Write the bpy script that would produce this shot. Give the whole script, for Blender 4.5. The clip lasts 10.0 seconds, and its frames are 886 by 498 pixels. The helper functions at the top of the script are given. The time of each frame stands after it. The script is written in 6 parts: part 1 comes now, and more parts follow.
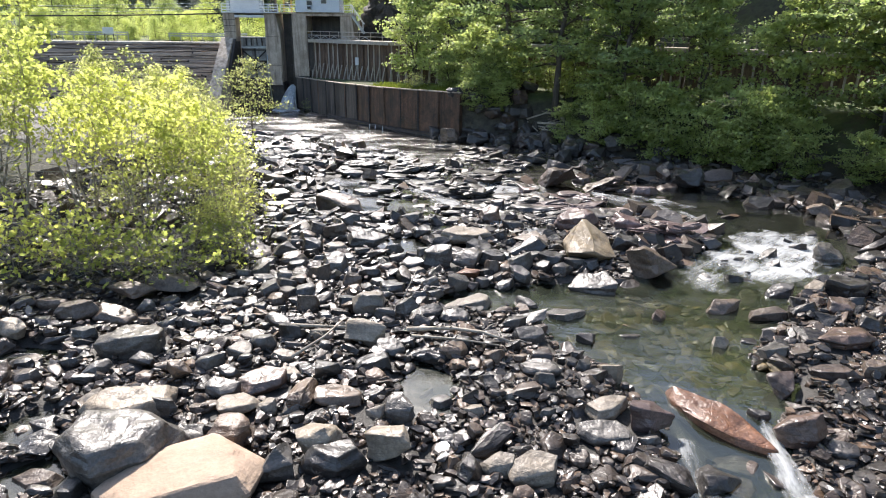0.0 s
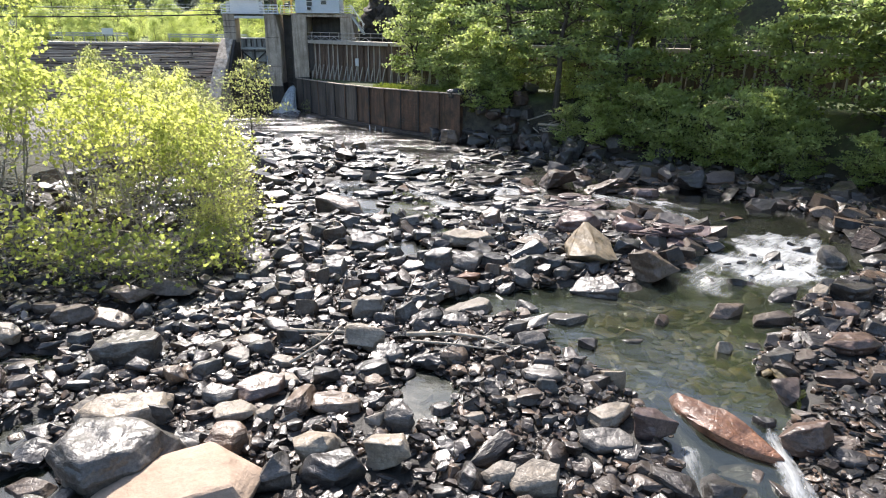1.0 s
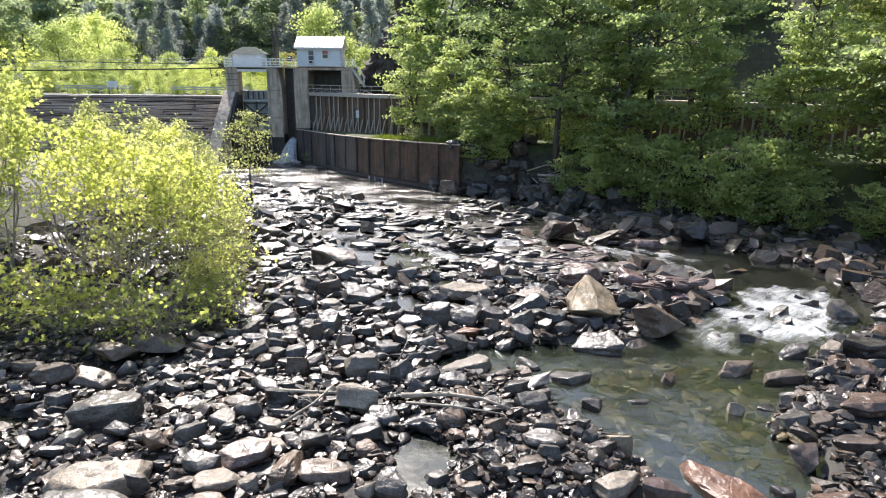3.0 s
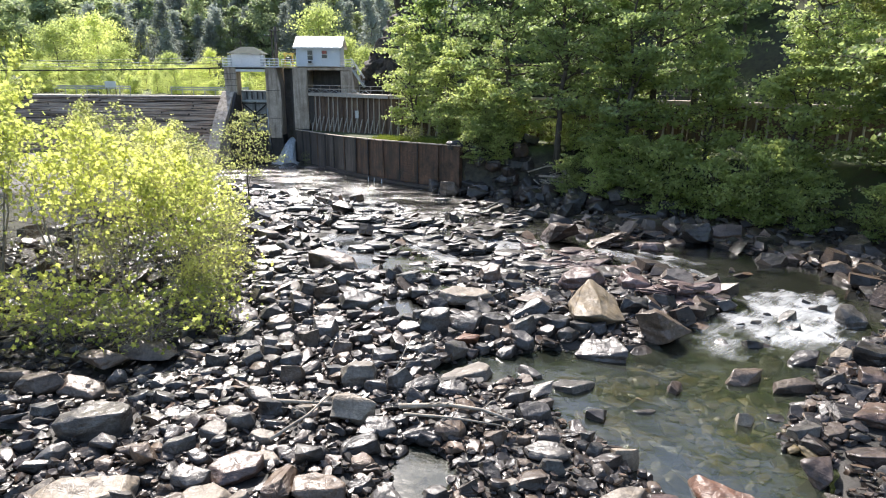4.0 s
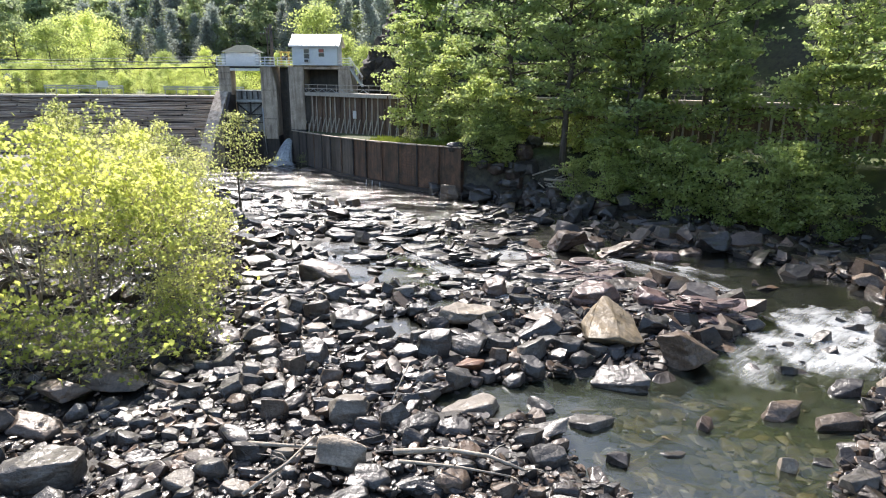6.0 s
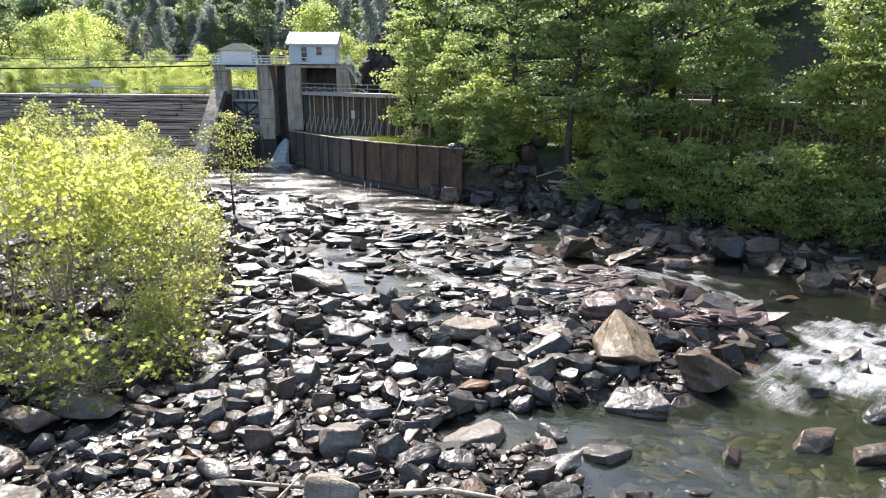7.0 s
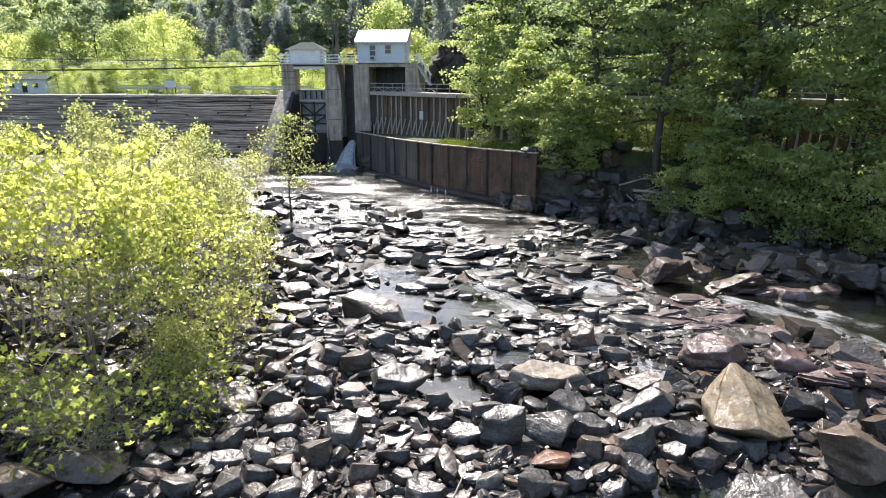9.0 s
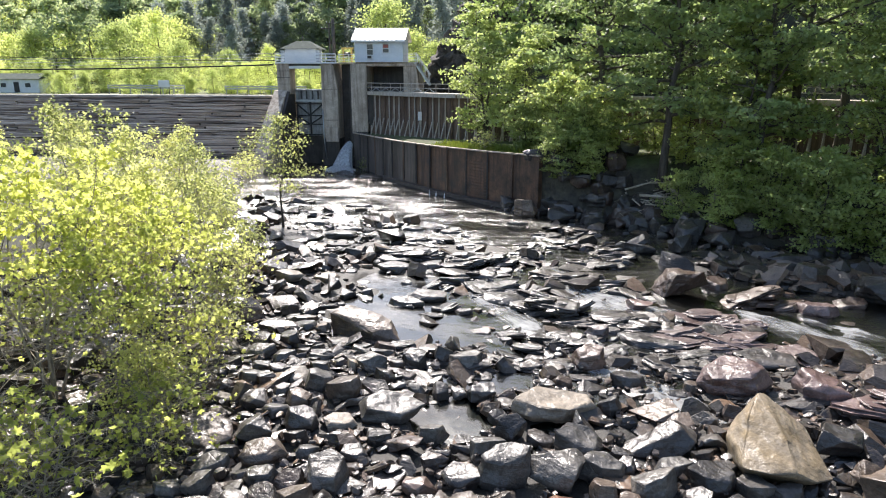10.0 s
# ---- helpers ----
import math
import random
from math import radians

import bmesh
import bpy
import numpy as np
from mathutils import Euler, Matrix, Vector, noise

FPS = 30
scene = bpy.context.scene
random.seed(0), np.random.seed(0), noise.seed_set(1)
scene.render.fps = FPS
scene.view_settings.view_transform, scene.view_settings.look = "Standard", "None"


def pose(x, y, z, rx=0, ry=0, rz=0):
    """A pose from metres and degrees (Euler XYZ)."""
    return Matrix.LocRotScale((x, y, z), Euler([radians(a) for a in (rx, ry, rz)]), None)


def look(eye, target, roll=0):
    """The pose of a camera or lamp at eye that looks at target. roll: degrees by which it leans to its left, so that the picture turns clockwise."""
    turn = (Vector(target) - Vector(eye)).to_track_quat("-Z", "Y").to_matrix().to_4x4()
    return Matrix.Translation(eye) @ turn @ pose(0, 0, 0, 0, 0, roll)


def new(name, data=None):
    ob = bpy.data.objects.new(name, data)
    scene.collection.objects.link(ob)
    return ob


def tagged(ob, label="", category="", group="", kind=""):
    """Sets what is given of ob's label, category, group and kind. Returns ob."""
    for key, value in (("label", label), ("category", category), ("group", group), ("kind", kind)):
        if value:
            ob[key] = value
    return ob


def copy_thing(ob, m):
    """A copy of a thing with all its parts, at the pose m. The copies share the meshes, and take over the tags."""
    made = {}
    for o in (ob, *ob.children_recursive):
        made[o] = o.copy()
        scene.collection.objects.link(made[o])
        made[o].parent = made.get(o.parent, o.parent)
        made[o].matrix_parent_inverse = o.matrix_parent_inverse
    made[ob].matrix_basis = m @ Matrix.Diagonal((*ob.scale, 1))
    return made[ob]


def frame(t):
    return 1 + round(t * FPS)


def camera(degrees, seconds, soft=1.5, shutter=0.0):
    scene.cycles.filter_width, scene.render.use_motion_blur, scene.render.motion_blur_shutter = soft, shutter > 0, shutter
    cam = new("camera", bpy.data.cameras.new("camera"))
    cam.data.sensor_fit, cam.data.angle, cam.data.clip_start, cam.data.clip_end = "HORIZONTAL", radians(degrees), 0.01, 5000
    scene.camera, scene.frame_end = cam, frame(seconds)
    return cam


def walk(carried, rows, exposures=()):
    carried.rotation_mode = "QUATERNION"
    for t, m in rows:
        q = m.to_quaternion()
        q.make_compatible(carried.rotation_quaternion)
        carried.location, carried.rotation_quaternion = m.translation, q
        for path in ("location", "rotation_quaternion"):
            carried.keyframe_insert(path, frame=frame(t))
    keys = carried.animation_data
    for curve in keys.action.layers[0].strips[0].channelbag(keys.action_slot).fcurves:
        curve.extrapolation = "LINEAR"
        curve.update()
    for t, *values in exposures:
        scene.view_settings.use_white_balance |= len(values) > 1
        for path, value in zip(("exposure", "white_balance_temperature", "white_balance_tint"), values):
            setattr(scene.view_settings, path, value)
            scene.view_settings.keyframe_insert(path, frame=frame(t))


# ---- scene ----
cam = camera(69.0, 10.0, 1.1)
METRES, EYE, TILT, LEAN, TURN = 15.0, 12.18, 0.0, 0.0, 0.0
ROWS = [
    (0.0, 0.0, 0.0, 0.0, 0.17, -19.31, -0.49),
    (0.5, -0.0007, 0.0116, 0.0002, 0.18, -19.28, -0.49),
    (1.0, 0.0, 0.0237, 0.0012, 0.2, -19.25, -0.48),
    (1.5, 0.0028, 0.039, 0.0063, 0.22, -17.74, -0.47),
    (2.0, 0.0053, 0.0515, 0.0014, 0.23, -15.0, -0.46),
    (2.5, 0.0082, 0.0676, 0.0, 0.24, -14.95, -0.45),
    (4.0, 0.014, 0.1419, -0.0007, 0.3, -14.94, -0.41),
    (4.5, 0.0152, 0.1838, -0.002, 0.31, -14.94, -0.4),
    (5.0, 0.0151, 0.2335, -0.0038, 0.32, -14.94, -0.4),
    (5.5, 0.0142, 0.2879, -0.006, 0.34, -14.94, -0.4),
    (7.0, 0.0091, 0.4931, -0.0113, 0.37, -15.02, -0.36),
    (7.5, 0.006, 0.5807, -0.0135, 0.37, -15.05, -0.35),
    (8.0, -0.0019, 0.6698, -0.0171, 0.9, -15.03, -0.34),
    (8.5, -0.0049, 0.7541, -0.0189, 5.99, -15.06, -0.05),
    (9.0, -0.0027, 0.8338, -0.0203, 6.61, -15.07, -0.0),
    (9.5, -0.0065, 0.9148, -0.022, 6.61, -15.08, -0.02),
    (10.0, -0.0114, 0.996, -0.0236, 6.64, -15.07, -0.04),
]
walk(cam, [(t, pose(0, 0, EYE, TILT, LEAN, TURN) @ pose(METRES * x, METRES * y, METRES * z, 90 + pitch, roll, yaw)) for t, x, y, z, yaw, pitch, roll in ROWS])

# ---- light ----
SUN_AZ, SUN_EL = -20.0, 46.0          # degrees from +y (to the left), and above the horizon
world = bpy.data.worlds.new("sky")
scene.world = world
world.use_nodes = True
wn = world.node_tree.nodes
sky = wn.new("ShaderNodeTexSky")
sky.sky_type, sky.sun_disc = "NISHITA", False
sky.sun_elevation, sky.sun_rotation = radians(SUN_EL), radians(SUN_AZ)
sky.air_density, sky.dust_density = 1.0, 1.3
wn["Background"].inputs["Strength"].default_value = 0.142
world.node_tree.links.new(sky.outputs["Color"], wn["Background"].inputs["Color"])
sun_way = Vector((math.sin(radians(SUN_AZ)) * math.cos(radians(SUN_EL)), math.cos(radians(SUN_AZ)) * math.cos(radians(SUN_EL)), math.sin(radians(SUN_EL))))
sun = new("sun", bpy.data.lights.new("sun", "SUN"))
sun.data.energy, sun.data.angle, sun.data.color = 5.0, radians(0.6), (1.0, 0.925, 0.865)
sun.matrix_world = look(sun_way * 300, (0, 0, 0))
scene.view_settings.exposure = 1.1


# ---- materials ----
class Nodes:
    """A material under construction."""

    def __init__(self, name):
        self.m = bpy.data.materials.new(name)
        self.m.use_nodes = True
        self.t = self.m.node_tree
        self.b = self.t.nodes["Principled BSDF"]
        self.o = self.t.nodes["Material Output"]

    def n(self, kind, **values):
        node = self.t.nodes.new("ShaderNode" + kind)
        for k, v in values.items():
            if k in node.inputs:
                self.put(node.inputs[k], v)
        return node

    def put(self, socket, v):
        if isinstance(v, bpy.types.NodeSocket):
            self.t.links.new(v, socket)
        elif isinstance(v, bpy.types.Node):
            self.t.links.new(v.outputs[0], socket)
        else:
            socket.default_value = v

    def noise(self, scale, detail=4.0, rough=0.6, stretch=None, where="Object", turn=None):
        c = self.n("TexCoord").outputs[where]
        if stretch:
            mp = self.n("Mapping", Vector=c, Scale=stretch)
            if turn:
                mp.inputs["Rotation"].default_value = turn
            c = mp.outputs[0]
        return self.n("TexNoise", Vector=c, Scale=scale, Detail=detail, Roughness=rough).outputs["Fac"]

    def ramp(self, fac, *stops):
        r = self.n("ValToRGB")
        self.put(r.inputs[0], fac)
        els = r.color_ramp.elements
        while len(els) < len(stops):
            els.new(0.5)
        for e, (p, c) in zip(els, stops):
            e.position, e.color = p, (*c, 1) if len(c) == 3 else c
        return r.outputs[0]

    def grey(self, fac, lo, hi, a=0.35, b=0.65):
        r = self.n("MapRange")
        for k, v in zip(("Value", "From Min", "From Max", "To Min", "To Max"), (fac, a, b, lo, hi)):
            self.put(r.inputs[k], v)
        return r.outputs[0]

    def mix(self, fac, a, b, mode="MIX"):
        x = self.t.nodes.new("ShaderNodeMix")
        x.data_type, x.blend_type = "RGBA", mode
        for i, v in ((0, fac), (6, a), (7, b)):
            v = (*v, 1) if isinstance(v, tuple) and len(v) == 3 else v
            self.put(x.inputs[i], v)
        return x.outputs[2]

    def bump(self, height, strength=0.5, distance=0.05, below=None):
        b = self.n("Bump", Height=height, Strength=strength, Distance=distance)
        if below:
            self.put(b.inputs["Normal"], below)
        return b.outputs[0]

    def done(self, color=None, rough=None, normal=None, metal=None, spec=None, coat=None, coat_rough=None):
        for k, v in (("Base Color", color), ("Roughness", rough), ("Normal", normal), ("Metallic", metal), ("Specular IOR Level", spec), ("Coat Weight", coat), ("Coat Roughness", coat_rough), ("Coat Normal", normal if coat is not None else None)):
            if v is not None:
                v = (*v, 1) if isinstance(v, tuple) and len(v) == 3 else v
                self.put(self.b.inputs[k], v)
        return self.m


def rock_material(name, dark, light, stain, wet=0.5, island=False, rough=(0.3, 0.6), grain=(0.62, 1.35), mixed=0.0, cracks=0.22, spread=(0.75, 1.25)):
    """Wet river stone: bedding streaks, stains, per-stone shade, water film on top."""
    k = Nodes(name)
    rnd = k.n("NewGeometry").outputs["Random Per Island"] if island else k.n("ObjectInfo").outputs["Random"]
    big = k.noise(0.9, 5, 0.6)
    fine = k.noise(9.0, 6, 0.7)
    beds = k.noise(1.3, 5, 0.65, (0.6, 0.6, 4.0), turn=(0.5, 0.35, 0.0))
    col = k.mix(k.grey(big, 0, 1), dark, light)
    col = k.mix(k.grey(beds, 0.0, 0.55), col, stain)
    odd = k.t.nodes.new("ShaderNodeMath")
    odd.operation = "PINGPONG"
    k.put(odd.inputs[0], k.grey(rnd, 0, 13.7, 0, 1))
    odd.inputs[1].default_value = 1.0
    col = k.mix(k.grey(odd.outputs[0], 0, 0.75 * mixed, 0.6, 0.75), col, tuple(c * f for c, f in zip(light, (1.8, 1.5, 1.25))))
    speck = k.grey(fine, *grain)
    col = k.mix(1.0, col, k.n("CombineColor", Red=speck, Green=speck, Blue=speck).outputs[0], "MULTIPLY")
    shade = k.n("HueSaturation", Color=col, Hue=0.5, Saturation=k.grey(rnd, 0.85, 1.15, 0, 1), Value=k.grey(rnd, spread[0], spread[1], 0, 1)).outputs[0]
    normal = k.bump(beds, 0.55, 0.09)
    normal = k.bump(k.noise(3.2, 4, 0.6), 0.4, 0.16, normal)
    normal = k.bump(big, 0.35, 0.2, normal)
    cell = k.n("TexVoronoi", Vector=k.n("TexCoord").outputs["Object"], Scale=2.4)
    normal = k.bump(cell.outputs["Distance"], 0.15, 0.14, normal)
    split = k.t.nodes.new("ShaderNodeTexVoronoi")
    split.feature = "DISTANCE_TO_EDGE"
    wavy = k.n("Mapping", Vector=k.n("TexCoord").outputs["Object"], Scale=(1.0, 1.0, 2.2), Rotation=(0.4, 0.3, 0.0))
    k.put(split.inputs["Vector"], wavy)
    split.inputs["Scale"].default_value = 1.5
    normal = k.bump(k.grey(split.outputs["Distance"], 0, 1, 0.0, 0.035), cracks, 0.05, normal)
    normal = k.bump(fine, 0.2, 0.03, normal)
    return k.done(shade, k.grey(k.noise(2.2, 3), rough[0], rough[1]), normal, spec=0.35, coat=k.grey(k.noise(0.55, 3, 0.6), 0.25 * wet, 1.0 * wet, 0.4, 0.6), coat_rough=0.2)


ROCKS = {
    "dark": rock_material("wet_slate", (0.018, 0.0165, 0.0155), (0.062, 0.055, 0.049), (0.035, 0.028, 0.024), 0.8),
    "grey": rock_material("grey_slate", (0.042, 0.039, 0.036), (0.15, 0.138, 0.122), (0.065, 0.055, 0.046), 0.5),
    "brown": rock_material("brown_sandstone", (0.055, 0.043, 0.034), (0.17, 0.13, 0.1), (0.12, 0.085, 0.06), 0.4),
    "beige": rock_material("beige_sandstone", (0.13, 0.11, 0.087), (0.31, 0.27, 0.22), (0.17, 0.135, 0.095), 0.25, rough=(0.45, 0.75), grain=(0.7, 1.25)),
    "sand": rock_material("dry_tan_sandstone", (0.3, 0.228, 0.172), (0.385, 0.3, 0.235), (0.33, 0.25, 0.19), 0.0, rough=(0.75, 0.9), grain=(0.88, 1.1), cracks=0.05, spread=(0.95, 1.05)),
    "pink": rock_material("pink_slate", (0.06, 0.042, 0.039), (0.17, 0.12, 0.11), (0.1, 0.06, 0.052), 1.0),
    "rust": rock_material("rusty_wet_stone", (0.042, 0.031, 0.025), (0.14, 0.092, 0.07), (0.08, 0.05, 0.038), 0.9),
    "umber": rock_material("dark_umber_stone", (0.026, 0.019, 0.015), (0.08, 0.056, 0.043), (0.05, 0.03, 0.022), 0.7),
    "orange": rock_material("wet_orange_stone", (0.06, 0.03, 0.019), (0.23, 0.105, 0.05), (0.12, 0.05, 0.028), 0.6, spread=(0.95, 1.1)),
    "yellow": rock_material("ochre_stained_stone", (0.085, 0.072, 0.055), (0.23, 0.195, 0.15), (0.19, 0.135, 0.065), 0.3, rough=(0.5, 0.8), grain=(0.78, 1.2), cracks=0.06, spread=(0.9, 1.1)),
}
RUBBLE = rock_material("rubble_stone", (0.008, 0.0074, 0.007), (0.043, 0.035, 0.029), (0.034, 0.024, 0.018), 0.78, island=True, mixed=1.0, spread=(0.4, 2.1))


def ground_material():
    """Wet gravel in the river bed, leaf litter and grass above."""
    k = Nodes("ground")
    steep = k.n("SeparateXYZ", Vector=k.n("NewGeometry").outputs["Normal"]).outputs[2]
    z = k.n("SeparateXYZ", Vector=k.n("TexCoord").outputs["Object"]).outputs[2]
    n1, n2, n3 = k.noise(1.5, 6, 0.7), k.noise(14, 5, 0.7), k.noise(0.12, 4, 0.6)
    bed = k.mix(k.grey(n2, 0, 1), (0.011, 0.01, 0.009), (0.036, 0.031, 0.025))
    bed = k.mix(k.grey(n1, 0, 0.6), bed, (0.022, 0.02, 0.015))
    litter = k.mix(k.grey(n1, 0, 1), (0.05, 0.04, 0.025), (0.05, 0.075, 0.02))
    grass = k.mix(k.grey(n1, 0, 1), (0.05, 0.075, 0.02), (0.1, 0.12, 0.04))
    high = k.mix(k.grey(n3, 0, 1, 0.45, 0.55), litter, grass)
    # Low bed darkened: the woods' dark reflection in the water put into its colour.
    bed = k.mix(k.grey(z, 0.75, 0, -0.55, -0.25), bed, (0.012, 0.012, 0.0095))
    col = k.mix(k.grey(z, 0, 1, 1.6, 3.5), bed, high)
    col = k.mix(k.grey(steep, 1, 0, 0.62, 0.85), col, k.mix(k.grey(n1, 0, 1), (0.03, 0.026, 0.02), (0.085, 0.075, 0.05)))
    normal = k.bump(n1, 0.8, 0.2)
    normal = k.bump(n2, 0.6, 0.04, normal)
    return k.done(col, k.grey(z, 0.6, 0.9, 0.2, 2.0), normal)


def water_material():
    """Clear brownish-green river water with ripples."""
    k = Nodes("river_water")
    r1 = k.noise(1.1, 4, 0.6, (1.0, 1.6, 1.0))
    r2 = k.noise(4.5, 3, 0.6, (1.0, 1.5, 1.0))
    swell = k.noise(0.42, 4, 0.6, (0.6, 1.3, 1.0))
    calm = k.grey(k.n("SeparateXYZ", Vector=k.n("TexCoord").outputs["Object"]).outputs[1], 0.0, 1.0, 50.0, 60.0)
    # Upstream tint and murk darken: the wooded bank's reflection put into the colour.
    deep = k.grey(k.n("SeparateXYZ", Vector=k.n("TexCoord").outputs["Object"]).outputs[1], 0.0, 1.0, 32.0, 38.0)
    chop = k.grey(k.noise(0.3, 5, 0.62, (0.45, 1.2, 1.0)), 0, 1, 0.44, 0.56)
    strength = k.mix(chop, k.grey(calm, 0.06, 0.12, 0, 1), k.grey(calm, 0.12, 1.0, 0, 1))
    normal = k.bump(swell, k.grey(calm, 0.05, 0.6, 0, 1), 0.5)
    normal = k.bump(r1, strength, 0.34, normal)
    normal = k.bump(r2, k.mix(chop, k.grey(calm, 0.08, 0.15, 0, 1), k.grey(calm, 0.08, 0.8, 0, 1)), 0.07, normal)
    gloss = k.n("BsdfGlossy", Color=(1, 1, 1, 1), Roughness=k.mix(chop, (0.07, 0.07, 0.07), (0.2, 0.2, 0.2)), Normal=normal)
    clear = k.n("BsdfTransparent", Color=k.mix(deep, (0.4, 0.42, 0.33), (0.2, 0.2, 0.185)))
    murk = k.n("BsdfDiffuse", Color=k.mix(deep, (0.042, 0.05, 0.034), (0.011, 0.012, 0.011)))
    body = k.n("MixShader", Fac=0.36)
    k.put(body.inputs[1], clear)
    k.put(body.inputs[2], murk)
    fr = k.n("Fresnel", IOR=1.65, Normal=normal)
    mix = k.n("MixShader", Fac=fr)
    k.put(mix.inputs[1], body)
    k.put(mix.inputs[2], gloss)
    k.put(k.o.inputs[0], mix)
    return k.m


def foam_material(name, amount, stretch, scale=1.6, soft=0.4, tone=0.0, way=None, patchy=0.0):
    """Broken white water: foam strands, along the flow where a way is given, over clear gaps."""
    k = Nodes(name)
    if way is None:
        a = k.noise(scale, 6, 0.65, stretch)
        b = k.noise(6.0, 4, 0.7, stretch)
    else:
        flow = k.n("Mapping", Vector=k.n("TexCoord").outputs["Object"], Scale=stretch, Rotation=(0, 0, radians(way)))
        flow.vector_type = "TEXTURE"
        a = k.n("TexNoise", Vector=flow.outputs[0], Scale=scale, Detail=6.0, Roughness=0.62, Distortion=0.5).outputs["Fac"]
        b = k.n("TexNoise", Vector=flow.outputs[0], Scale=scale * 4, Detail=4.0, Roughness=0.7).outputs["Fac"]
    m = k.t.nodes.new("ShaderNodeMath")
    m.operation = "MULTIPLY_ADD"
    k.put(m.inputs[0], b)
    m.inputs[1].default_value = 0.5
    k.put(m.inputs[2], a)
    p = k.t.nodes.new("ShaderNodeMath")
    p.operation = "ADD"
    k.put(p.inputs[0], m.outputs[0])
    k.put(p.inputs[1], k.grey(k.noise(0.55, 3, 0.6), -patchy, patchy, 0.3, 0.7))
    dense = p.outputs[0]
    if way is not None:
        side = k.t.nodes.new("ShaderNodeAttribute")
        side.attribute_name = "spread"
        q = k.t.nodes.new("ShaderNodeMath")
        q.operation = "ADD"
        k.put(q.inputs[0], dense)
        k.put(q.inputs[1], k.grey(side.outputs["Fac"], -0.75, 0.12, 0.0, 0.9))
        dense = q.outputs[0]
    fac = k.grey(dense, 0, 1, 1.0 - amount, 1.0 - amount + soft)
    k.done(k.mix(b, (0.45 + tone, 0.47 + tone, 0.48 + tone), (0.76 + tone, 0.78 + tone, 0.79 + tone)), 0.5, k.bump(a, 0.9, 0.25))
    froth = k.n("MixShader", Fac=0.4)
    k.put(froth.inputs[1], k.b)
    k.put(froth.inputs[2], k.n("BsdfTranslucent", Color=(0.85, 0.87, 0.88, 1)))
    mix = k.n("MixShader", Fac=fac)
    k.put(mix.inputs[1], k.n("BsdfTransparent"))
    k.put(mix.inputs[2], froth)
    k.put(k.o.inputs[0], mix)
    return k.m


def leaf_material(name, a, b, glow, thinness=0.45, shine=0.35):
    """Leaves that let the sun shine through."""
    k = Nodes(name)
    rnd = k.n("NewGeometry").outputs["Random Per Island"]
    col = k.mix(k.grey(rnd, 0, 1, 0, 1), a, b)
    thin = k.mix(k.grey(rnd, 0, 1, 0, 1), glow, tuple(c * 0.65 for c in glow))
    tone = k.grey(k.n("ObjectInfo").outputs["Random"], 0.72, 1.3, 0, 1)
    hue = k.grey(k.n("ObjectInfo").outputs["Random"], 0.512, 0.49, 0, 1)
    col = k.n("HueSaturation", Color=col, Hue=hue, Value=tone).outputs[0]
    thin = k.n("HueSaturation", Color=thin, Hue=hue, Value=tone).outputs[0]
    k.done(col, 0.5, spec=shine)
    tr = k.n("BsdfTranslucent", Color=thin)
    mix = k.n("MixShader", Fac=thinness)
    k.put(mix.inputs[1], k.b)
    k.put(mix.inputs[2], tr)
    k.put(k.o.inputs[0], mix)
    return k.m


def plain_material(name, a, b, scale=2.0, rough=(0.6, 0.9), stretch=None, bump=0.3, metal=0.0, stain=None, stain_stretch=(3.0, 3.0, 0.25), spec=0.4, grain=(0.75, 1.2)):
    """Weathered surface: two tones, grain, and runs of dirt."""
    k = Nodes(name)
    n1, n2 = k.noise(scale, 5, 0.65, stretch), k.noise(scale * 9, 4, 0.7, stretch)
    col = k.mix(k.grey(n1, 0, 1), a, b)
    v = k.grey(n2, *grain)
    col = k.mix(1.0, col, k.n("CombineColor", Red=v, Green=v, Blue=v).outputs[0], "MULTIPLY")
    if stain:
        col = k.mix(k.grey(k.noise(0.7, 5, 0.7, stain_stretch), 0, 0.9, 0.45, 0.7), col, stain)
    return k.done(col, k.grey(n1, *rough), k.bump(n2, bump, 0.03, k.bump(n1, bump, 0.06)), metal, spec)


GROUND, WATER = ground_material(), water_material()
FOAM = foam_material("white_water", 0.5, (2.4, 0.6, 1.0), 1.5, 0.75, 0.16, 38, 0.3)
FOAM_DOWN = foam_material("rushing_white_water", 0.5, (2.4, 0.6, 1.0), 1.5, 0.7, 0.14, 82, 0.25)
FOAM_OUT = foam_material("streaked_outflow", 0.2, (3.5, 0.5, 1.0), 1.6, 0.7, 0.05, 82, 0.2)
FOAM_WASH = foam_material("foam_streaked_water", 0.27, (3.0, 0.5, 1.0), 1.5, 0.9, 0.05, 38, 0.25)
FOAM_FILM = foam_material("film_of_white_water", 0.46, (2.6, 0.42, 1.0), 1.6, 0.95, 0.12, -50, 0.25)
FOAM_RIFFLE = foam_material("streaks_of_white_water", 0.33, (3.2, 0.36, 1.0), 1.5, 0.85, 0.12, -50, 0.3)
# Thin foam plus sun glitter on ripples, both painted as white streaks.
FOAM_GLITTER = foam_material("streaky_foam_and_glitter", 0.2, (0.4, 1.3, 1.0), 0.9, 0.3)
FOAM_FALL = foam_material("falling_water", 0.72, (3.0, 3.0, 0.3), soft=0.75, tone=0.2)
CONCRETE = plain_material("stained_concrete", (0.4, 0.325, 0.25), (0.6, 0.5, 0.395), 0.9, stain=(0.13, 0.088, 0.06))
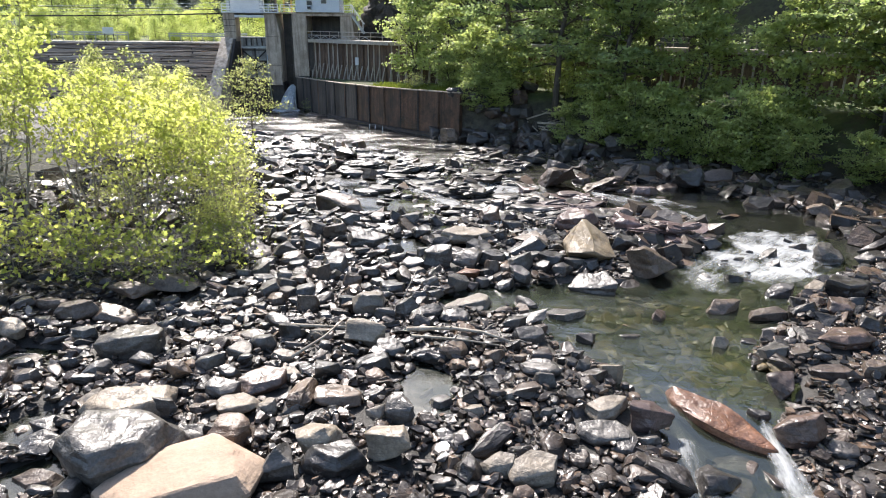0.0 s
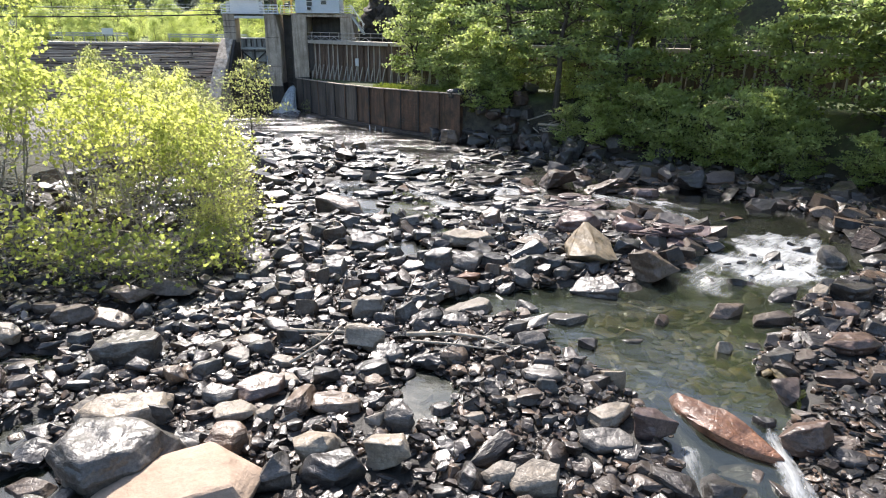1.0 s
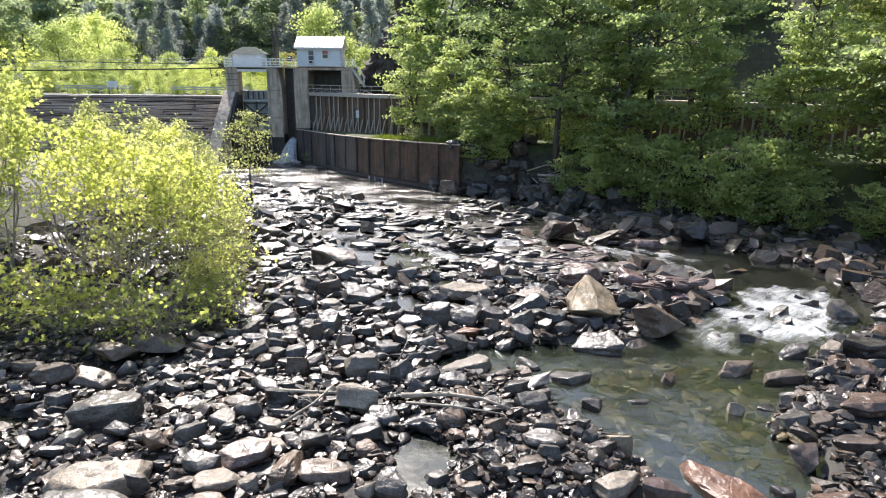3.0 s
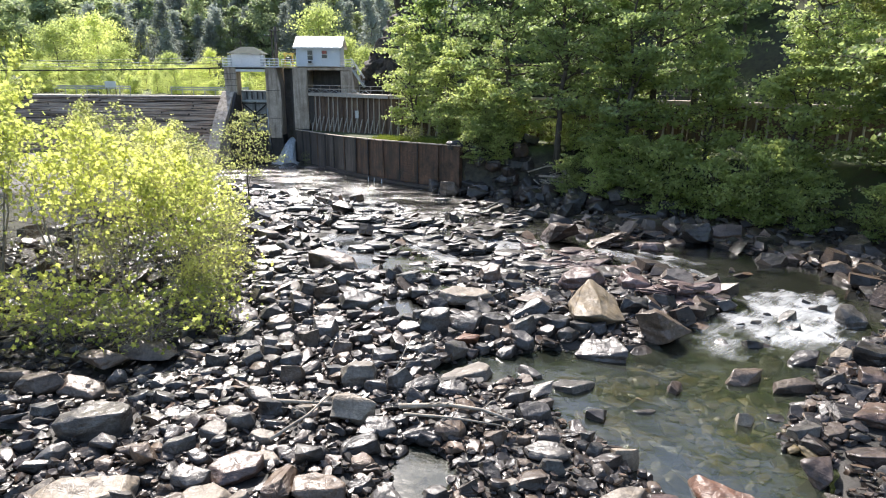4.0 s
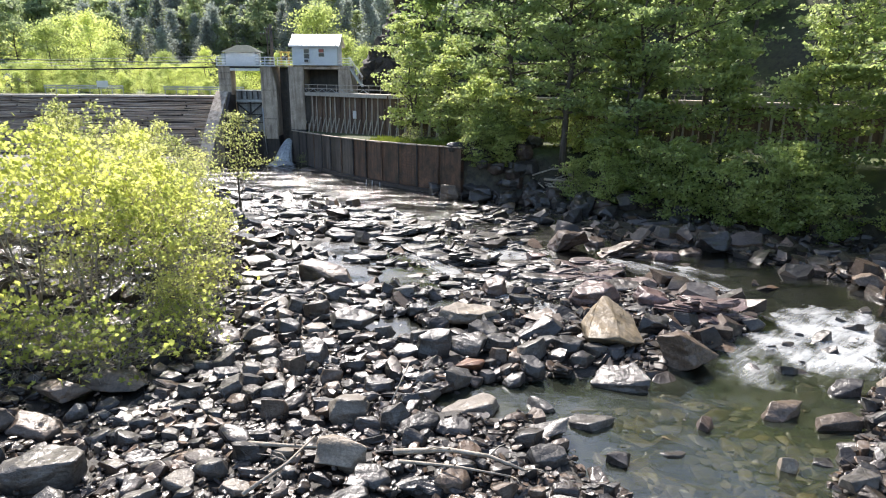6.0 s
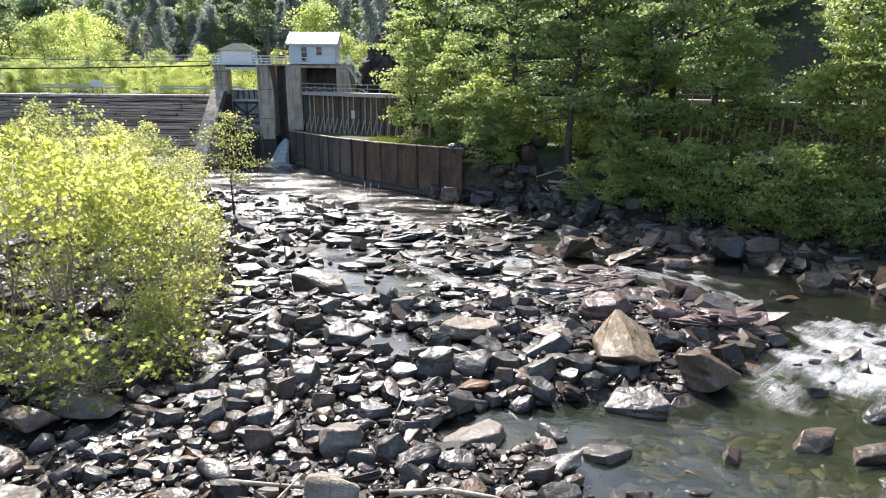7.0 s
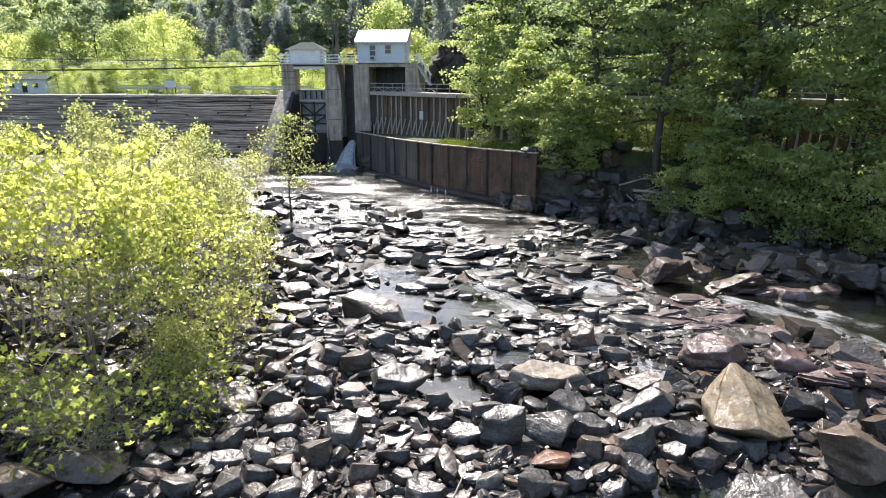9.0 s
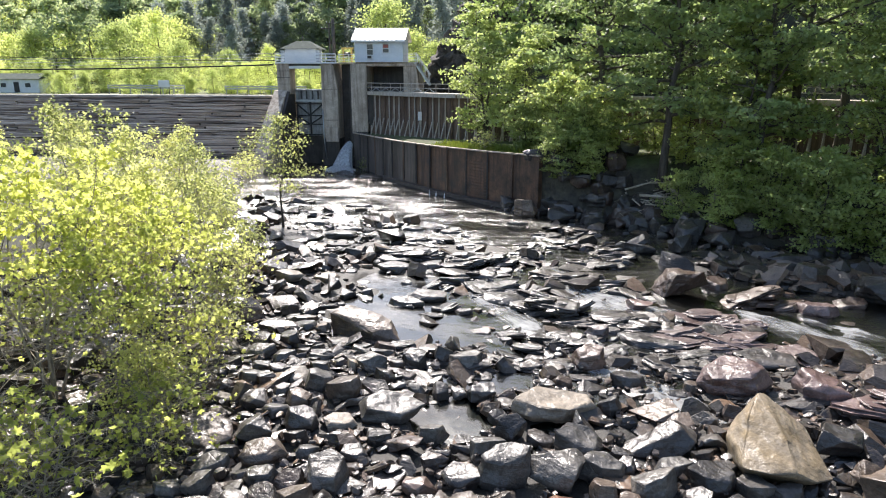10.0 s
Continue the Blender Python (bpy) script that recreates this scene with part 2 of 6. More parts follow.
# Dark tone for wet feet, and for shade painted into recesses and wing side.
DARK_CONCRETE = plain_material("wet_and_shaded_concrete", (0.032, 0.027, 0.024), (0.085, 0.07, 0.06), 0.8, rough=(0.35, 0.7), stain=(0.02, 0.018, 0.016))
WALL_PANEL = plain_material("rust_stained_panel", (0.035, 0.022, 0.016), (0.16, 0.09, 0.055), 0.6, rough=(0.4, 0.75), stain=(0.018, 0.015, 0.013))
WALL_GREY = plain_material("streaked_grey_panel", (0.045, 0.036, 0.03), (0.17, 0.14, 0.115), 0.5, rough=(0.4, 0.75), stretch=(2.0, 2.0, 0.25), stain=(0.022, 0.018, 0.016))
PLANK = plain_material("weathered_brown_plank", (0.1, 0.064, 0.045), (0.24, 0.16, 0.11), 1.2, stretch=(4, 4, 0.4), stain=(0.04, 0.025, 0.02))
GREY_WOOD = plain_material("silvered_timber", (0.34, 0.29, 0.24), (0.55, 0.49, 0.41), 1.5, stretch=(4, 4, 0.5))
LOG = plain_material("weathered_log", (0.42, 0.29, 0.215), (0.8, 0.64, 0.51), 0.8, stretch=(0.15, 5, 5), bump=0.6, stain=(0.05, 0.036, 0.03), stain_stretch=(0.1, 3, 3))
DRIFT = plain_material("bleached_driftwood", (0.26, 0.22, 0.17), (0.45, 0.4, 0.33), 3.0, bump=0.5)
BARK = plain_material("tree_bark", (0.045, 0.036, 0.028), (0.13, 0.11, 0.09), 2.0, stretch=(2, 2, 0.4), bump=0.8)
PALE_BARK = plain_material("pale_twig_bark", (0.2, 0.17, 0.135), (0.4, 0.36, 0.3), 2.5, stretch=(2, 2, 0.6), bump=0.6)
SIDING = plain_material("pale_blue_siding", (0.66, 0.7, 0.74), (0.74, 0.77, 0.8), 0.8, rough=(0.5, 0.7), bump=0.1, grain=(0.94, 1.05))
WHITE = plain_material("white_paint", (0.68, 0.69, 0.69), (0.78, 0.78, 0.77), 1.0, rough=(0.4, 0.6), bump=0.1, grain=(0.94, 1.05))
ROOF = plain_material("pale_metal_roof", (0.62, 0.6, 0.55), (0.74, 0.72, 0.66), 0.7, rough=(0.35, 0.55), bump=0.05, grain=(0.94, 1.05))
GREEN_ROOF = plain_material("grey_green_shingle", (0.075, 0.09, 0.075), (0.12, 0.135, 0.115), 3.0, rough=(0.85, 0.95), spec=0.08)
STEEL = plain_material("galvanised_steel", (0.35, 0.37, 0.38), (0.5, 0.52, 0.53), 3.0, rough=(0.35, 0.55), metal=0.7)
IRON = plain_material("dark_iron", (0.03, 0.03, 0.032), (0.07, 0.065, 0.06), 3.0, rough=(0.4, 0.7), metal=0.3)
BLACK = plain_material("dark_cable", (0.02, 0.02, 0.02), (0.04, 0.04, 0.04), 4.0)
RED = plain_material("faded_red_paint", (0.3, 0.08, 0.06), (0.4, 0.13, 0.1), 2.0)
BRIGHT_LEAF = leaf_material("sycamore_leaf", (0.255, 0.3, 0.085), (0.38, 0.41, 0.13), (0.85, 0.9, 0.23), 0.63, 0.06)
GREEN_LEAF = leaf_material("green_leaf", (0.1, 0.145, 0.055), (0.28, 0.33, 0.135), (0.68, 0.79, 0.25), 0.52, 0.55)
DEEP_LEAF = leaf_material("deep_green_leaf", (0.091, 0.15, 0.0585), (0.156, 0.208, 0.0845), (0.468, 0.611, 0.182), 0.45)
MID_LEAF = leaf_material("fresh_green_leaf", (0.1, 0.148, 0.06), (0.29, 0.34, 0.14), (0.56, 0.7, 0.25), 0.46, 0.55)
# Hillside leaves lightened: distance haze is put into their colour.
HAZY_LEAF = leaf_material("hazy_hillside_leaf", (0.2, 0.25, 0.15), (0.27, 0.31, 0.18), (0.56, 0.66, 0.32), 0.48, 0.1)
SPRING_LEAF = leaf_material("spring_leaf", (0.215, 0.255, 0.09), (0.32, 0.335, 0.13), (0.78, 0.81, 0.29), 0.55, 0.2)
# Needles far paler than pine: haze painted into the base colour.
HAZY_NEEDLE = leaf_material("hazy_pine_needles", (0.27, 0.305, 0.275), (0.35, 0.385, 0.345), (0.42, 0.47, 0.4), 0.42, 0.03)
FAR_SPRING = leaf_material("far_spring_leaf", (0.275, 0.33, 0.125), (0.37, 0.4, 0.16), (0.78, 0.88, 0.29), 0.56, 0.1)
SHRUB_LEAF = leaf_material("shrub_leaf", (0.135, 0.18, 0.07), (0.34, 0.4, 0.165), (0.72, 0.82, 0.26), 0.54, 0.55)
GRASS = leaf_material("grass_blade", (0.09, 0.14, 0.02), (0.16, 0.2, 0.04), (0.3, 0.36, 0.05), 0.4)


def glass_material():
    k = Nodes("dark_window_glass")
    return k.done((0.05, 0.06, 0.07), 0.08, spec=0.6)


GLASS = glass_material()

HEAP_ROCKS = [
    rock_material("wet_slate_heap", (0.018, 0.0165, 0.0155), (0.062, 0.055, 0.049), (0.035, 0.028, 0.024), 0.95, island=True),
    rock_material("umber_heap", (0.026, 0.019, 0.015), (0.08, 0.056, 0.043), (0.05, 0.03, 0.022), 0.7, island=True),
]
LEDGE_SLAB = rock_material("wet_slate_slab", (0.013, 0.0115, 0.0105), (0.045, 0.037, 0.033), (0.03, 0.021, 0.018), 1.0, spread=(0.4, 1.6))
LEDGE = rock_material("wet_ledge_slate", (0.013, 0.0115, 0.0105), (0.045, 0.037, 0.033), (0.03, 0.021, 0.018), 1.0, island=True, spread=(0.4, 1.6))
STONE = rock_material("loose_stone", (0.008, 0.0074, 0.007), (0.043, 0.035, 0.029), (0.034, 0.024, 0.018), 0.78, mixed=1.0, spread=(0.4, 2.1))
ALGAE_STONE = rock_material("algae_stone", (0.045, 0.038, 0.02), (0.15, 0.115, 0.055), (0.11, 0.075, 0.03), 0.0, island=True)


# ---- mesh helpers ----
def part(name, bm, material, parent=None, label="", smooth=False, crease=0):
    """Links a bmesh, or vertices and faces, as one mesh object."""
    me = bpy.data.meshes.new(name)
    if isinstance(bm, tuple):
        me.from_pydata(bm[0], [], bm[1])
    else:
        bm.to_mesh(me)
        bm.free()
    me.materials.append(material)
    if smooth:
        me.shade_smooth()
    if crease:
        me.shade_smooth()
        me.set_sharp_from_angle(angle=radians(crease))
    ob = new(name, me)
    ob.parent = parent
    if label:
        tagged(ob, label)
    return ob


def thing(name, label, category, x=0.0, y=0.0, z=0.0, turn=0.0, group="", kind="", size=1.0):
    """An Empty at a thing's base."""
    ob = new(name)
    ob.empty_display_size = 0.1
    ob.matrix_basis = pose(x, y, z, 0, 0, turn)
    ob.scale = (size, size, size)
    return tagged(ob, label, category, group, kind)


def add_box(bm, lo, hi, bevel=0.0):
    """A box between two corners."""
    m = Matrix.Translation([(a + b) / 2 for a, b in zip(lo, hi)]) @ Matrix.Diagonal([abs(b - a) for a, b in zip(lo, hi)] + [1])
    vs = bmesh.ops.create_cube(bm, size=1.0, matrix=m)["verts"]
    if bevel:
        es = {e for v in vs for e in v.link_edges}
        bmesh.ops.bevel(bm, geom=list(es), offset=bevel, segments=1, affect="EDGES")
    return bm


def box(lo, hi, bevel=0.02):
    return add_box(bmesh.new(), lo, hi, bevel)


def add_prism(bm, outline, axis, a, b):
    """An outline of (u, v) drawn out along an axis from a to b; u, v are the two other axes in order."""
    def at(u, v, w):
        return {"x": (w, u, v), "y": (u, w, v), "z": (u, v, w)}[axis]
    lo = [bm.verts.new(at(u, v, a)) for u, v in outline]
    hi = [bm.verts.new(at(u, v, b)) for u, v in outline]
    n = len(outline)
    faces = [bm.faces.new(lo), bm.faces.new(hi[::-1])]
    for i in range(n):
        faces.append(bm.faces.new((lo[i], hi[i], hi[(i + 1) % n], lo[(i + 1) % n])))
    bmesh.ops.recalc_face_normals(bm, faces=faces)
    return bm


def prism(outline, axis, a, b, bevel=0.03):
    bm = add_prism(bmesh.new(), outline, axis, a, b)
    if bevel:
        bmesh.ops.bevel(bm, geom=list(bm.edges), offset=bevel, segments=1, affect="EDGES")
    return bm


def tube_data(points, radii, n=6, verts=None, faces=None):
    """A tapered tube through points, appended to lists of vertices and faces."""
    verts, faces = ([] if verts is None else verts), ([] if faces is None else faces)
    start = len(verts)
    pts = [Vector(p) for p in points]
    for i, p in enumerate(pts):
        way = (pts[min(i + 1, len(pts) - 1)] - pts[max(i - 1, 0)]).normalized()
        u = way.cross(Vector((0.31, 0.17, 0.93)) if abs(way.z) < 0.9 else Vector((1, 0, 0))).normalized()
        v = way.cross(u)
        for k in range(n):
            a = 2 * math.pi * k / n
            verts.append(p + (u * math.cos(a) + v * math.sin(a)) * radii[i])
    for i in range(len(pts) - 1):
        for k in range(n):
            a, b = start + i * n + k, start + i * n + (k + 1) % n
            faces.append((a, b, b + n, a + n))
    faces.append(tuple(range(start + n - 1, start - 1, -1)))
    faces.append(tuple(range(len(verts) - n, len(verts))))
    return verts, faces


def beam(a, b, w, h):
    """A squared timber from a to b."""
    a, b = Vector(a), Vector(b)
    way = (b - a).normalized()
    side = way.cross(Vector((0, 0, 1)))
    side = side.normalized() if side.length > 1e-3 else Vector((1, 0, 0))
    up = side.cross(way)
    vs = [p + side * sx * w / 2 + up * sz * h / 2 for p in (a, b) for sx, sz in ((-1, -1), (1, -1), (1, 1), (-1, 1))]
    return vs, [(3, 2, 1, 0), (4, 5, 6, 7), (0, 1, 5, 4), (1, 2, 6, 5), (2, 3, 7, 6), (3, 0, 4, 7)]


def merge(*pieces):
    verts, faces = [], []
    for v, f in pieces:
        k = len(verts)
        verts += list(v)
        faces += [tuple(i + k for i in q) for q in f]
    return verts, faces


# ---- the lie of the land ----
def ease(a, b, v):
    t = np.clip((np.asarray(v, float) - a) / (b - a), 0, 1)
    return t * t * (3 - 2 * t)


LATTICE = np.random.default_rng(5).random((64, 64))


def rough_noise(x, y, size):
    """Smooth noise between -1 and 1 on the plan."""
    u, v = np.asarray(x, float) / size + 300.0, np.asarray(y, float) / size + 300.0
    i, j = np.floor(u).astype(int), np.floor(v).astype(int)
    a, b = u - i, v - j
    a, b = a * a * (3 - 2 * a), b * b * (3 - 2 * b)
    p = lambda di, dj: LATTICE[(i + di) % 64, (j + dj) % 64]
    return 2 * ((p(0, 0) * (1 - a) + p(1, 0) * a) * (1 - b) + (p(0, 1) * (1 - a) + p(1, 1) * a) * b) - 1


def fractal(x, y, size, octaves=4):
    return sum(rough_noise(x, y, size / 2 ** o) / 2 ** o for o in range(octaves)) / 1.6


def line_distance(x, y, line):
    """Distance to a polyline on the plan, the share of the way along it, and the side (+1: to the left of its way)."""
    x, y = np.asarray(x, float), np.asarray(y, float)
    best, along, side = np.full(x.shape, 1e9), np.zeros(x.shape), np.ones(x.shape)
    for i, ((ax, ay), (bx, by)) in enumerate(zip(line, line[1:])):
        dx, dy = bx - ax, by - ay
        t = np.clip(((x - ax) * dx + (y - ay) * dy) / (dx * dx + dy * dy), 0, 1)
        d = np.hypot(x - ax - t * dx, y - ay - t * dy)
        c = np.sign(dx * (y - ay) - dy * (x - ax))
        near = d < best
        best, along, side = np.where(near, d, best), np.where(near, i + t, along), np.where(near, c, side)
    return best, along, side


CHANNEL = [(-26, 104), (-18, 90), (-7, 74), (3, 59), (10.5, 52), (16.5, 47), (21, 42), (21, 36), (15, 31), (9, 25), (9.2, 19), (8.8, 14), (9, 5), (9, -40)]
CHANNEL_HALF = [4, 6, 4.5, 2.6, 2.2, 4.6, 4.6, 3.8, 3.2, 4.5, 2.0, 2.0, 2.5, 4]
HILL_FOOT = [(14, 440), (10, 190), (-5, 128), (-13.5, 112), (-13, 104.5), (-5, 98), (8, 93.4), (24, 86.8), (38, 75.6), (50, 62.6), (64, 46.5), (78, 12), (90, -80), (120, -600)]
FLUME = [(-22, 108), (-14, 100.3), (-7.6, 95), (6, 90.4), (24, 83.4), (38, 72.3), (50, 59.2), (62, 43)]
WALL_FOOT = [(-23.6, 106), (-14.8, 91.4), (-9, 83.6), (-3.3, 77.6), (1.7, 73.0)]


def water_level(x, y):
    return np.interp(y, [-200, -30, 12, 16, 19, 31.5, 34, 38, 44, 52, 62, 73, 85, 107], [-4, -1.4, -0.75, -0.62, -0.32, -0.28, -0.16, 0.0, 0.02, 0.02, -0.02, -0.2, -0.42, -0.85])


def shore(y):
    """The foot of the wooded bank and of the wall."""
    return np.interp(y, [-200, 0, 20, 35, 43.5, 47, 51, 60.6, 63, 69, 72.2, 73, 77.6, 83.6, 91.4, 106, 112], [44, 37, 35, 33.5, 31.5, 29, 25, 20, 13.5, 8.5, 4.5, 2.1, -2.9, -8.6, -14.4, -23.2, -27])


def dip(x, y, cx, cy, rx, ry):
    return 1 - ease(0.75, 1.2, np.hypot((x - cx) / rx, (y - cy) / ry) + 0.45 * fractal(x, y, 1.6, 2))


def land(x, y):
    """Height of the ground."""
    x, y = np.asarray(x, float), np.asarray(y, float)
    w = water_level(x, y)
    d, along, _ = line_distance(x, y, CHANNEL)
    half = np.interp(along, range(len(CHANNEL_HALF)), CHANNEL_HALF)
    n = fractal(x, y, 3.0, 3)
    off = 0.24 + 0.22 * n
    shallow = dip(x, y, 2, 46, 12, 11)
    off = off * (1 - 0.85 * shallow) - 0.17 * shallow
    top = ease(56, 62, y)
    off = off * (1 - top) + (-0.12 + 0.1 * n) * top
    off = off + ease(-12, -24, x) * (1 - ease(58, 68, y)) * 0.7
    off = off + ease(-23 - 10 * ease(60, 74, y), -30 - 10 * ease(60, 74, y), x) * 1.1
    wet = np.clip((half * 1.15 - d) / (half * 0.45), 0, 1) * (1 - 0.75 * shallow * (1 - ease(9, 13, x)))
    for cx, cy, rx, ry in ((9.6, 24.8, 4.0, 5.4), (4.3, 28.2, 5.0, 1.7), (-4.0, 43.4, 1.9, 1.6), (-7.4, 50.5, 2.2, 1.6)):
        wet = np.maximum(wet, dip(x, y, cx, cy, rx, ry))
    for cx, cy, rx, ry in ((-2.4, 35.6, 1.5, 1.3), (-0.6, 20.4, 1.0, 1.9), (-16.6, 22.3, 2.0, 1.0), (-12.3, 15.6, 1.2, 1.0), (-13.5, 17.6, 1.0, 1.2)):
        wet = np.maximum(wet, 0.6 * dip(x, y, cx, cy, rx, ry))
    off = off * (1 - wet) + (-0.5 + 0.15 * n) * wet
    z = w + off
    # wooded bank
    s = x - shore(y)
    walled = ease(69.5, 75.0, y)
    bank = np.clip(0.14 * s + 0.34 * np.clip(s - 2.5, 0, None), 0, 4.9) + 0.5 * n * ease(2, 6, s)
    bank = np.where(s > 0, bank, 0) * (1 - walled) + np.interp(y, [73, 85, 106], [4.9, 4.7, 4.4]) * ease(0.15, 0.75, s) * walled
    z = z * (1 - ease(0, 3, s)) + (w + 0.24) * ease(0, 3, s) + bank
    # river above the dam
    up = ease(110.6, 112.6, y)
    z = z * (1 - up) + (8.6 + 0.5 * fractal(x, y, 9.0, 3) * ease(118, 130, y)) * up
    # hills
    hd, _, hs = line_distance(x, y, HILL_FOOT)
    h = np.where(hs > 0, hd, 0)
    steep = np.clip(h - 0.5, 0, 70)
    z = z + 1.0 * steep * (1 + 0.18 * fractal(x, y, 14.0, 3)) + 0.25 * np.clip(h - 70, 0, 400)
    far = np.clip(y - 186 - 0.25 * np.clip(-x - 40, 0, 300) + 18 * fractal(x, y, 90.0, 3), 0, 105)
    z = z + np.where(hs > 0, 0, 1) * 0.42 * far
    left = np.clip(-x - 95 - 0.35 * np.clip(y - 60, 0, 400), 0, 120)
    return z + 0.4 * left


def ground_z(x, y):
    return float(land(np.array([x]), np.array([y]))[0])


def spread(lo, hi, step, reach):
    """Grid lines: even between lo and hi, ever wider out to reach."""
    mid = list(np.arange(lo, hi + step / 2, step))
    out, d, left = step, step, []
    while out < reach:
        d *= 1.22
        out += d
        left.append(out)
    return np.array([lo - v for v in left[::-1]] + mid + [hi + v for v in left])


def sheet(name, xs, ys, z, material, **tags):
    """A height field as one mesh."""
    gx, gy = np.meshgrid(xs, ys)
    gz = z(gx, gy)
    verts = np.stack([gx, gy, gz], -1).reshape(-1, 3)
    w, h = len(xs), len(ys)
    i = (np.arange(h - 1)[:, None] * w + np.arange(w - 1)[None]).reshape(-1)
    faces = np.stack([i, i + 1, i + 1 + w, i + w], -1)
    ob = part(name, (verts.tolist(), faces.tolist()), material, smooth=True)
    return tagged(ob, **tags)


sheet("ground", spread(-34, 46, 0.42, 2600), spread(4, 112, 0.45, 2600), land, GROUND, label="stony river bed rising to grassy and wooded banks", category="ground", kind="structure")


def water_top(x, y):
    return water_level(x, y) + 0.03 * fractal(x, y, 1.3, 2) + 0.05 * fractal(x, y, 3.4, 2) * ease(46, 56, y)


sheet("river_water", np.arange(-36, 45, 0.42), np.arange(-20, 108.2, 0.42), water_top, WATER, label="clear shallow brown-green river water between stones", category="water", kind="structure").visible_shadow = False


def white_water(name, line, half, lift, material, label):
    """A tongue of broken water along a line."""
    verts, faces, spread_of, across = [], [], [], 11
    pts = [Vector((*p, 0)) for p in line]
    fine = []
    for a, b in zip(pts, pts[1:]):
        steps = max(2, int((b - a).length / 0.3))
        fine += [a.lerp(b, i / steps) for i in range(steps)]
    fine.append(pts[-1])
    for i, p in enumerate(fine):
        way = (fine[min(i + 2, len(fine) - 1)] - fine[max(i - 2, 0)]).normalized()
        side = Vector((-way.y, way.x, 0))
        u = i / (len(fine) - 1)
        hw = np.interp(u, np.linspace(0, 1, len(half)), half)
        for k in range(across):
            s = k / (across - 1) * 2 - 1
            q = p + side * s * hw * (1 + 0.25 * rough_noise(p.x * 2 + s, p.y * 2, 1.0))
            spread_of.append((1 - s * s) * min(1.0, 5 * u + 0.05, 5 * (1 - u) + 0.05))
            bumpy = 0.15 * float(fractal(q.x, q.y, 0.9, 3))
            verts.append((q.x, q.y, float(water_level(q.x, q.y)) + 0.02 + lift * (1 - s * s) + bumpy - 0.22 * s ** 4))
    for i in range(len(fine) - 1):
        for k in range(across - 1):
            a = i * across + k
            faces.append((a, a + 1, a + 1 + across, a + across))
    ob = part(name, (verts, faces), material, smooth=True)
    ob.data.attributes.new("spread", "FLOAT", "POINT").data.foreach_set("value", spread_of)
    ob.visible_shadow = False
    return tagged(ob, label, "white water", kind="structure")


white_water("rapids", [(23.4, 37.8), (20.4, 36.2), (17.8, 33.9), (14.2, 31.9)], [1.8, 4.0, 3.8, 2.2], 0.12, FOAM, "foaming white rapids pouring over stones")
white_water("rapids_wash", [(23.0, 37.4), (20.0, 35.0), (16.5, 32.4), (13.0, 30.6), (10.5, 29.4)], [2.0, 4.4, 5.2, 3.6, 1.8], 0.04, FOAM_WASH, "grey broken water streaked with foam round the rapids")
white_water("rapids_lower", [(20.8, 33.6), (18.5, 32.3), (16.0, 31.2)], [0.8, 1.5, 0.8], 0.1, FOAM, "foaming white rapids at the foot of a ledge")
white_water("riffle", [(10.6, 49.6), (11.8, 47.2), (14.0, 44.2), (16.6, 41.2), (19.0, 39.0)], [0.6, 1.8, 2.4, 2.0, 0.8], 0.08, FOAM_RIFFLE, "streaks of white water in a dark channel")
white_water("riffle_side", [(13.4, 48.0), (15.6, 45.6), (18.6, 43.4)], [0.5, 1.3, 0.7], 0.06, FOAM_RIFFLE, "streaks of white water in a dark channel")
white_water("outflow", [(10.9, 19.2), (10.6, 17.4), (10.4, 15.6), (9.8, 13.0)], [0.3, 0.45, 0.8, 1.1], 0.12, FOAM_DOWN, "white water rushing out of the pool between stones")
white_water("outflow_side", [(7.6, 19.2), (7.9, 17.6), (7.8, 15.5), (7.6, 13.0)], [0.3, 0.7, 1.1, 1.2], 0.05, FOAM_OUT, "thin streaks of foam on the outflow")
white_water("sluice_foam", [(-25.6, 105.2), (-25.0, 102.6), (-23.0, 98.0)], [1.2, 2.2, 1.4], 0.35, FOAM_FALL, "white foam where the sluice jet lands")
white_water("head_race", [(-26.0, 105.0), (-23.5, 97.0), (-17.5, 85.0), (-10.0, 74.0), (-4.0, 63.0)], [2.4, 5.0, 5.0, 4.0, 2.5], 0.03, FOAM_GLITTER, "sheet of broken water below the sluice, sun glitter put in as white")
white_water("ledge_water", [(1.0, 56.0), (3.5, 52.0), (5.0, 48.0), (6.5, 44.0), (7.0, 41.0)], [1.2, 2.4, 3.5, 3.2, 1.0], 0.05, FOAM_FILM, "thin white water over rock ledges")
white_water("ledge_water_low", [(1.5, 42.0), (4.5, 39.2), (7.0, 36.8), (8.4, 34.4)], [0.8, 1.6, 1.1, 0.6], 0.06, FOAM_FILM, "thin white water over rock ledges")
white_water("ledge_water_side", [(-3.0, 50.0), (0.0, 45.5), (2.0, 41.5)], [0.6, 1.6, 0.7], 0.05, FOAM_FILM, "thin white water over rock ledges")


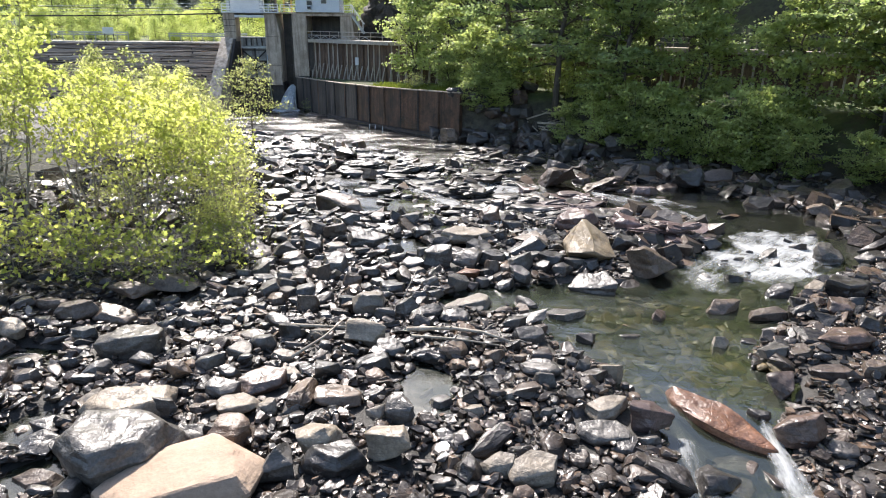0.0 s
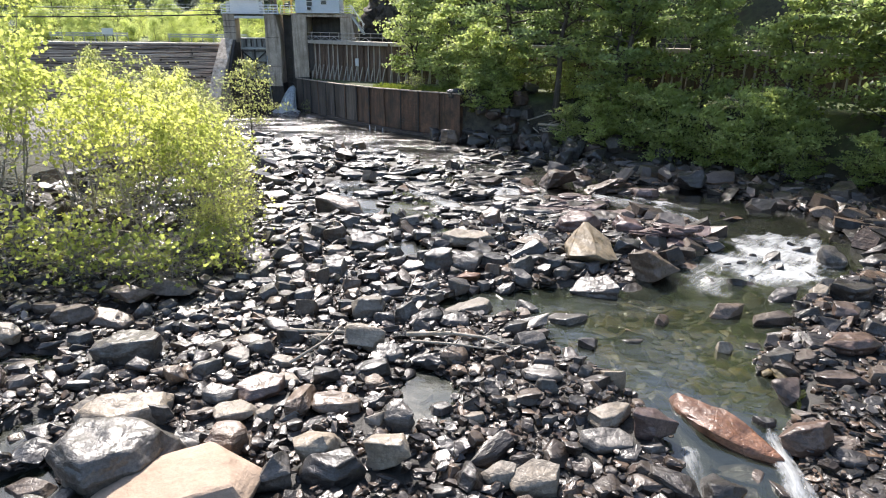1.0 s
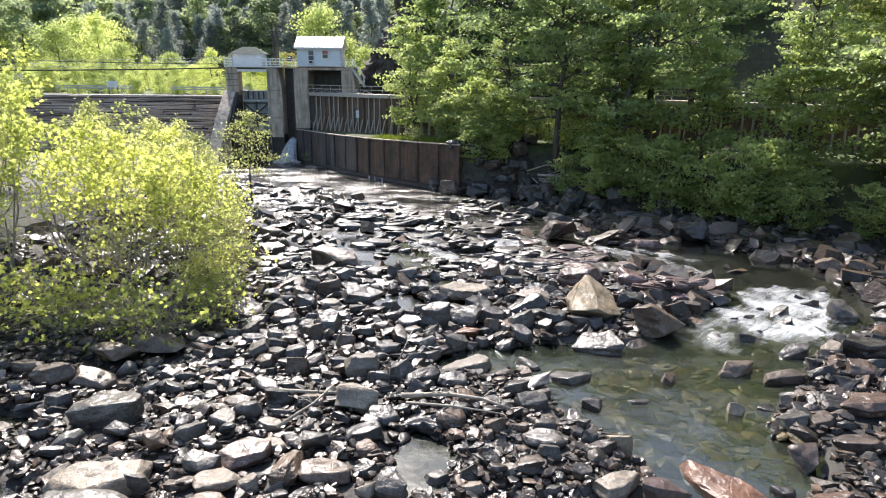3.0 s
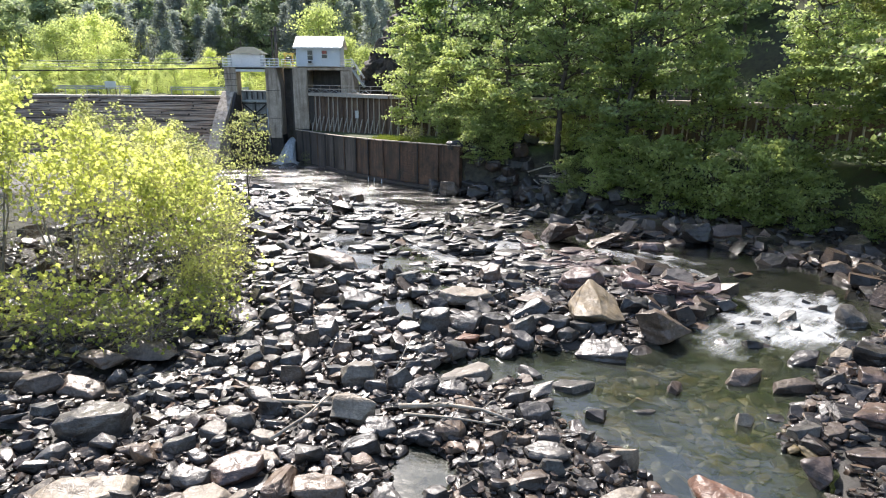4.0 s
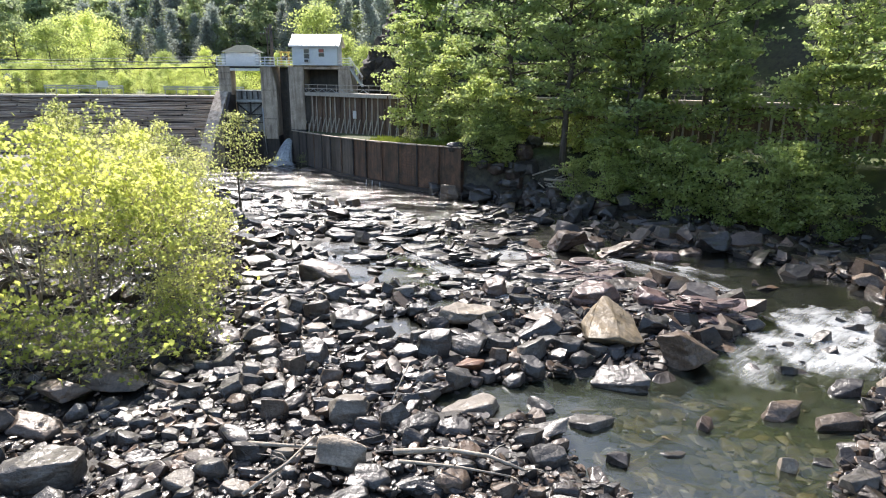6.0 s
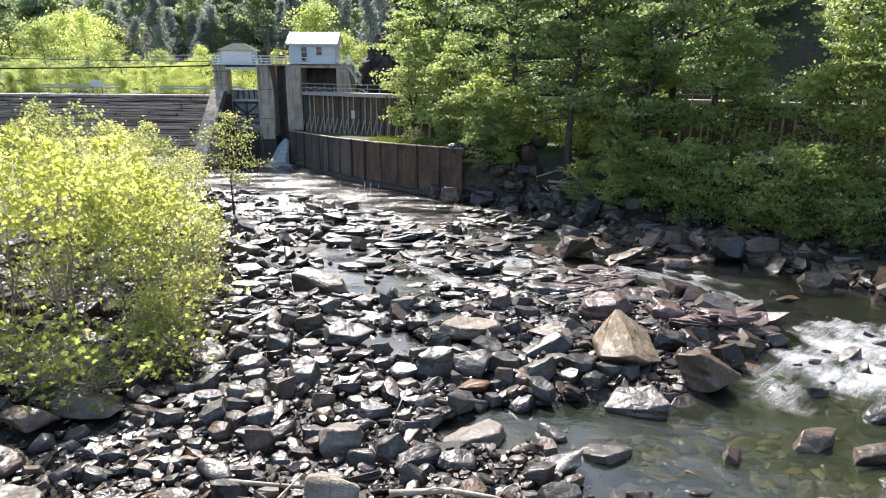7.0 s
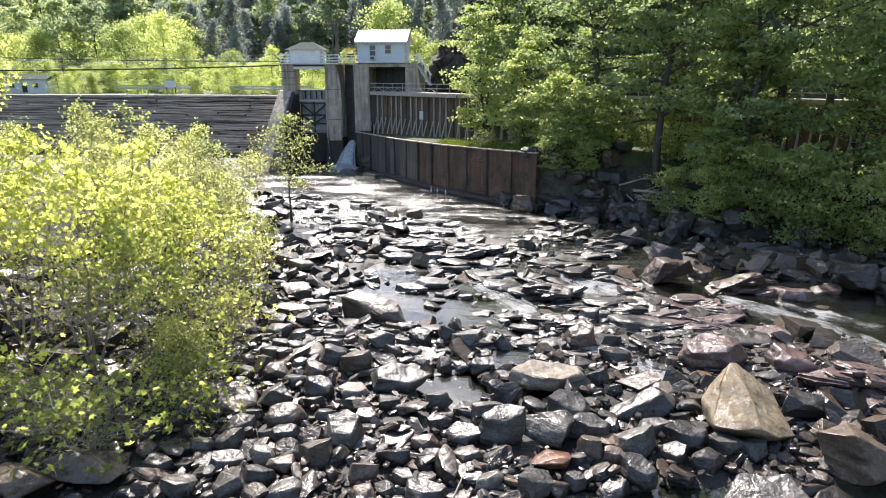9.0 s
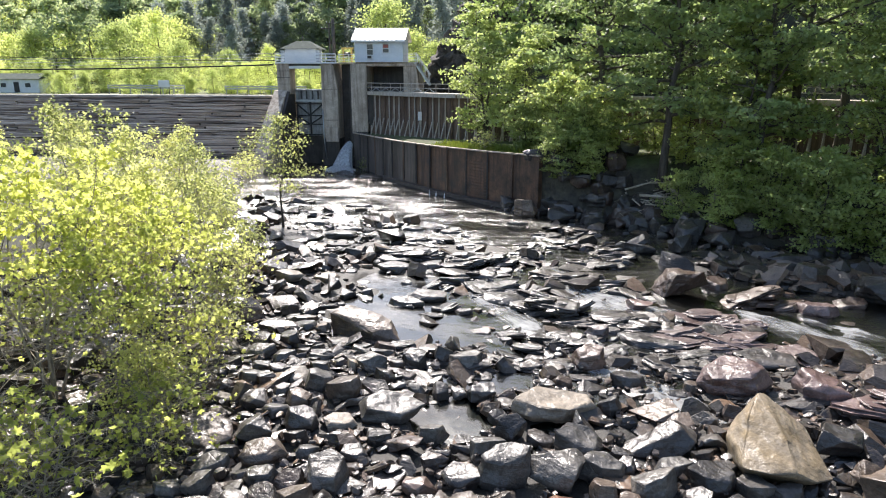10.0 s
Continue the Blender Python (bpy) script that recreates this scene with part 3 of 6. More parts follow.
def sluice_fall():
    """A jet falling from the slot in many strands and spreading on the pool."""
    rng = random.Random(12)
    verts, faces, n, m = [], [], 12, 4
    for strand in range(46):
        side, out, fan = rng.gauss(0, 0.4), rng.uniform(-0.5, 0.5), rng.gauss(-0.1, 0.42)
        drop, wide, k0 = rng.uniform(3.0, 3.5), rng.uniform(0.06, 0.2), len(verts)
        for i in range(n):
            u = i / (n - 1)
            x = -24.4 + 0.55 * side - 0.35 * u + fan * u ** 1.8
            y = 107.2 - 3.4 * u + out * (0.3 + u)
            z = 2.5 + 0.3 * out - drop * u ** 1.75 + 0.05 * rng.uniform(-1, 1)
            for k in range(m):
                c = k / (m - 1) * 2 - 1
                verts.append((x + c * wide * (0.6 + 1.5 * u), y - 0.12 * (1 - c * c), z))
        for i in range(n - 1):
            for k in range(m - 1):
                a = k0 + i * m + k
                faces.append((a, a + 1, a + 1 + m, a + m))
    ob = part("sluice_fall", (verts, faces), FOAM_FALL, smooth=True)
    return tagged(ob, "white jet of water falling from the sluice slot", "waterfall", kind="structure")


sluice_fall()


# ---- dam, gates and houses ----
def dam():
    """Stepped face of long timbers, leaning upstream."""
    t = thing("timber_crib_dam", "long dam faced with rows of weathered horizontal logs", "dam", -77.7, 108.55, -3.6, kind="structure", size=1.295)
    part("core", prism([(-1.0, -1.0), (3.0, -1.0), (3.0, 9.45), (2.0, 9.45)], "x", -62, 33.2, 0.0), DARK_CONCRETE, t)
    part("crest", box((-62, 1.7, 9.45), (32.9, 3.2, 9.66), 0.05), GREY_WOOD, t, "pale silvered crest timber")
    rng = random.Random(3)
    rows = 44
    for r in range(rows):
        u = r / (rows - 1)
        y, z = -1.15 + 2.95 * u, 0.6 + 8.8 * u
        x = -62 - rng.random() * 6
        while x < 32.7:
            ln = rng.uniform(7, 13)
            e = min(x + ln, 32.9)
            rad = rng.uniform(0.07, 0.15)
            n = max(2, int((e - x) / 2.5))
            pts = [(x + (e - x) * i / n, y + rng.uniform(-0.12, 0.06), z + rng.uniform(-0.07, 0.07)) for i in range(n + 1)]
            part("log", tube_data(pts, [rad * rng.uniform(0.8, 1.1) for _ in pts], 7), LOG, t, smooth=True)
            x = e + rng.uniform(0.02, 0.3)
    return t


dam()


def gate_structure():
    """Concrete piers, sluice gate, deck and rails."""
    t = thing("gate_structure", "weathered concrete sluice piers with dark stains beside the dam", "dam gate", 0, 106.5, -1.2, kind="structure")
    up = 1.2

    def slab(name, lo, hi, material, label="", bevel=0.03, parent=t):
        return part(name, box((lo[0], lo[1], lo[2] + up), (hi[0], hi[1], hi[2] + up), bevel), material, parent, label)

    def sided(name, outline, axis, a, b, material, label="", bevel=0.05):
        return part(name, prism([(u, v + up) for u, v in outline], axis, a, b, bevel), material, t, label)

    # left pier, with a wing wall raking down towards the river
    slab("pier", (-34.6, 0.0, 9.2), (-32.75, 2.4, 13.42), CONCRETE, "pale stained concrete pier")
    for z in (10.6, 11.5, 12.4):
        slab("joint", (-34.62, -0.02, z), (-32.73, 0.1, z + 0.06), DARK_CONCRETE, "", 0.0)
    sided("wing_wall", [(-11.6, -1.2), (6, -1.2), (6, 9.76), (-0.1, 9.76), (-5.0, 5.66)], "x", -35.1, -33.2, CONCRETE, "sloping concrete wing wall")
    # Separate dark slabs carry the shade on the wing's right side.
    slab("wing_lining", (-33.2, -4.0, -1.2), (-32.75, 2.0, 5.4), DARK_CONCRETE, "dark side of the wing wall, its shade put into the colour")
    sided("wing_lining", [(-4.0, 5.4), (2.0, 5.4), (2.0, 9.6), (-0.2, 9.6)], "x", -33.2, -32.8, DARK_CONCRETE, "dark side of the wing wall, its shade put into the colour", 0.02)
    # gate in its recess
    # Sill in dark concrete: the shade below the gate is its colour.
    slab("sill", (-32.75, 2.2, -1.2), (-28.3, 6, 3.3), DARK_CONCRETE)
    gate = slab("sluice_gate", (-32.7, 1.9, 3.2), (-28.35, 2.2, 9.9), plain_gate, "grey steel gate with riveted beams and cross bracing")
    for z, h, m in ((9.8, 0.16, STEEL), (8.25, 0.3, STEEL), (7.85, 0.14, IRON), (6.15, 0.16, IRON), (4.9, 0.14, IRON), (3.4, 0.2, IRON)):
        slab("beam", (-32.65, 1.5, z - h / 2), (-28.4, 1.9, z + h / 2), m, "", 0.02, gate)
    for x in (-31.8, -31.0, -30.1, -29.3):
        slab("stiffener", (x - 0.07, 1.7, 8.5), (x + 0.07, 1.9, 9.7), IRON, "", 0.01, gate)
    for x in (-32.5, -30.52, -28.55):
        slab("stiffener", (x - 0.08, 1.62, 3.3), (x + 0.08, 1.9, 8.1), IRON, "", 0.01, gate)
    for hi, lo in ((7.8, 6.2), (6.1, 4.9)):
        for x in (-32.45, -28.6):
            part("brace", beam((x, 1.5, hi + up), (-30.52, 1.5, lo + up), 0.14, 0.2), IRON, gate)
    # right pier, its face widening downwards
    sided("pier", [(-28.3, 3.0), (-25.85, 3.0), (-25.85, 10.1), (-26.5, 13.4), (-28.15, 13.4)], "y", 0.0, 5.0, CONCRETE, "stained concrete pier with a raking side")
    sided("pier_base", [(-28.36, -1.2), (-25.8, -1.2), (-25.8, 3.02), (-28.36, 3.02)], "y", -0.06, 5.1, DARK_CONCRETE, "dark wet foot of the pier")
    slab("pier_nose", (-27.7, -0.5, 2.6), (-25.9, 0.01, 4.6), CONCRETE, "pale concrete patch on the pier's nose")
    for z in (5.6, 9.9):
        slab("joint", (-28.2, -0.02, z), (-25.95, 0.1, z + 0.06), DARK_CONCRETE, "", 0.0)
    part("drain_pipe", tube_data([(-28.1, -0.15, 7.2 + up), (-28.05, -0.2, 3.6 + up), (-27.75, -0.3, 0.2 + up)], [0.08, 0.09, 0.1], 7), STEEL, t, "thin pale drain pipe", smooth=True)
    # Slot's back in dark concrete, shade painted in from top to bottom.
    slab("recess", (-25.85, 2.6, -1.2), (-23.9, 3.4, 13.35), DARK_CONCRETE, "dark slot between the piers, its shade put into the colour", 0.0)
    for i in range(9):
        slab("rung", (-25.3, 2.35, 1.5 + i * 1.3), (-24.2, 2.6, 1.62 + i * 1.3), IRON, "", 0.0)
    slab("guide", (-24.25, 0.3, -1.0), (-23.95, 0.6, 13.0), DARK_CONCRETE)
    slab("abutment", (-23.9, 0.0, 4.0), (-21.6, 6, 13.42), CONCRETE, "stained concrete abutment")
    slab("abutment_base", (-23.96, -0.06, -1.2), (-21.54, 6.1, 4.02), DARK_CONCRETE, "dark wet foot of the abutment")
    # intake below the house
    slab("intake_roof", (-21.6, 0.1, 13.05), (-14.5, 6, 13.42), CONCRETE)
    # Intake back and floor dark: the opening's shade is in their colour.
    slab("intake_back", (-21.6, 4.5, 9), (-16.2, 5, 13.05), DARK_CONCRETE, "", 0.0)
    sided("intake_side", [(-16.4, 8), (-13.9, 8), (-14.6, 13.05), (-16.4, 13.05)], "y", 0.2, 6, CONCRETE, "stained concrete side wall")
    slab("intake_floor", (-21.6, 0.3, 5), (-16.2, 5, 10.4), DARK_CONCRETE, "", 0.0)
    # deck
    slab("deck", (-34.7, -0.3, 13.42), (-25.9, 4.6, 13.62), WHITE, "pale painted steel deck", 0.02)
    slab("deck", (-25.9, 0.4, 13.425), (-14.4, 5.2, 13.6), CONCRETE, "", 0.02)
    slab("girder", (-32.75, -0.1, 12.75), (-28.2, 0.25, 13.1), WHITE, "white painted steel girder", 0.02)
    slab("girder", (-32.75, -0.05, 13.12), (-28.2, 0.2, 13.4), IRON, "", 0.02)
    for x in [-34.6 + i * 1.45 for i in range(7)]:
        slab("rail_post", (x - 0.06, -0.25, 13.62), (x + 0.06, -0.18, 14.75), WHITE, "", 0.0)
    for z in (13.9, 14.3, 14.72):
        slab("rail", (-34.65, -0.26, z - 0.08), (-25.9, -0.17, z + 0.08), WHITE, "", 0.0)
    for x in [-25.6 + i * 1.4 for i in range(9)]:
        slab("rail_post", (x - 0.045, 0.5, 13.6), (x + 0.045, 0.57, 14.7), WHITE, "", 0.0)
    for z in (13.9, 14.3, 14.68):
        slab("rail", (-25.7, 0.49, z - 0.05), (-14.4, 0.57, z + 0.05), WHITE, "", 0.0)
    return t


YELLOW = plain_material("faded_yellow_paint", (0.5, 0.35, 0.08), (0.62, 0.46, 0.14), 2.0)
plain_gate = plain_material("grey_gate_steel", (0.24, 0.25, 0.25), (0.4, 0.4, 0.39), 1.2, rough=(0.4, 0.7), metal=0.3, stain=(0.07, 0.05, 0.04))
gate_structure()


def control_house():
    """Small pale blue house on the abutment."""
    t = thing("control_house", "small pale blue clad house with a white metal roof", "house", -19.75, 108.6, 13.6, size=1.16)
    w, d, h = 2.9, 2.0, 2.6
    part("wall", prism([(-d, 0), (d, 0), (d, h), (0, h + 1.25), (-d, h)], "x", -w, w, 0.02), SIDING, t)
    for i in range(13):
        part("clapboard", box((-w - 0.03, -d - 0.03, 0.02 + i * 0.2), (w + 0.03, -d - 0.004, 0.19 + i * 0.2), 0.01), SIDING, t)
    for s in (-1, 1):
        part("roof_slope", prism([(s * (d + 0.4), h - 0.25), (0, h + 1.25), (0, h + 1.37), (s * (d + 0.4), h - 0.13)], "x", -w - 0.35, w + 0.35, 0.01), ROOF, t, "white sunlit metal roof")
        for i in range(13):
            x = -w - 0.3 + i * 0.54
            part("seam", beam((x, s * (d + 0.4), h - 0.1), (x, 0, h + 1.4), 0.05, 0.05), ROOF, t)
    part("fascia", box((-w - 0.35, -d - 0.44, h - 0.33), (w + 0.35, -d - 0.402, h - 0.12), 0.005), WHITE, t)
    for x, lo, hi in ((-1.03, 0.85, 2.05), (0.88, 1.1, 2.05)):
        win = part("window", box((x - 0.42, -d - 0.1, lo - 0.08), (x + 0.42, -d - 0.032, hi + 0.08), 0.01), WHITE, t, "white framed sash window")
        mid = (lo + hi) / 2
        part("pane", box((x - 0.34, -d - 0.115, mid + 0.03), (x + 0.34, -d - 0.1, hi), 0.0), GLASS, win)
        part("pane", box((x - 0.34, -d - 0.115, lo), (x + 0.34, -d - 0.1, mid - 0.03), 0.0), GLASS, win)
    part("sign", box((0.6, -d - 0.15, 1.62), (1.16, -d - 0.118, 2.0), 0.005), RED, t, "faded red notice in the window")
    unit = part("air_conditioner", box((-1.34, -d - 0.45, 0.36), (-0.72, -d - 0.036, 0.8), 0.03), WHITE, t, "white window air conditioner")
    part("grille", box((-1.27, -d - 0.47, 0.42), (-0.79, -d - 0.452, 0.74), 0.0), IRON, unit)
    return t


control_house()


def gate_shed():
    """White hoist shed with a grey-green hip roof."""
    t = thing("hoist_shed", "white hoist shed with a grey-green hipped roof on the deck", "shed", -31.45, 109.0, 13.62, size=1.1)
    part("wall", box((-2.1, -1.0, 0), (2.1, 1.6, 1.75), 0.02), WHITE, t)
    bm = bmesh.new()
    low = [bm.verts.new(p) for p in ((-2.6, -1.5, 1.7), (2.6, -1.5, 1.7), (2.6, 2.1, 1.7), (-2.6, 2.1, 1.7))]
    top = [bm.verts.new(p) for p in ((-0.9, 0.3, 2.7), (0.9, 0.3, 2.7))]
    for f in ((low[0], low[1], top[1], top[0]), (low[1], low[2], top[1]), (low[2], low[3], top[0], top[1]), (low[3], low[0], top[0]), low[::-1]):
        bm.faces.new(f)
    part("roof", bm, GREEN_ROOF, t, "grey-green hipped roof")
    for x in (-2.35, 2.35):
        part("cabinet", box((x - 0.25, -1.2, 0), (x + 0.25, -0.6, 1.5), 0.03), STEEL, t, "grey steel control cabinet")
    return t


gate_shed()


def utility_pole(x, y, z, h, arms=1, label="dark wooden utility pole with a cross arm"):
    t = thing("utility_pole", label, "pole", x, y, z)
    part("pole", tube_data([(0, 0, -0.5), (0, 0, h * 0.5), (0.03, 0, h)], [0.2, 0.17, 0.13], 8), BARK, t, smooth=True)
    for i in range(arms):
        part("cross_arm", box((-1.1, -0.2, h - 0.7 - i * 1.1), (1.1, -0.05, h - 0.55 - i * 1.1), 0.01), BARK, t)
        for k in (-1.0, -0.4, 0.4, 1.0):
            part("insulator", tube_data([(k, -0.12, h - 0.55 - i * 1.1), (k, -0.12, h - 0.38 - i * 1.1)], [0.05, 0.04], 6), WHITE, t)
    return t


def tall_post(x, y, z, h, r, label, arm):
    t = thing("utility_pole", label, "pole", x, y, z)
    part("pole", tube_data([(0, 0, -0.3), (0.02, 0, h * 0.5), (0, 0, h)], [r, r * 0.95, r * 0.85], 9), BARK, t, smooth=True)
    part("band", tube_data([(0, 0, h * 0.62), (0, 0, h * 0.62 + 0.12)], [r + 0.04, r + 0.04], 9), IRON, t)
    part("cross_arm", box((-arm, -r - 0.16, h - 0.75), (arm * 0.6, -r - 0.02, h - 0.6), 0.01), BARK, t)
    for k in (-arm * 0.9, -arm * 0.4):
        part("insulator", tube_data([(k, -r - 0.09, h - 0.6), (k, -r - 0.09, h - 0.42)], [0.06, 0.05], 6), WHITE, t)
    return t


tall_post(-27.15, 110.0, 13.5, 6.2, 0.27, "thick dark wooden pole on the gate deck", 0.9)
tall_post(-27.85, 110.4, 13.5, 5.5, 0.12, "thin dark wooden pole on the gate deck", 1.1)


def hoist(x, y, z):
    t = thing("gate_hoist", "faded yellow steel hoist frame on the gate deck", "hoist", x, y, z)
    for k in (-0.6, 0.6):
        part("post", box((k - 0.12, -0.12, 0), (k + 0.12, 0.12, 1.9), 0.02), YELLOW, t)
    part("crossbeam", box((-0.9, -0.14, 1.9), (0.9, 0.14, 2.15), 0.02), YELLOW, t)
    part("drum", tube_data([(-0.45, 0, 1.2), (0.45, 0, 1.2)], [0.3, 0.3], 12), IRON, t, "dark cable drum", smooth=True)
    return t


hoist(-25.4, 111.0, 13.6)


def stair():
    """Steel stair from the deck down to the flume."""
    t = thing("steel_stair", "steel stair with a pale handrail on the hillside", "stair", -14.8, 106.7, -3.6, size=1.295)
    for i in range(12):
        part("tread", box((0.12 * i, 0, 13.2 - i * 0.19), (0.12 * i + 0.3, 1.0, 13.24 - i * 0.19), 0.0), STEEL, t)
    for y in (-0.03, 1.0):
        part("stringer", beam((0, y, 13.2), (1.6, y, 10.9), 0.05, 0.2), STEEL, t)
        part("handrail", beam((0, y, 14.3), (1.6, y, 12.0), 0.07, 0.07), WHITE, t)
        for i in range(4):
            part("baluster", box((0.1 + 0.45 * i, y - 0.02, 13.1 - 0.64 * i), (0.14 + 0.45 * i, y + 0.02, 14.15 - 0.64 * i), 0.0), WHITE, t)
    return t


stair()


def along(line, s):
    """The point s metres along a polyline, and the way there."""
    for (ax, ay), (bx, by) in zip(line, line[1:]):
        ln = math.hypot(bx - ax, by - ay)
        if s <= ln or (bx, by) == line[-1]:
            return ax + (bx - ax) * s / ln, ay + (by - ay) * s / ln, (bx - ax) / ln, (by - ay) / ln
        s -= ln


def retaining_wall():
    """Lower wall of tall rust-stained panels between posts."""
    t = thing("retaining_wall", "tall rust-stained panelled wall with posts, wet at its foot", "wall", 0, 0, 0, kind="structure")
    total = sum(math.hypot(b[0] - a[0], b[1] - a[1]) for a, b in zip(WALL_FOOT, WALL_FOOT[1:]))
    n = 13
    rng = random.Random(8)
    for i in range(n):
        s0, s1 = total * i / n, total * (i + 1) / n
        ax, ay, wx, wy = along(WALL_FOOT, s0)
        bx, by, _, _ = along(WALL_FOOT, s1)
        zt = 3.86 + 1.02 * i / n
        zb = -1.6 + 0.8 * i / n
        nx, ny = wy, -wx
        o = rng.uniform(0, 0.05)
        vs = [(ax - nx * 0.5, ay - ny * 0.5), (bx - nx * 0.5, by - ny * 0.5), (bx + nx * o, by + ny * o), (ax + nx * o, ay + ny * o)]
        part("panel", prism(vs[::-1], "z", zb, zt + rng.uniform(-0.03, 0.03), 0.0), WALL_GREY if i < 7 else WALL_PANEL, t)
        if i:
            part("post", beam((ax + nx * 0.1, ay + ny * 0.1, zb), (ax + nx * 0.1, ay + ny * 0.1, zt + 0.12), 0.14, 0.2), IRON if i % 3 else PLANK, t)
        if i == 10:
            for k in range(13):
                z = zb + 0.9 + k * 0.3
                part("board", beam((ax + nx * 0.07, ay + ny * 0.07, z), (bx + nx * 0.07, by + ny * 0.07, z), 0.06, 0.24), WALL_PANEL, t)
    cap = [along(WALL_FOOT, total * i / 26)[:2] for i in range(27)]
    part("cap", merge(*[beam((a[0], a[1], 3.91 + 1.02 * i / 26), (b[0], b[1], 3.91 + 1.02 * (i + 1) / 26), 0.4, 0.1) for i, (a, b) in enumerate(zip(cap, cap[1:]))]), CONCRETE, t)
    # stone ledge at the foot
    part("footing", merge(*[beam((a[0] + 0.5, a[1] - 0.7, float(water_level(0, a[1])) + 0.08), (b[0] + 0.5, b[1] - 0.7, float(water_level(0, b[1])) + 0.08), 1.2, 0.5) for a, b in zip(cap[8:], cap[9:])]), DARK_CONCRETE, t, "dark wet ledge with trickling water")
    return t


retaining_wall()


def flume():
    """Timber flume on the hillside: planked wall, posts, raking struts, walkway and rail."""
    t = thing("timber_flume", "long brown timber flume with posts, struts and a walkway", "flume", 0, 0, 0, kind="structure")
    total = sum(math.hypot(b[0] - a[0], b[1] - a[1]) for a, b in zip(FLUME, FLUME[1:]))
    step = 1.15
    n = int(total / step)
    for i in range(n):
        ax, ay, wx, wy = along(FLUME, i * step)
        bx, by, _, _ = along(FLUME, (i + 1) * step)
        nx, ny = wy, -wx
        foot = min(4.0, ground_z(ax + nx * 0.6, ay + ny * 0.6)) - 0.3
        part("plank_panel", prism([(ax, ay), (bx, by), (bx - nx * 0.12, by - ny * 0.12), (ax - nx * 0.12, ay - ny * 0.12)], "z", 3.4, 9.35, 0.0), PLANK, t)
        part("post", beam((ax + nx * 0.12, ay + ny * 0.12, foot), (ax + nx * 0.12, ay + ny * 0.12, 9.5), 0.17, 0.2), GREY_WOOD if i % 4 else PLANK, t)
        if i < 60:
            part("strut", beam((ax + nx * 1.0, ay + ny * 1.0, foot + 0.2), (ax + nx * 0.25, ay + ny * 0.25, 6.1), 0.12, 0.12), GREY_WOOD, t)
        part("walkway_board", prism([(ax + nx * 0.7, ay + ny * 0.7), (bx + nx * 0.7, by + ny * 0.7), (bx - nx * 1.9, by - ny * 1.9), (ax - nx * 1.9, ay - ny * 1.9)], "z", 9.51, 9.65, 0.0), GREY_WOOD, t)
        part("fascia", beam((ax + nx * 0.72, ay + ny * 0.72, 9.42), (bx + nx * 0.72, by + ny * 0.72, 9.42), 0.08, 0.5), GREY_WOOD, t)
        if i % 2 == 0:
            part("rail_post", beam((ax + nx * 0.65, ay + ny * 0.65, 9.6), (ax + nx * 0.65, ay + ny * 0.65, 10.8), 0.07, 0.07), GREY_WOOD, t)
        for z in (10.25, 10.8):
            part("rail", beam((ax + nx * 0.65, ay + ny * 0.65, z), (bx + nx * 0.65, by + ny * 0.65, z), 0.07, 0.09), GREY_WOOD, t)
        if i < 14:
            part("truss_bar", beam((ax + nx * 0.66, ay + ny * 0.66, 9.68 + 0.5 * (i % 2)), (bx + nx * 0.66, by + ny * 0.66, 10.18 - 0.5 * (i % 2)), 0.05, 0.05), STEEL, t)
    part("notice", box((-13.2, 98.9, 6.2), (-12.7, 98.95, 7.3), 0.0), WHITE, t, "small white notice board")
    part("backing", merge(*[beam((a[0] + 0.5, a[1] + 2.0, 6.6), (b[0] + 0.5, b[1] + 2.0, 6.6), 0.3, 5.4) for a, b in zip(FLUME, FLUME[1:])]), PLANK, t)
    return t


flume()


def cable(name, a, b, sag, r, material, label):
    """A hanging wire between two points."""
    a, b = Vector(a), Vector(b)
    pts = [a.lerp(b, i / 24) - Vector((0, 0, sag * 4 * (i / 24) * (1 - i / 24))) for i in range(25)]
    return tagged(part(name, tube_data(pts, [r] * 25, 5), material, smooth=True), label, "cable")


cable("thick_cable", (-35.4, 107.5, 13.3), (-145, 107.5, 13.8), 0.9, 0.11, BLACK, "thick dark cable strung above the dam")
for i, z in enumerate((14.0, 14.5, 15.0)):
    cable("wire", (-35.4, 109 + i * 0.6, z), (-150, 112 + i * 0.6, z + 0.8), 1.2, 0.035, STEEL, "thin pale wire strung above the dam")
cable("wire", (-35.2, 108, 13.9), (-145, 102, 17.8), 1.0, 0.05, BLACK, "thin dark wire strung above the dam")


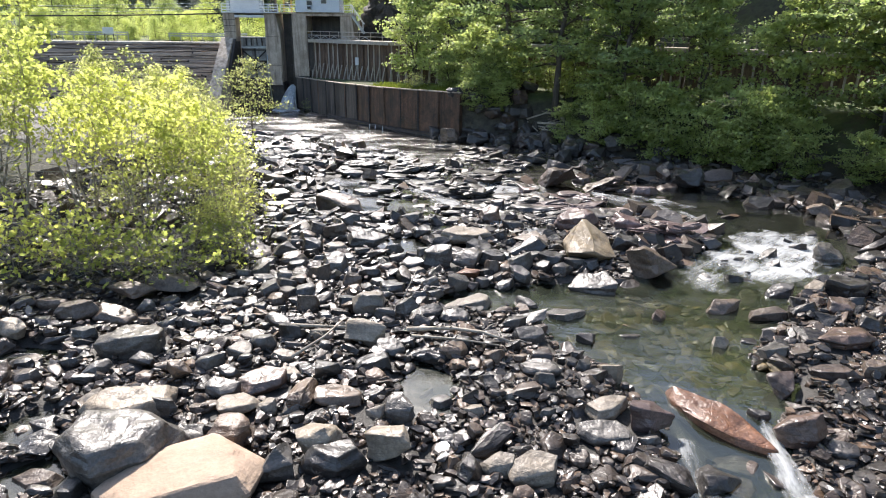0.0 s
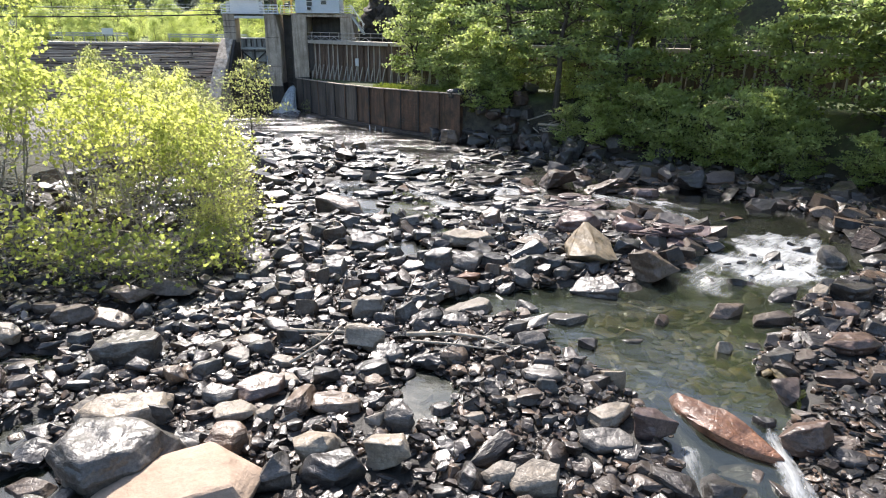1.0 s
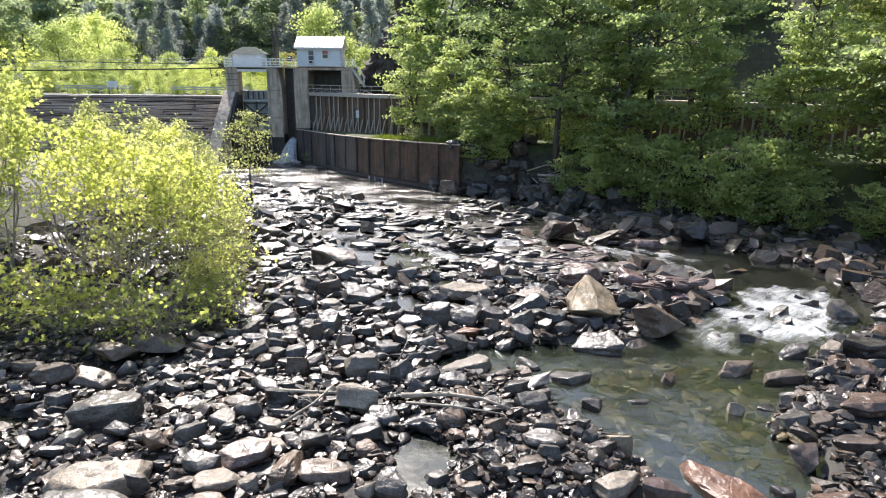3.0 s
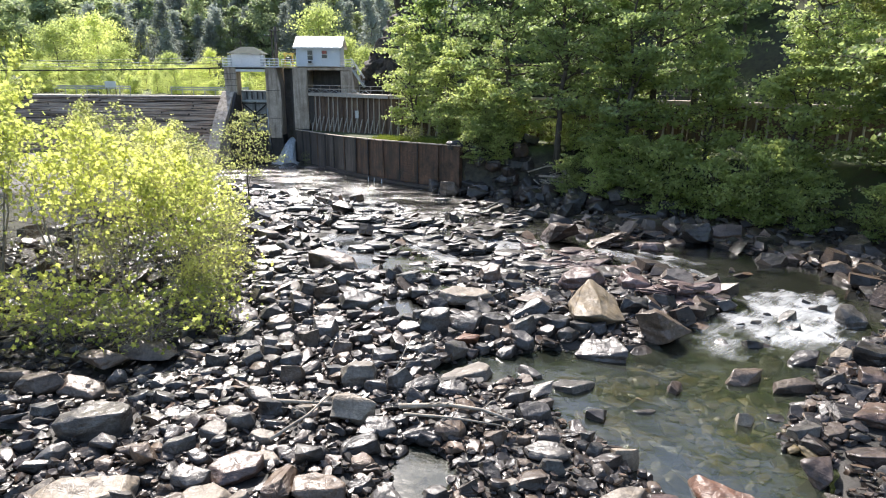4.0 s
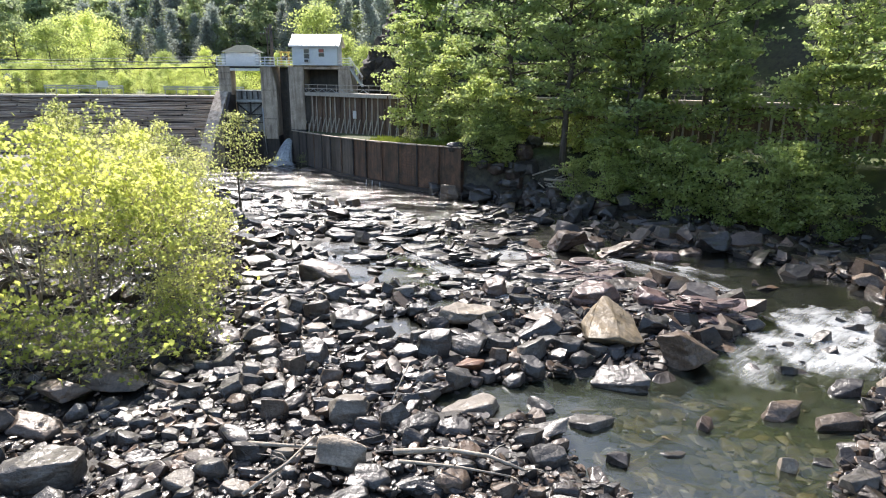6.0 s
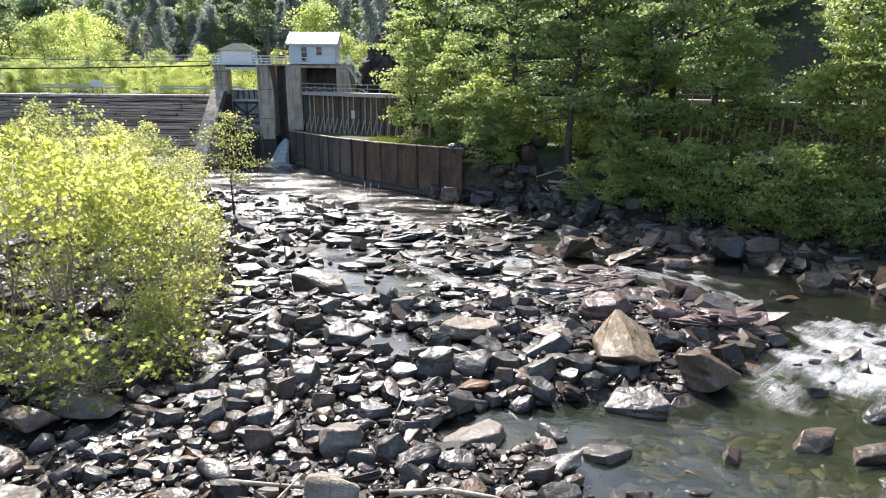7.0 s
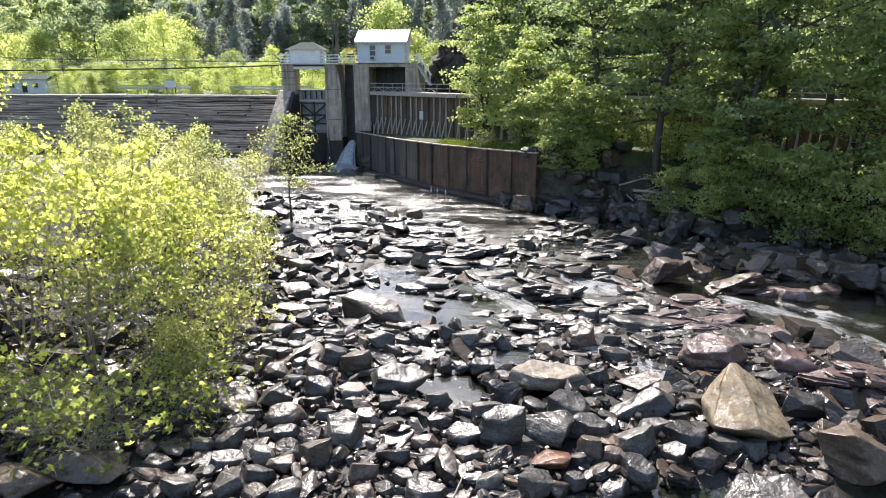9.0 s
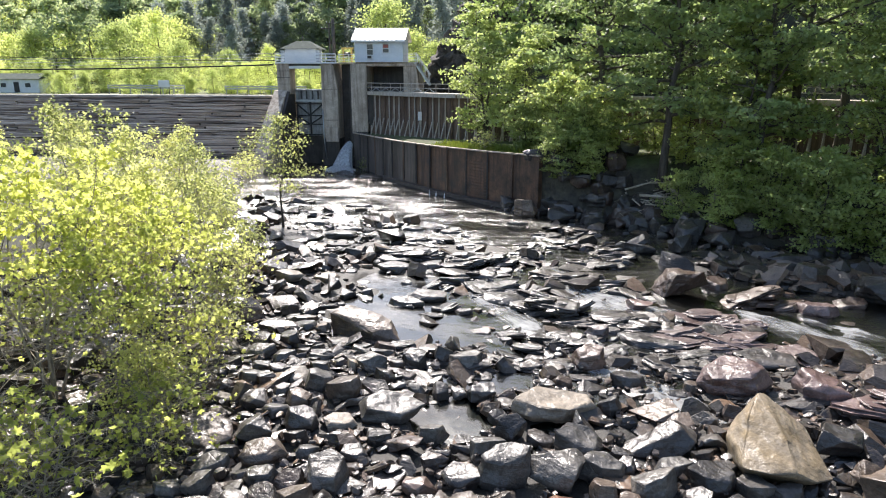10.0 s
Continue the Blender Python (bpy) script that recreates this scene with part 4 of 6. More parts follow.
# ---- stones ----
def hull(points, merge_angle=14.0, bevel=0.0, cuts=0, jag=0.0, seed=0, soft=0.0, beds=5.0):
    """The convex stone round some points: flat facets, worn edges, and for large ones a broken surface."""
    bm = bmesh.new()
    for p in points:
        bm.verts.new(p)
    got = bmesh.ops.convex_hull(bm, input=list(bm.verts))
    bmesh.ops.delete(bm, geom=[g for g in got["geom_interior"] if isinstance(g, bmesh.types.BMVert)], context="VERTS")
    bmesh.ops.dissolve_limit(bm, angle_limit=radians(merge_angle), verts=list(bm.verts), edges=list(bm.edges))
    if bevel:
        bmesh.ops.bevel(bm, geom=list(bm.edges), offset=bevel, segments=1, affect="EDGES", clamp_overlap=True)
    if cuts:
        bmesh.ops.triangulate(bm, faces=list(bm.faces))
        for _ in range(cuts):
            long = [e for e in bm.edges if e.calc_length() > (0.16 if bevel < 0.05 else 0.5)]
            if long:
                bmesh.ops.subdivide_edges(bm, edges=long, cuts=1, use_grid_fill=True)
                bmesh.ops.triangulate(bm, faces=list(bm.faces))
        off = Vector((seed * 7.3, seed * 3.1, seed * 1.7))
        for v in bm.verts:
            q = v.co + off
            d = (noise.fractal(q * 1.1, 0.9, 2.1, 5) + 0.5 * abs(noise.noise(q * 2.3)) + 0.8 * noise.noise(Vector((q.x * 0.5, q.y * 0.5, q.z * beds)))) * jag
            v.co += v.co.normalized() * d
        if soft:
            bmesh.ops.smooth_vert(bm, verts=list(bm.verts), factor=soft, use_axis_x=True, use_axis_y=True, use_axis_z=True)
    return bm


def stone_points(rng, shape):
    """Corner points of a stone of about unit half-size."""
    pts = []
    if shape == "slab" or shape == "block":
        n = rng.randint(5, 7)
        turn = rng.random() * 6.28
        ring = []
        for i in range(n):
            a = turn + 2 * math.pi * (i + rng.uniform(-0.28, 0.28)) / n
            r = rng.uniform(0.78, 1.05)
            ring.append((math.cos(a) * r, math.sin(a) * r))
        tx, ty = rng.uniform(-0.4, 0.4), rng.uniform(-0.4, 0.4)
        inner = rng.uniform(0.7, 0.95) if shape == "block" else rng.uniform(0.82, 0.97)
        ox, oy = rng.uniform(-0.12, 0.12), rng.uniform(-0.12, 0.12)
        for x, y in ring:
            k = inner * rng.uniform(0.72, 1.08)
            pts.append((x * k + ox, y * k + oy, 0.85 + tx * x + ty * y + rng.uniform(-0.1, 0.1)))
            k = rng.uniform(0.88, 1.12)
            pts.append((x * k, y * k, rng.uniform(-0.5, 0.45)))
            pts.append((x * 0.85, y * 0.85, rng.uniform(-1.0, -0.7)))
    elif shape == "peak":
        for i in range(6):
            a = 2 * math.pi * (i + rng.uniform(-0.2, 0.2)) / 6
            under = 0.4 if math.sin(a) < 0.1 else 1.0
            pts.append((math.cos(a) * 0.8, math.sin(a) * under, -1.0))
            pts.append((math.cos(a) * 0.9, math.sin(a) * (under + 0.1), rng.uniform(-0.5, -0.2)))
        pts += [(-0.3, 0.8, 1.0), (-0.14, 0.9, 0.95), (-0.62, 0.1, 0.66), (-0.97, 0.1, 0.0), (0.02, -0.2, 0.78), (0.75, 0.6, 0.2), (0.98, -0.45, -0.02), (0.1, -0.82, 0.46), (-0.35, -0.9, 0.3), (-0.8, -0.75, 0.05), (0.55, -0.75, 0.16)]
    else:
        for _ in range(rng.randint(10, 14)):
            v = Vector((rng.gauss(0, 1), rng.gauss(0, 1), rng.gauss(0, 1))).normalized()
            v = Vector([math.copysign(abs(c) ** 0.72, c) for c in v])
            pts.append(v * rng.uniform(0.82, 1.05))
    return [Vector(p) for p in pts]


COLOURS = {"dark": "dark wet slate", "grey": "grey slate", "brown": "brown sandstone", "beige": "pale beige sandstone", "sand": "dry tan sandstone", "pink": "wet pinkish slate", "rust": "wet rust-red", "yellow": "ochre-stained pale", "orange": "wet orange-brown", "umber": "dark umber-brown"}
SHAPES = {"slab": "slab lying flat among river cobbles", "block": "angular block resting on river cobbles", "chunk": "rounded boulder resting on river cobbles", "peak": "pointed boulder standing in the river bed"}
TAKEN = []
HEAP_SLOTS = {"dark": 0, "umber": 1}


def joined(name, label, pile):
    """All stones of a pile as one mesh."""
    ob = part(name, (pile[0], pile[1]), HEAP_ROCKS[0], crease=28)
    for m in HEAP_ROCKS[1:]:
        ob.data.materials.append(m)
    ob.data.polygons.foreach_set("material_index", pile[2])
    return tagged(ob, label, "stones", kind="stuff")




def boulder(x, y, width, depth, height, turn, colour, shape, seed, tilt=0.0, sink=0.3, pile=None, name="boulder"):
    """One large stone of its own, or one more in a pile."""
    rng = random.Random(seed)
    base = max(ground_z(x, y), -0.95)
    height *= 0.6 if y > 48 and x < 9 and shape == "slab" else 1.0
    height += 0.8 * max(0.0, float(water_level(x, y)) - base - 0.2) if y < 40 else 0.0
    pts = [Vector((p.x * width / 2, p.y * depth / 2, p.z * height * 0.62)) for p in stone_points(rng, shape)]
    size = max(width, height)
    bm = hull(pts, 12, 0.012 * size, (4 if size > 2.2 else 3 if size > 1.2 else 2) - (y > 52), (0.05 if shape == "chunk" else 0.022 if shape == "peak" else 0.012 if colour == "sand" else 0.045) * size ** 0.7, seed, 0.05)
    TAKEN.append((x, y, width / 2))
    m = pose(x, y, base + height * 0.62 - height * sink * 0.6, rng.uniform(-7, 7) + tilt, rng.uniform(-7, 7), turn)
    if pile is not None:
        bm.verts.index_update()
        verts, faces, slots = pile
        k = len(verts)
        verts += [m @ v.co for v in bm.verts]
        faces += [tuple(v.index + k for v in f.verts) for f in bm.faces]
        slots += [HEAP_SLOTS[colour]] * len(bm.faces)
        bm.free()
        return None
    ob = part(name, bm, ROCKS[colour], crease=28)
    ob.matrix_basis = m
    return tagged(ob, COLOURS[colour] + " " + SHAPES[shape], name.replace("river_", ""), name.replace("_", " ") + "s in the river bed")


boulder(-7.0, 42.6, 4.5, 1.9, 1.05, -14, "brown", "slab", 709)
for i, (x, y, w, d, turn, c) in enumerate(((6.4, 43.2, 4.4, 2.2, -8, "dark"), (10.6, 41.6, 3.6, 2.0, -24, "dark"), (-2.6, 53.0, 5.0, 2.2, 6, "dark"), (4.4, 54.6, 4.6, 2.0, -10, "dark"))):
    boulder(x, y, w, d, 0.4, turn, c, "slab", 720 + i)
for i, (x, y, w) in enumerate(((20.6, 36.5, 1.0), (21.8, 35.4, 0.8), (17.4, 34.6, 0.9), (19.9, 34.3, 0.7), (18.0, 32.9, 1.0), (15.4, 33.4, 0.8), (22.4, 37.6, 1.2), (16.2, 32.0, 0.7))):
    boulder(x, y, w, w * 0.7, w * 0.5, i * 37, "dark", "slab" if i % 2 else "block", 760 + i)
boulder(9.2, 18.55, 4.6, 1.45, 0.5, -50, "orange", "slab", 701, 10, 0.1)
boulder(7.5, 29.8, 2.9, 1.7, 0.7, -12, "dark", "slab", 702)
boulder(18.3, 34.2, 1.3, 1.0, 0.6, 20, "dark", "slab", 704)
boulder(16.4, 33.6, 1.0, 0.8, 0.5, 70, "dark", "chunk", 705)
boulder(20.6, 35.6, 1.2, 0.9, 0.55, -20, "dark", "slab", 706)
boulder(15.2, 31.2, 1.5, 0.9, 0.45, 0, "dark", "slab", 707)
boulder(19.4, 32.2, 1.0, 0.8, 0.5, 40, "dark", "chunk", 708)
boulder(-7.30, 14.75, 4.80, 4.30, 1.10, 14, "sand", "block", 11)
boulder(-9.40, 15.95, 3.9, 3.0, 1.45, -12, "grey", "block", 12)
boulder(8.43, 38.83, 3.30, 2.47, 1.03, 16, "pink", "block", 27)
boulder(11.28, 38.16, 2.07, 1.55, 0.71, -5, "pink", "block", 28)
boulder(-7.99, 17.29, 1.22, 0.92, 0.48, -1, "grey", "chunk", 57)
boulder(19.44, 50.30, 2.75, 2.06, 1.64, 4, "dark", "chunk", 62)
boulder(25.62, 42.18, 2.34, 1.76, 0.72, 19, "brown", "chunk", 63)
boulder(3.32, 69.57, 3.01, 2.26, 1.35, -14, "dark", "chunk", 65)
boulder(-0.04, 67.83, 2.48, 1.73, 0.99, 12, "grey", "slab", 67)
boulder(-0.64, 48.01, 2.97, 2.08, 0.74, -11, "dark", "slab", 69)
boulder(8.11, 22.30, 1.08, 0.81, 0.30, 9, "dark", "chunk", 72)
boulder(-12.40, 16.85, 1.37, 1.03, 0.30, -5, "dark", "chunk", 77)
boulder(-10.15, 14.51, 0.92, 0.69, 0.57, -19, "dark", "block", 78)
boulder(-4.98, 18.68, 1.12, 0.84, 0.51, -7, "grey", "chunk", 85)
boulder(18.39, 25.01, 1.43, 1.07, 0.58, 7, "dark", "block", 89)
boulder(16.73, 25.51, 1.45, 1.09, 0.49, 6, "dark", "chunk", 90)
boulder(12.93, 24.22, 0.93, 0.70, 0.36, -1, "dark", "chunk", 92)
boulder(23.58, 33.33, 1.84, 1.38, 0.84, 8, "dark", "chunk", 93)
boulder(12.45, 16.85, 1.20, 0.84, 0.30, -16, "dark", "slab", 94)
boulder(12.57, 15.87, 1.30, 0.98, 0.30, -7, "dark", "chunk", 95)
boulder(22.75, 52.36, 2.31, 1.73, 0.87, -10, "dark", "chunk", 98)
boulder(26.67, 48.06, 2.55, 1.92, 0.61, -18, "dark", "chunk", 99)
boulder(27.09, 41.41, 2.23, 1.67, 0.71, 20, "brown", "chunk", 100)
boulder(14.66, 62.67, 2.73, 2.05, 1.31, -15, "dark", "chunk", 101)
boulder(11.36, 59.66, 2.09, 1.57, 1.20, 2, "dark", "chunk", 102)
boulder(8.20, 59.80, 3.13, 2.19, 0.98, 6, "dark", "slab", 103)
boulder(6.23, 75.68, 3.26, 2.45, 1.62, -10, "dark", "chunk", 104)
boulder(-10.23, 33.12, 2.13, 1.60, 0.67, 21, "brown", "block", 105)
boulder(-8.01, 32.29, 1.72, 1.29, 0.54, 20, "brown", "block", 106)
boulder(-5.51, 31.09, 1.67, 1.25, 0.84, 13, "grey", "block", 107)
boulder(-2.85, 31.32, 1.48, 1.11, 0.50, -20, "rust", "chunk", 108)
boulder(-3.62, 33.13, 1.84, 1.38, 0.41, 10, "rust", "chunk", 109)
boulder(-4.45, 35.24, 2.53, 1.77, 0.56, 15, "grey", "slab", 110)
boulder(-6.09, 34.43, 1.50, 1.05, 0.33, -1, "beige", "slab", 112)
boulder(2.60, 35.14, 1.40, 1.05, 0.87, -8, "dark", "chunk", 114)
boulder(10.55, 32.90, 1.40, 1.05, 0.87, 16, "brown", "chunk", 127)
boulder(11.30, 38.55, 2.20, 1.65, 0.72, 0, "pink", "block", 128)
boulder(-5.02, 31.19, 1.44, 1.08, 0.32, -15, "grey", "chunk", 130)
boulder(-9.34, 31.53, 1.15, 0.80, 0.41, 19, "grey", "slab", 131)
boulder(-14.33, 36.75, 1.45, 1.02, 0.44, -1, "brown", "slab", 132)
boulder(-12.64, 39.71, 1.85, 1.39, 0.42, 2, "beige", "block", 133)
boulder(-9.92, 42.34, 1.53, 1.07, 0.34, 2, "dark", "slab", 135)
boulder(-8.95, 44.77, 1.92, 1.44, 0.42, -17, "grey", "chunk", 136)
boulder(-0.32, 41.07, 1.70, 1.28, 0.54, 7, "dark", "chunk", 139)
boulder(-12.33, 56.99, 1.89, 1.32, 0.60, 13, "dark", "slab", 144)
boulder(-15.32, 59.97, 2.41, 1.81, 0.56, 2, "dark", "chunk", 145)
boulder(6.35, 47.69, 1.79, 1.35, 0.70, -20, "pink", "chunk", 146)
boulder(8.97, 44.65, 1.91, 1.34, 0.42, 15, "dark", "slab", 147)
boulder(4.42, 38.96, 1.58, 1.11, 0.51, 3, "dark", "slab", 148)
boulder(-10.75, 35.60, 1.39, 0.97, 0.30, -11, "beige", "slab", 149)
boulder(-10.27, 18.43, 3.59, 2.10, 0.68, 19, "beige", "slab", 200)
boulder(-4.97, 15.74, 1.69, 1.20, 0.97, 8, "grey", "chunk", 201)
boulder(-3.73, 16.67, 1.68, 1.19, 0.95, -5, "beige", "chunk", 202)
boulder(-3.26, 15.86, 2.19, 1.55, 0.72, -10, "dark", "block", 203)
boulder(-1.63, 16.39, 1.66, 1.18, 1.03, 19, "beige", "chunk", 204)
boulder(-1.41, 18.18, 1.43, 1.01, 0.75, -10, "grey", "block", 205)
boulder(-2.32, 18.08, 1.14, 0.81, 0.60, -12, "beige", "chunk", 206)
boulder(-3.48, 19.02, 2.17, 1.27, 0.41, -22, "brown", "slab", 207)
boulder(-6.47, 20.15, 2.27, 1.33, 0.47, 13, "rust", "slab", 208)
boulder(-7.57, 19.54, 1.42, 1.00, 0.47, -5, "grey", "block", 209)
boulder(-6.95, 18.76, 1.86, 1.09, 0.35, -1, "beige", "slab", 210)
boulder(-5.84, 18.59, 0.78, 0.55, 0.48, -4, "beige", "block", 211)
boulder(-9.46, 20.40, 1.16, 0.82, 0.72, -22, "brown", "chunk", 212)
boulder(-8.60, 21.13, 1.30, 0.92, 0.43, 3, "grey", "block", 213)
boulder(-12.15, 22.64, 2.82, 2.00, 0.93, 6, "grey", "block", 214)
boulder(-14.40, 23.43, 1.30, 0.92, 0.49, -13, "grey", "block", 215)
boulder(-12.75, 20.87, 1.39, 0.98, 0.58, -8, "grey", "chunk", 216)
boulder(-10.97, 21.06, 1.19, 0.84, 0.74, -12, "dark", "chunk", 217)
boulder(-14.96, 20.27, 1.25, 0.89, 0.48, 10, "brown", "block", 218)
boulder(-15.90, 21.80, 1.56, 0.91, 0.42, -6, "brown", "slab", 219)
boulder(-16.58, 24.25, 1.22, 0.72, 0.35, -13, "dark", "slab", 220)
boulder(-14.05, 25.26, 2.38, 1.39, 0.49, -12, "brown", "slab", 221)
boulder(-15.73, 25.23, 2.38, 1.39, 0.70, 4, "brown", "slab", 222)
boulder(-17.10, 25.96, 1.81, 1.06, 0.40, -7, "brown", "slab", 223)
boulder(-14.31, 27.41, 2.29, 1.62, 1.07, 3, "brown", "chunk", 224)
boulder(-12.87, 28.69, 2.92, 2.07, 0.98, -3, "brown", "chunk", 225)
boulder(-11.95, 15.67, 1.69, 0.99, 0.37, -6, "brown", "slab", 226)
boulder(-12.99, 17.92, 1.23, 0.87, 0.60, 0, "dark", "chunk", 227)
boulder(-12.03, 19.08, 1.29, 0.91, 0.43, -4, "beige", "chunk", 228)
boulder(-7.75, 22.13, 1.24, 0.88, 0.45, -16, "beige", "block", 229)
boulder(-7.08, 22.88, 1.28, 0.90, 0.47, -18, "grey", "block", 230)
boulder(-9.57, 23.62, 1.43, 0.84, 0.28, 17, "dark", "slab", 231)
boulder(-6.12, 22.15, 1.13, 0.66, 0.25, -13, "beige", "slab", 232)
boulder(-5.71, 20.80, 1.29, 0.75, 0.34, -12, "beige", "slab", 233)
boulder(-6.03, 26.53, 1.19, 0.84, 0.74, -20, "brown", "block", 234)
boulder(-4.23, 20.60, 1.17, 0.83, 0.73, -22, "grey", "chunk", 235)
boulder(-3.03, 23.51, 1.89, 1.33, 1.06, -5, "beige", "chunk", 236)
boulder(-2.05, 22.61, 1.49, 1.05, 0.51, -1, "grey", "block", 237)
boulder(-2.58, 21.34, 1.96, 1.14, 0.40, 17, "dark", "slab", 238)
boulder(-1.57, 25.93, 1.29, 0.92, 0.80, -8, "grey", "block", 239)
boulder(-3.30, 26.40, 1.85, 1.40, 0.95, -12, "beige", "block", 240)
boulder(-0.61, 22.43, 1.37, 0.80, 0.26, 7, "dark", "slab", 241)
boulder(-0.13, 19.46, 1.21, 0.86, 0.46, -19, "grey", "block", 242)
boulder(-17.44, 23.57, 1.43, 0.84, 0.53, -11, "beige", "slab", 243)
boulder(-9.21, 18.53, 1.17, 0.83, 0.54, -11, "grey", "block", 244)
boulder(-4.29, 24.27, 1.10, 0.78, 0.45, -18, "grey", "chunk", 245)
boulder(-5.12, 23.71, 1.08, 0.63, 0.37, 14, "beige", "slab", 246)
boulder(8.05, 33.80, 2.95, 4.00, 1.45, -8, "yellow", "peak", 247)
boulder(11.05, 31.9, 2.7, 2.2, 2.1, 25, "brown", "chunk", 248)
boulder(9.79, 26.57, 1.10, 0.60, 0.45, 60, "rust", "slab", 250, 14)
boulder(7.93, 24.84, 1.50, 0.87, 0.28, 3, "dark", "slab", 251)
boulder(13.02, 27.59, 2.38, 1.68, 0.79, -7, "brown", "chunk", 252)
boulder(14.67, 26.40, 2.08, 1.47, 0.69, 8, "brown", "chunk", 253)
boulder(16.40, 29.18, 1.66, 1.17, 0.71, 2, "dark", "block", 254)
boulder(18.02, 28.90, 1.28, 0.91, 0.56, 20, "beige", "block", 255)
boulder(19.44, 28.70, 2.57, 1.82, 0.85, 3, "dark", "block", 256)
boulder(16.43, 23.58, 2.59, 1.52, 0.55, 0, "rust", "slab", 257)
boulder(12.95, 22.57, 1.49, 1.05, 0.56, 17, "grey", "chunk", 258)
boulder(11.51, 23.95, 0.97, 0.69, 0.60, 15, "beige", "block", 259)
boulder(12.52, 20.38, 1.88, 1.33, 0.86, 22, "rust", "chunk", 260)
boulder(14.62, 21.24, 1.95, 1.14, 0.40, -18, "rust", "slab", 261)
boulder(16.07, 21.17, 1.30, 0.92, 0.65, -13, "brown", "block", 262)
boulder(10.75, 18.79, 0.89, 0.63, 0.55, -3, "dark", "chunk", 263)
boulder(11.59, 17.71, 1.95, 1.38, 0.83, 16, "rust", "block", 264)
boulder(8.17, 15.89, 1.87, 1.32, 0.62, 17, "dark", "chunk", 265)
boulder(6.87, 18.08, 1.89, 1.11, 0.76, 4, "pink", "slab", 266)
boulder(5.53, 18.62, 2.03, 1.19, 0.45, 5, "beige", "slab", 267)
boulder(5.19, 17.55, 2.03, 1.19, 0.38, 0, "grey", "slab", 268)
boulder(6.16, 20.97, 1.18, 0.84, 0.69, -5, "beige", "block", 269)
boulder(5.22, 22.01, 0.79, 0.56, 0.49, 5, "grey", "chunk", 270)
boulder(3.71, 21.13, 1.94, 1.14, 0.37, -19, "grey", "slab", 271)
boulder(3.64, 20.03, 0.87, 0.62, 0.54, 0, "grey", "block", 272)
boulder(1.66, 15.94, 1.38, 0.81, 0.55, -1, "beige", "slab", 273)
boulder(2.72, 15.73, 1.86, 1.31, 0.61, 6, "beige", "block", 274)
boulder(0.93, 16.54, 1.59, 1.12, 0.77, 9, "grey", "chunk", 275)
boulder(1.98, 21.81, 1.01, 0.71, 0.63, -11, "brown", "chunk", 276)
boulder(1.95, 17.54, 1.03, 0.73, 0.49, 4, "rust", "chunk", 277)
boulder(1.21, 27.37, 2.95, 1.72, 0.56, 17, "beige", "slab", 278)
boulder(0.53, 25.49, 1.78, 1.04, 0.34, 4, "dark", "slab", 279)
boulder(4.00, 27.90, 1.65, 1.17, 0.60, -17, "grey", "chunk", 280)
boulder(3.99, 25.73, 1.66, 1.18, 0.77, 22, "grey", "chunk", 281)
boulder(5.52, 26.70, 2.24, 1.31, 0.49, -2, "grey", "slab", 282)
boulder(3.64, 23.94, 1.69, 0.99, 0.51, 14, "grey", "slab", 283)
boulder(6.00, 24.16, 1.22, 0.86, 0.57, -22, "dark", "chunk", 284)
boulder(1.18, 30.74, 1.74, 1.23, 0.57, 18, "orange", "chunk", 285)
boulder(1.23, 32.39, 2.19, 1.55, 1.03, -21, "grey", "chunk", 286)
boulder(-0.42, 31.98, 1.71, 1.21, 1.06, 19, "grey", "block", 287)
boulder(1.24, 36.13, 3.37, 1.97, 0.68, 11, "beige", "slab", 288)
boulder(4.65, 34.51, 2.70, 1.91, 1.09, -1, "dark", "chunk", 289)
boulder(4.04, 31.88, 1.55, 1.10, 0.78, 16, "grey", "block", 290)
boulder(2.60, 32.59, 1.58, 1.12, 0.61, -5, "grey", "block", 291)
boulder(10.14, 34.82, 2.01, 1.42, 0.93, -5, "dark", "chunk", 292)
boulder(15.63, 35.60, 1.37, 0.97, 0.76, -5, "dark", "chunk", 294)
boulder(21.51, 33.89, 2.45, 1.43, 0.95, 14, "grey", "slab", 295)
boulder(1.09, 18.57, 0.88, 0.62, 0.33, 2, "beige", "block", 296)
boulder(2.29, 19.43, 0.81, 0.57, 0.27, -17, "beige", "block", 297)
boulder(3.52, 18.51, 0.70, 0.41, 0.28, 18, "grey", "slab", 298)
boulder(5.72, 16.88, 1.09, 0.64, 0.25, 17, "dark", "slab", 299)
boulder(6.51, 17.20, 0.92, 0.54, 0.25, -20, "grey", "slab", 300)
boulder(4.25, 16.43, 0.97, 0.69, 0.33, -18, "brown", "block", 301)
boulder(14.71, 19.39, 1.11, 0.79, 0.38, 17, "dark", "block", 302)
boulder(14.36, 20.11, 1.25, 0.88, 0.41, 16, "grey", "chunk", 303)
boulder(17.81, 26.41, 1.57, 1.11, 0.56, -20, "rust", "block", 304)
boulder(-13.12, 49.47, 2.16, 1.27, 0.85, 2, "beige", "slab", 305)
boulder(-11.12, 50.15, 1.87, 1.09, 0.58, -4, "beige", "slab", 306)
boulder(-10.93, 39.36, 1.61, 0.94, 0.45, -3, "grey", "slab", 307)
boulder(-8.27, 39.64, 1.53, 0.89, 0.43, 14, "grey", "slab", 308)
boulder(-6.60, 38.48, 0.71, 0.50, 0.44, -15, "beige", "block", 309)
boulder(-5.77, 38.42, 1.46, 1.03, 0.77, -21, "grey", "chunk", 310)
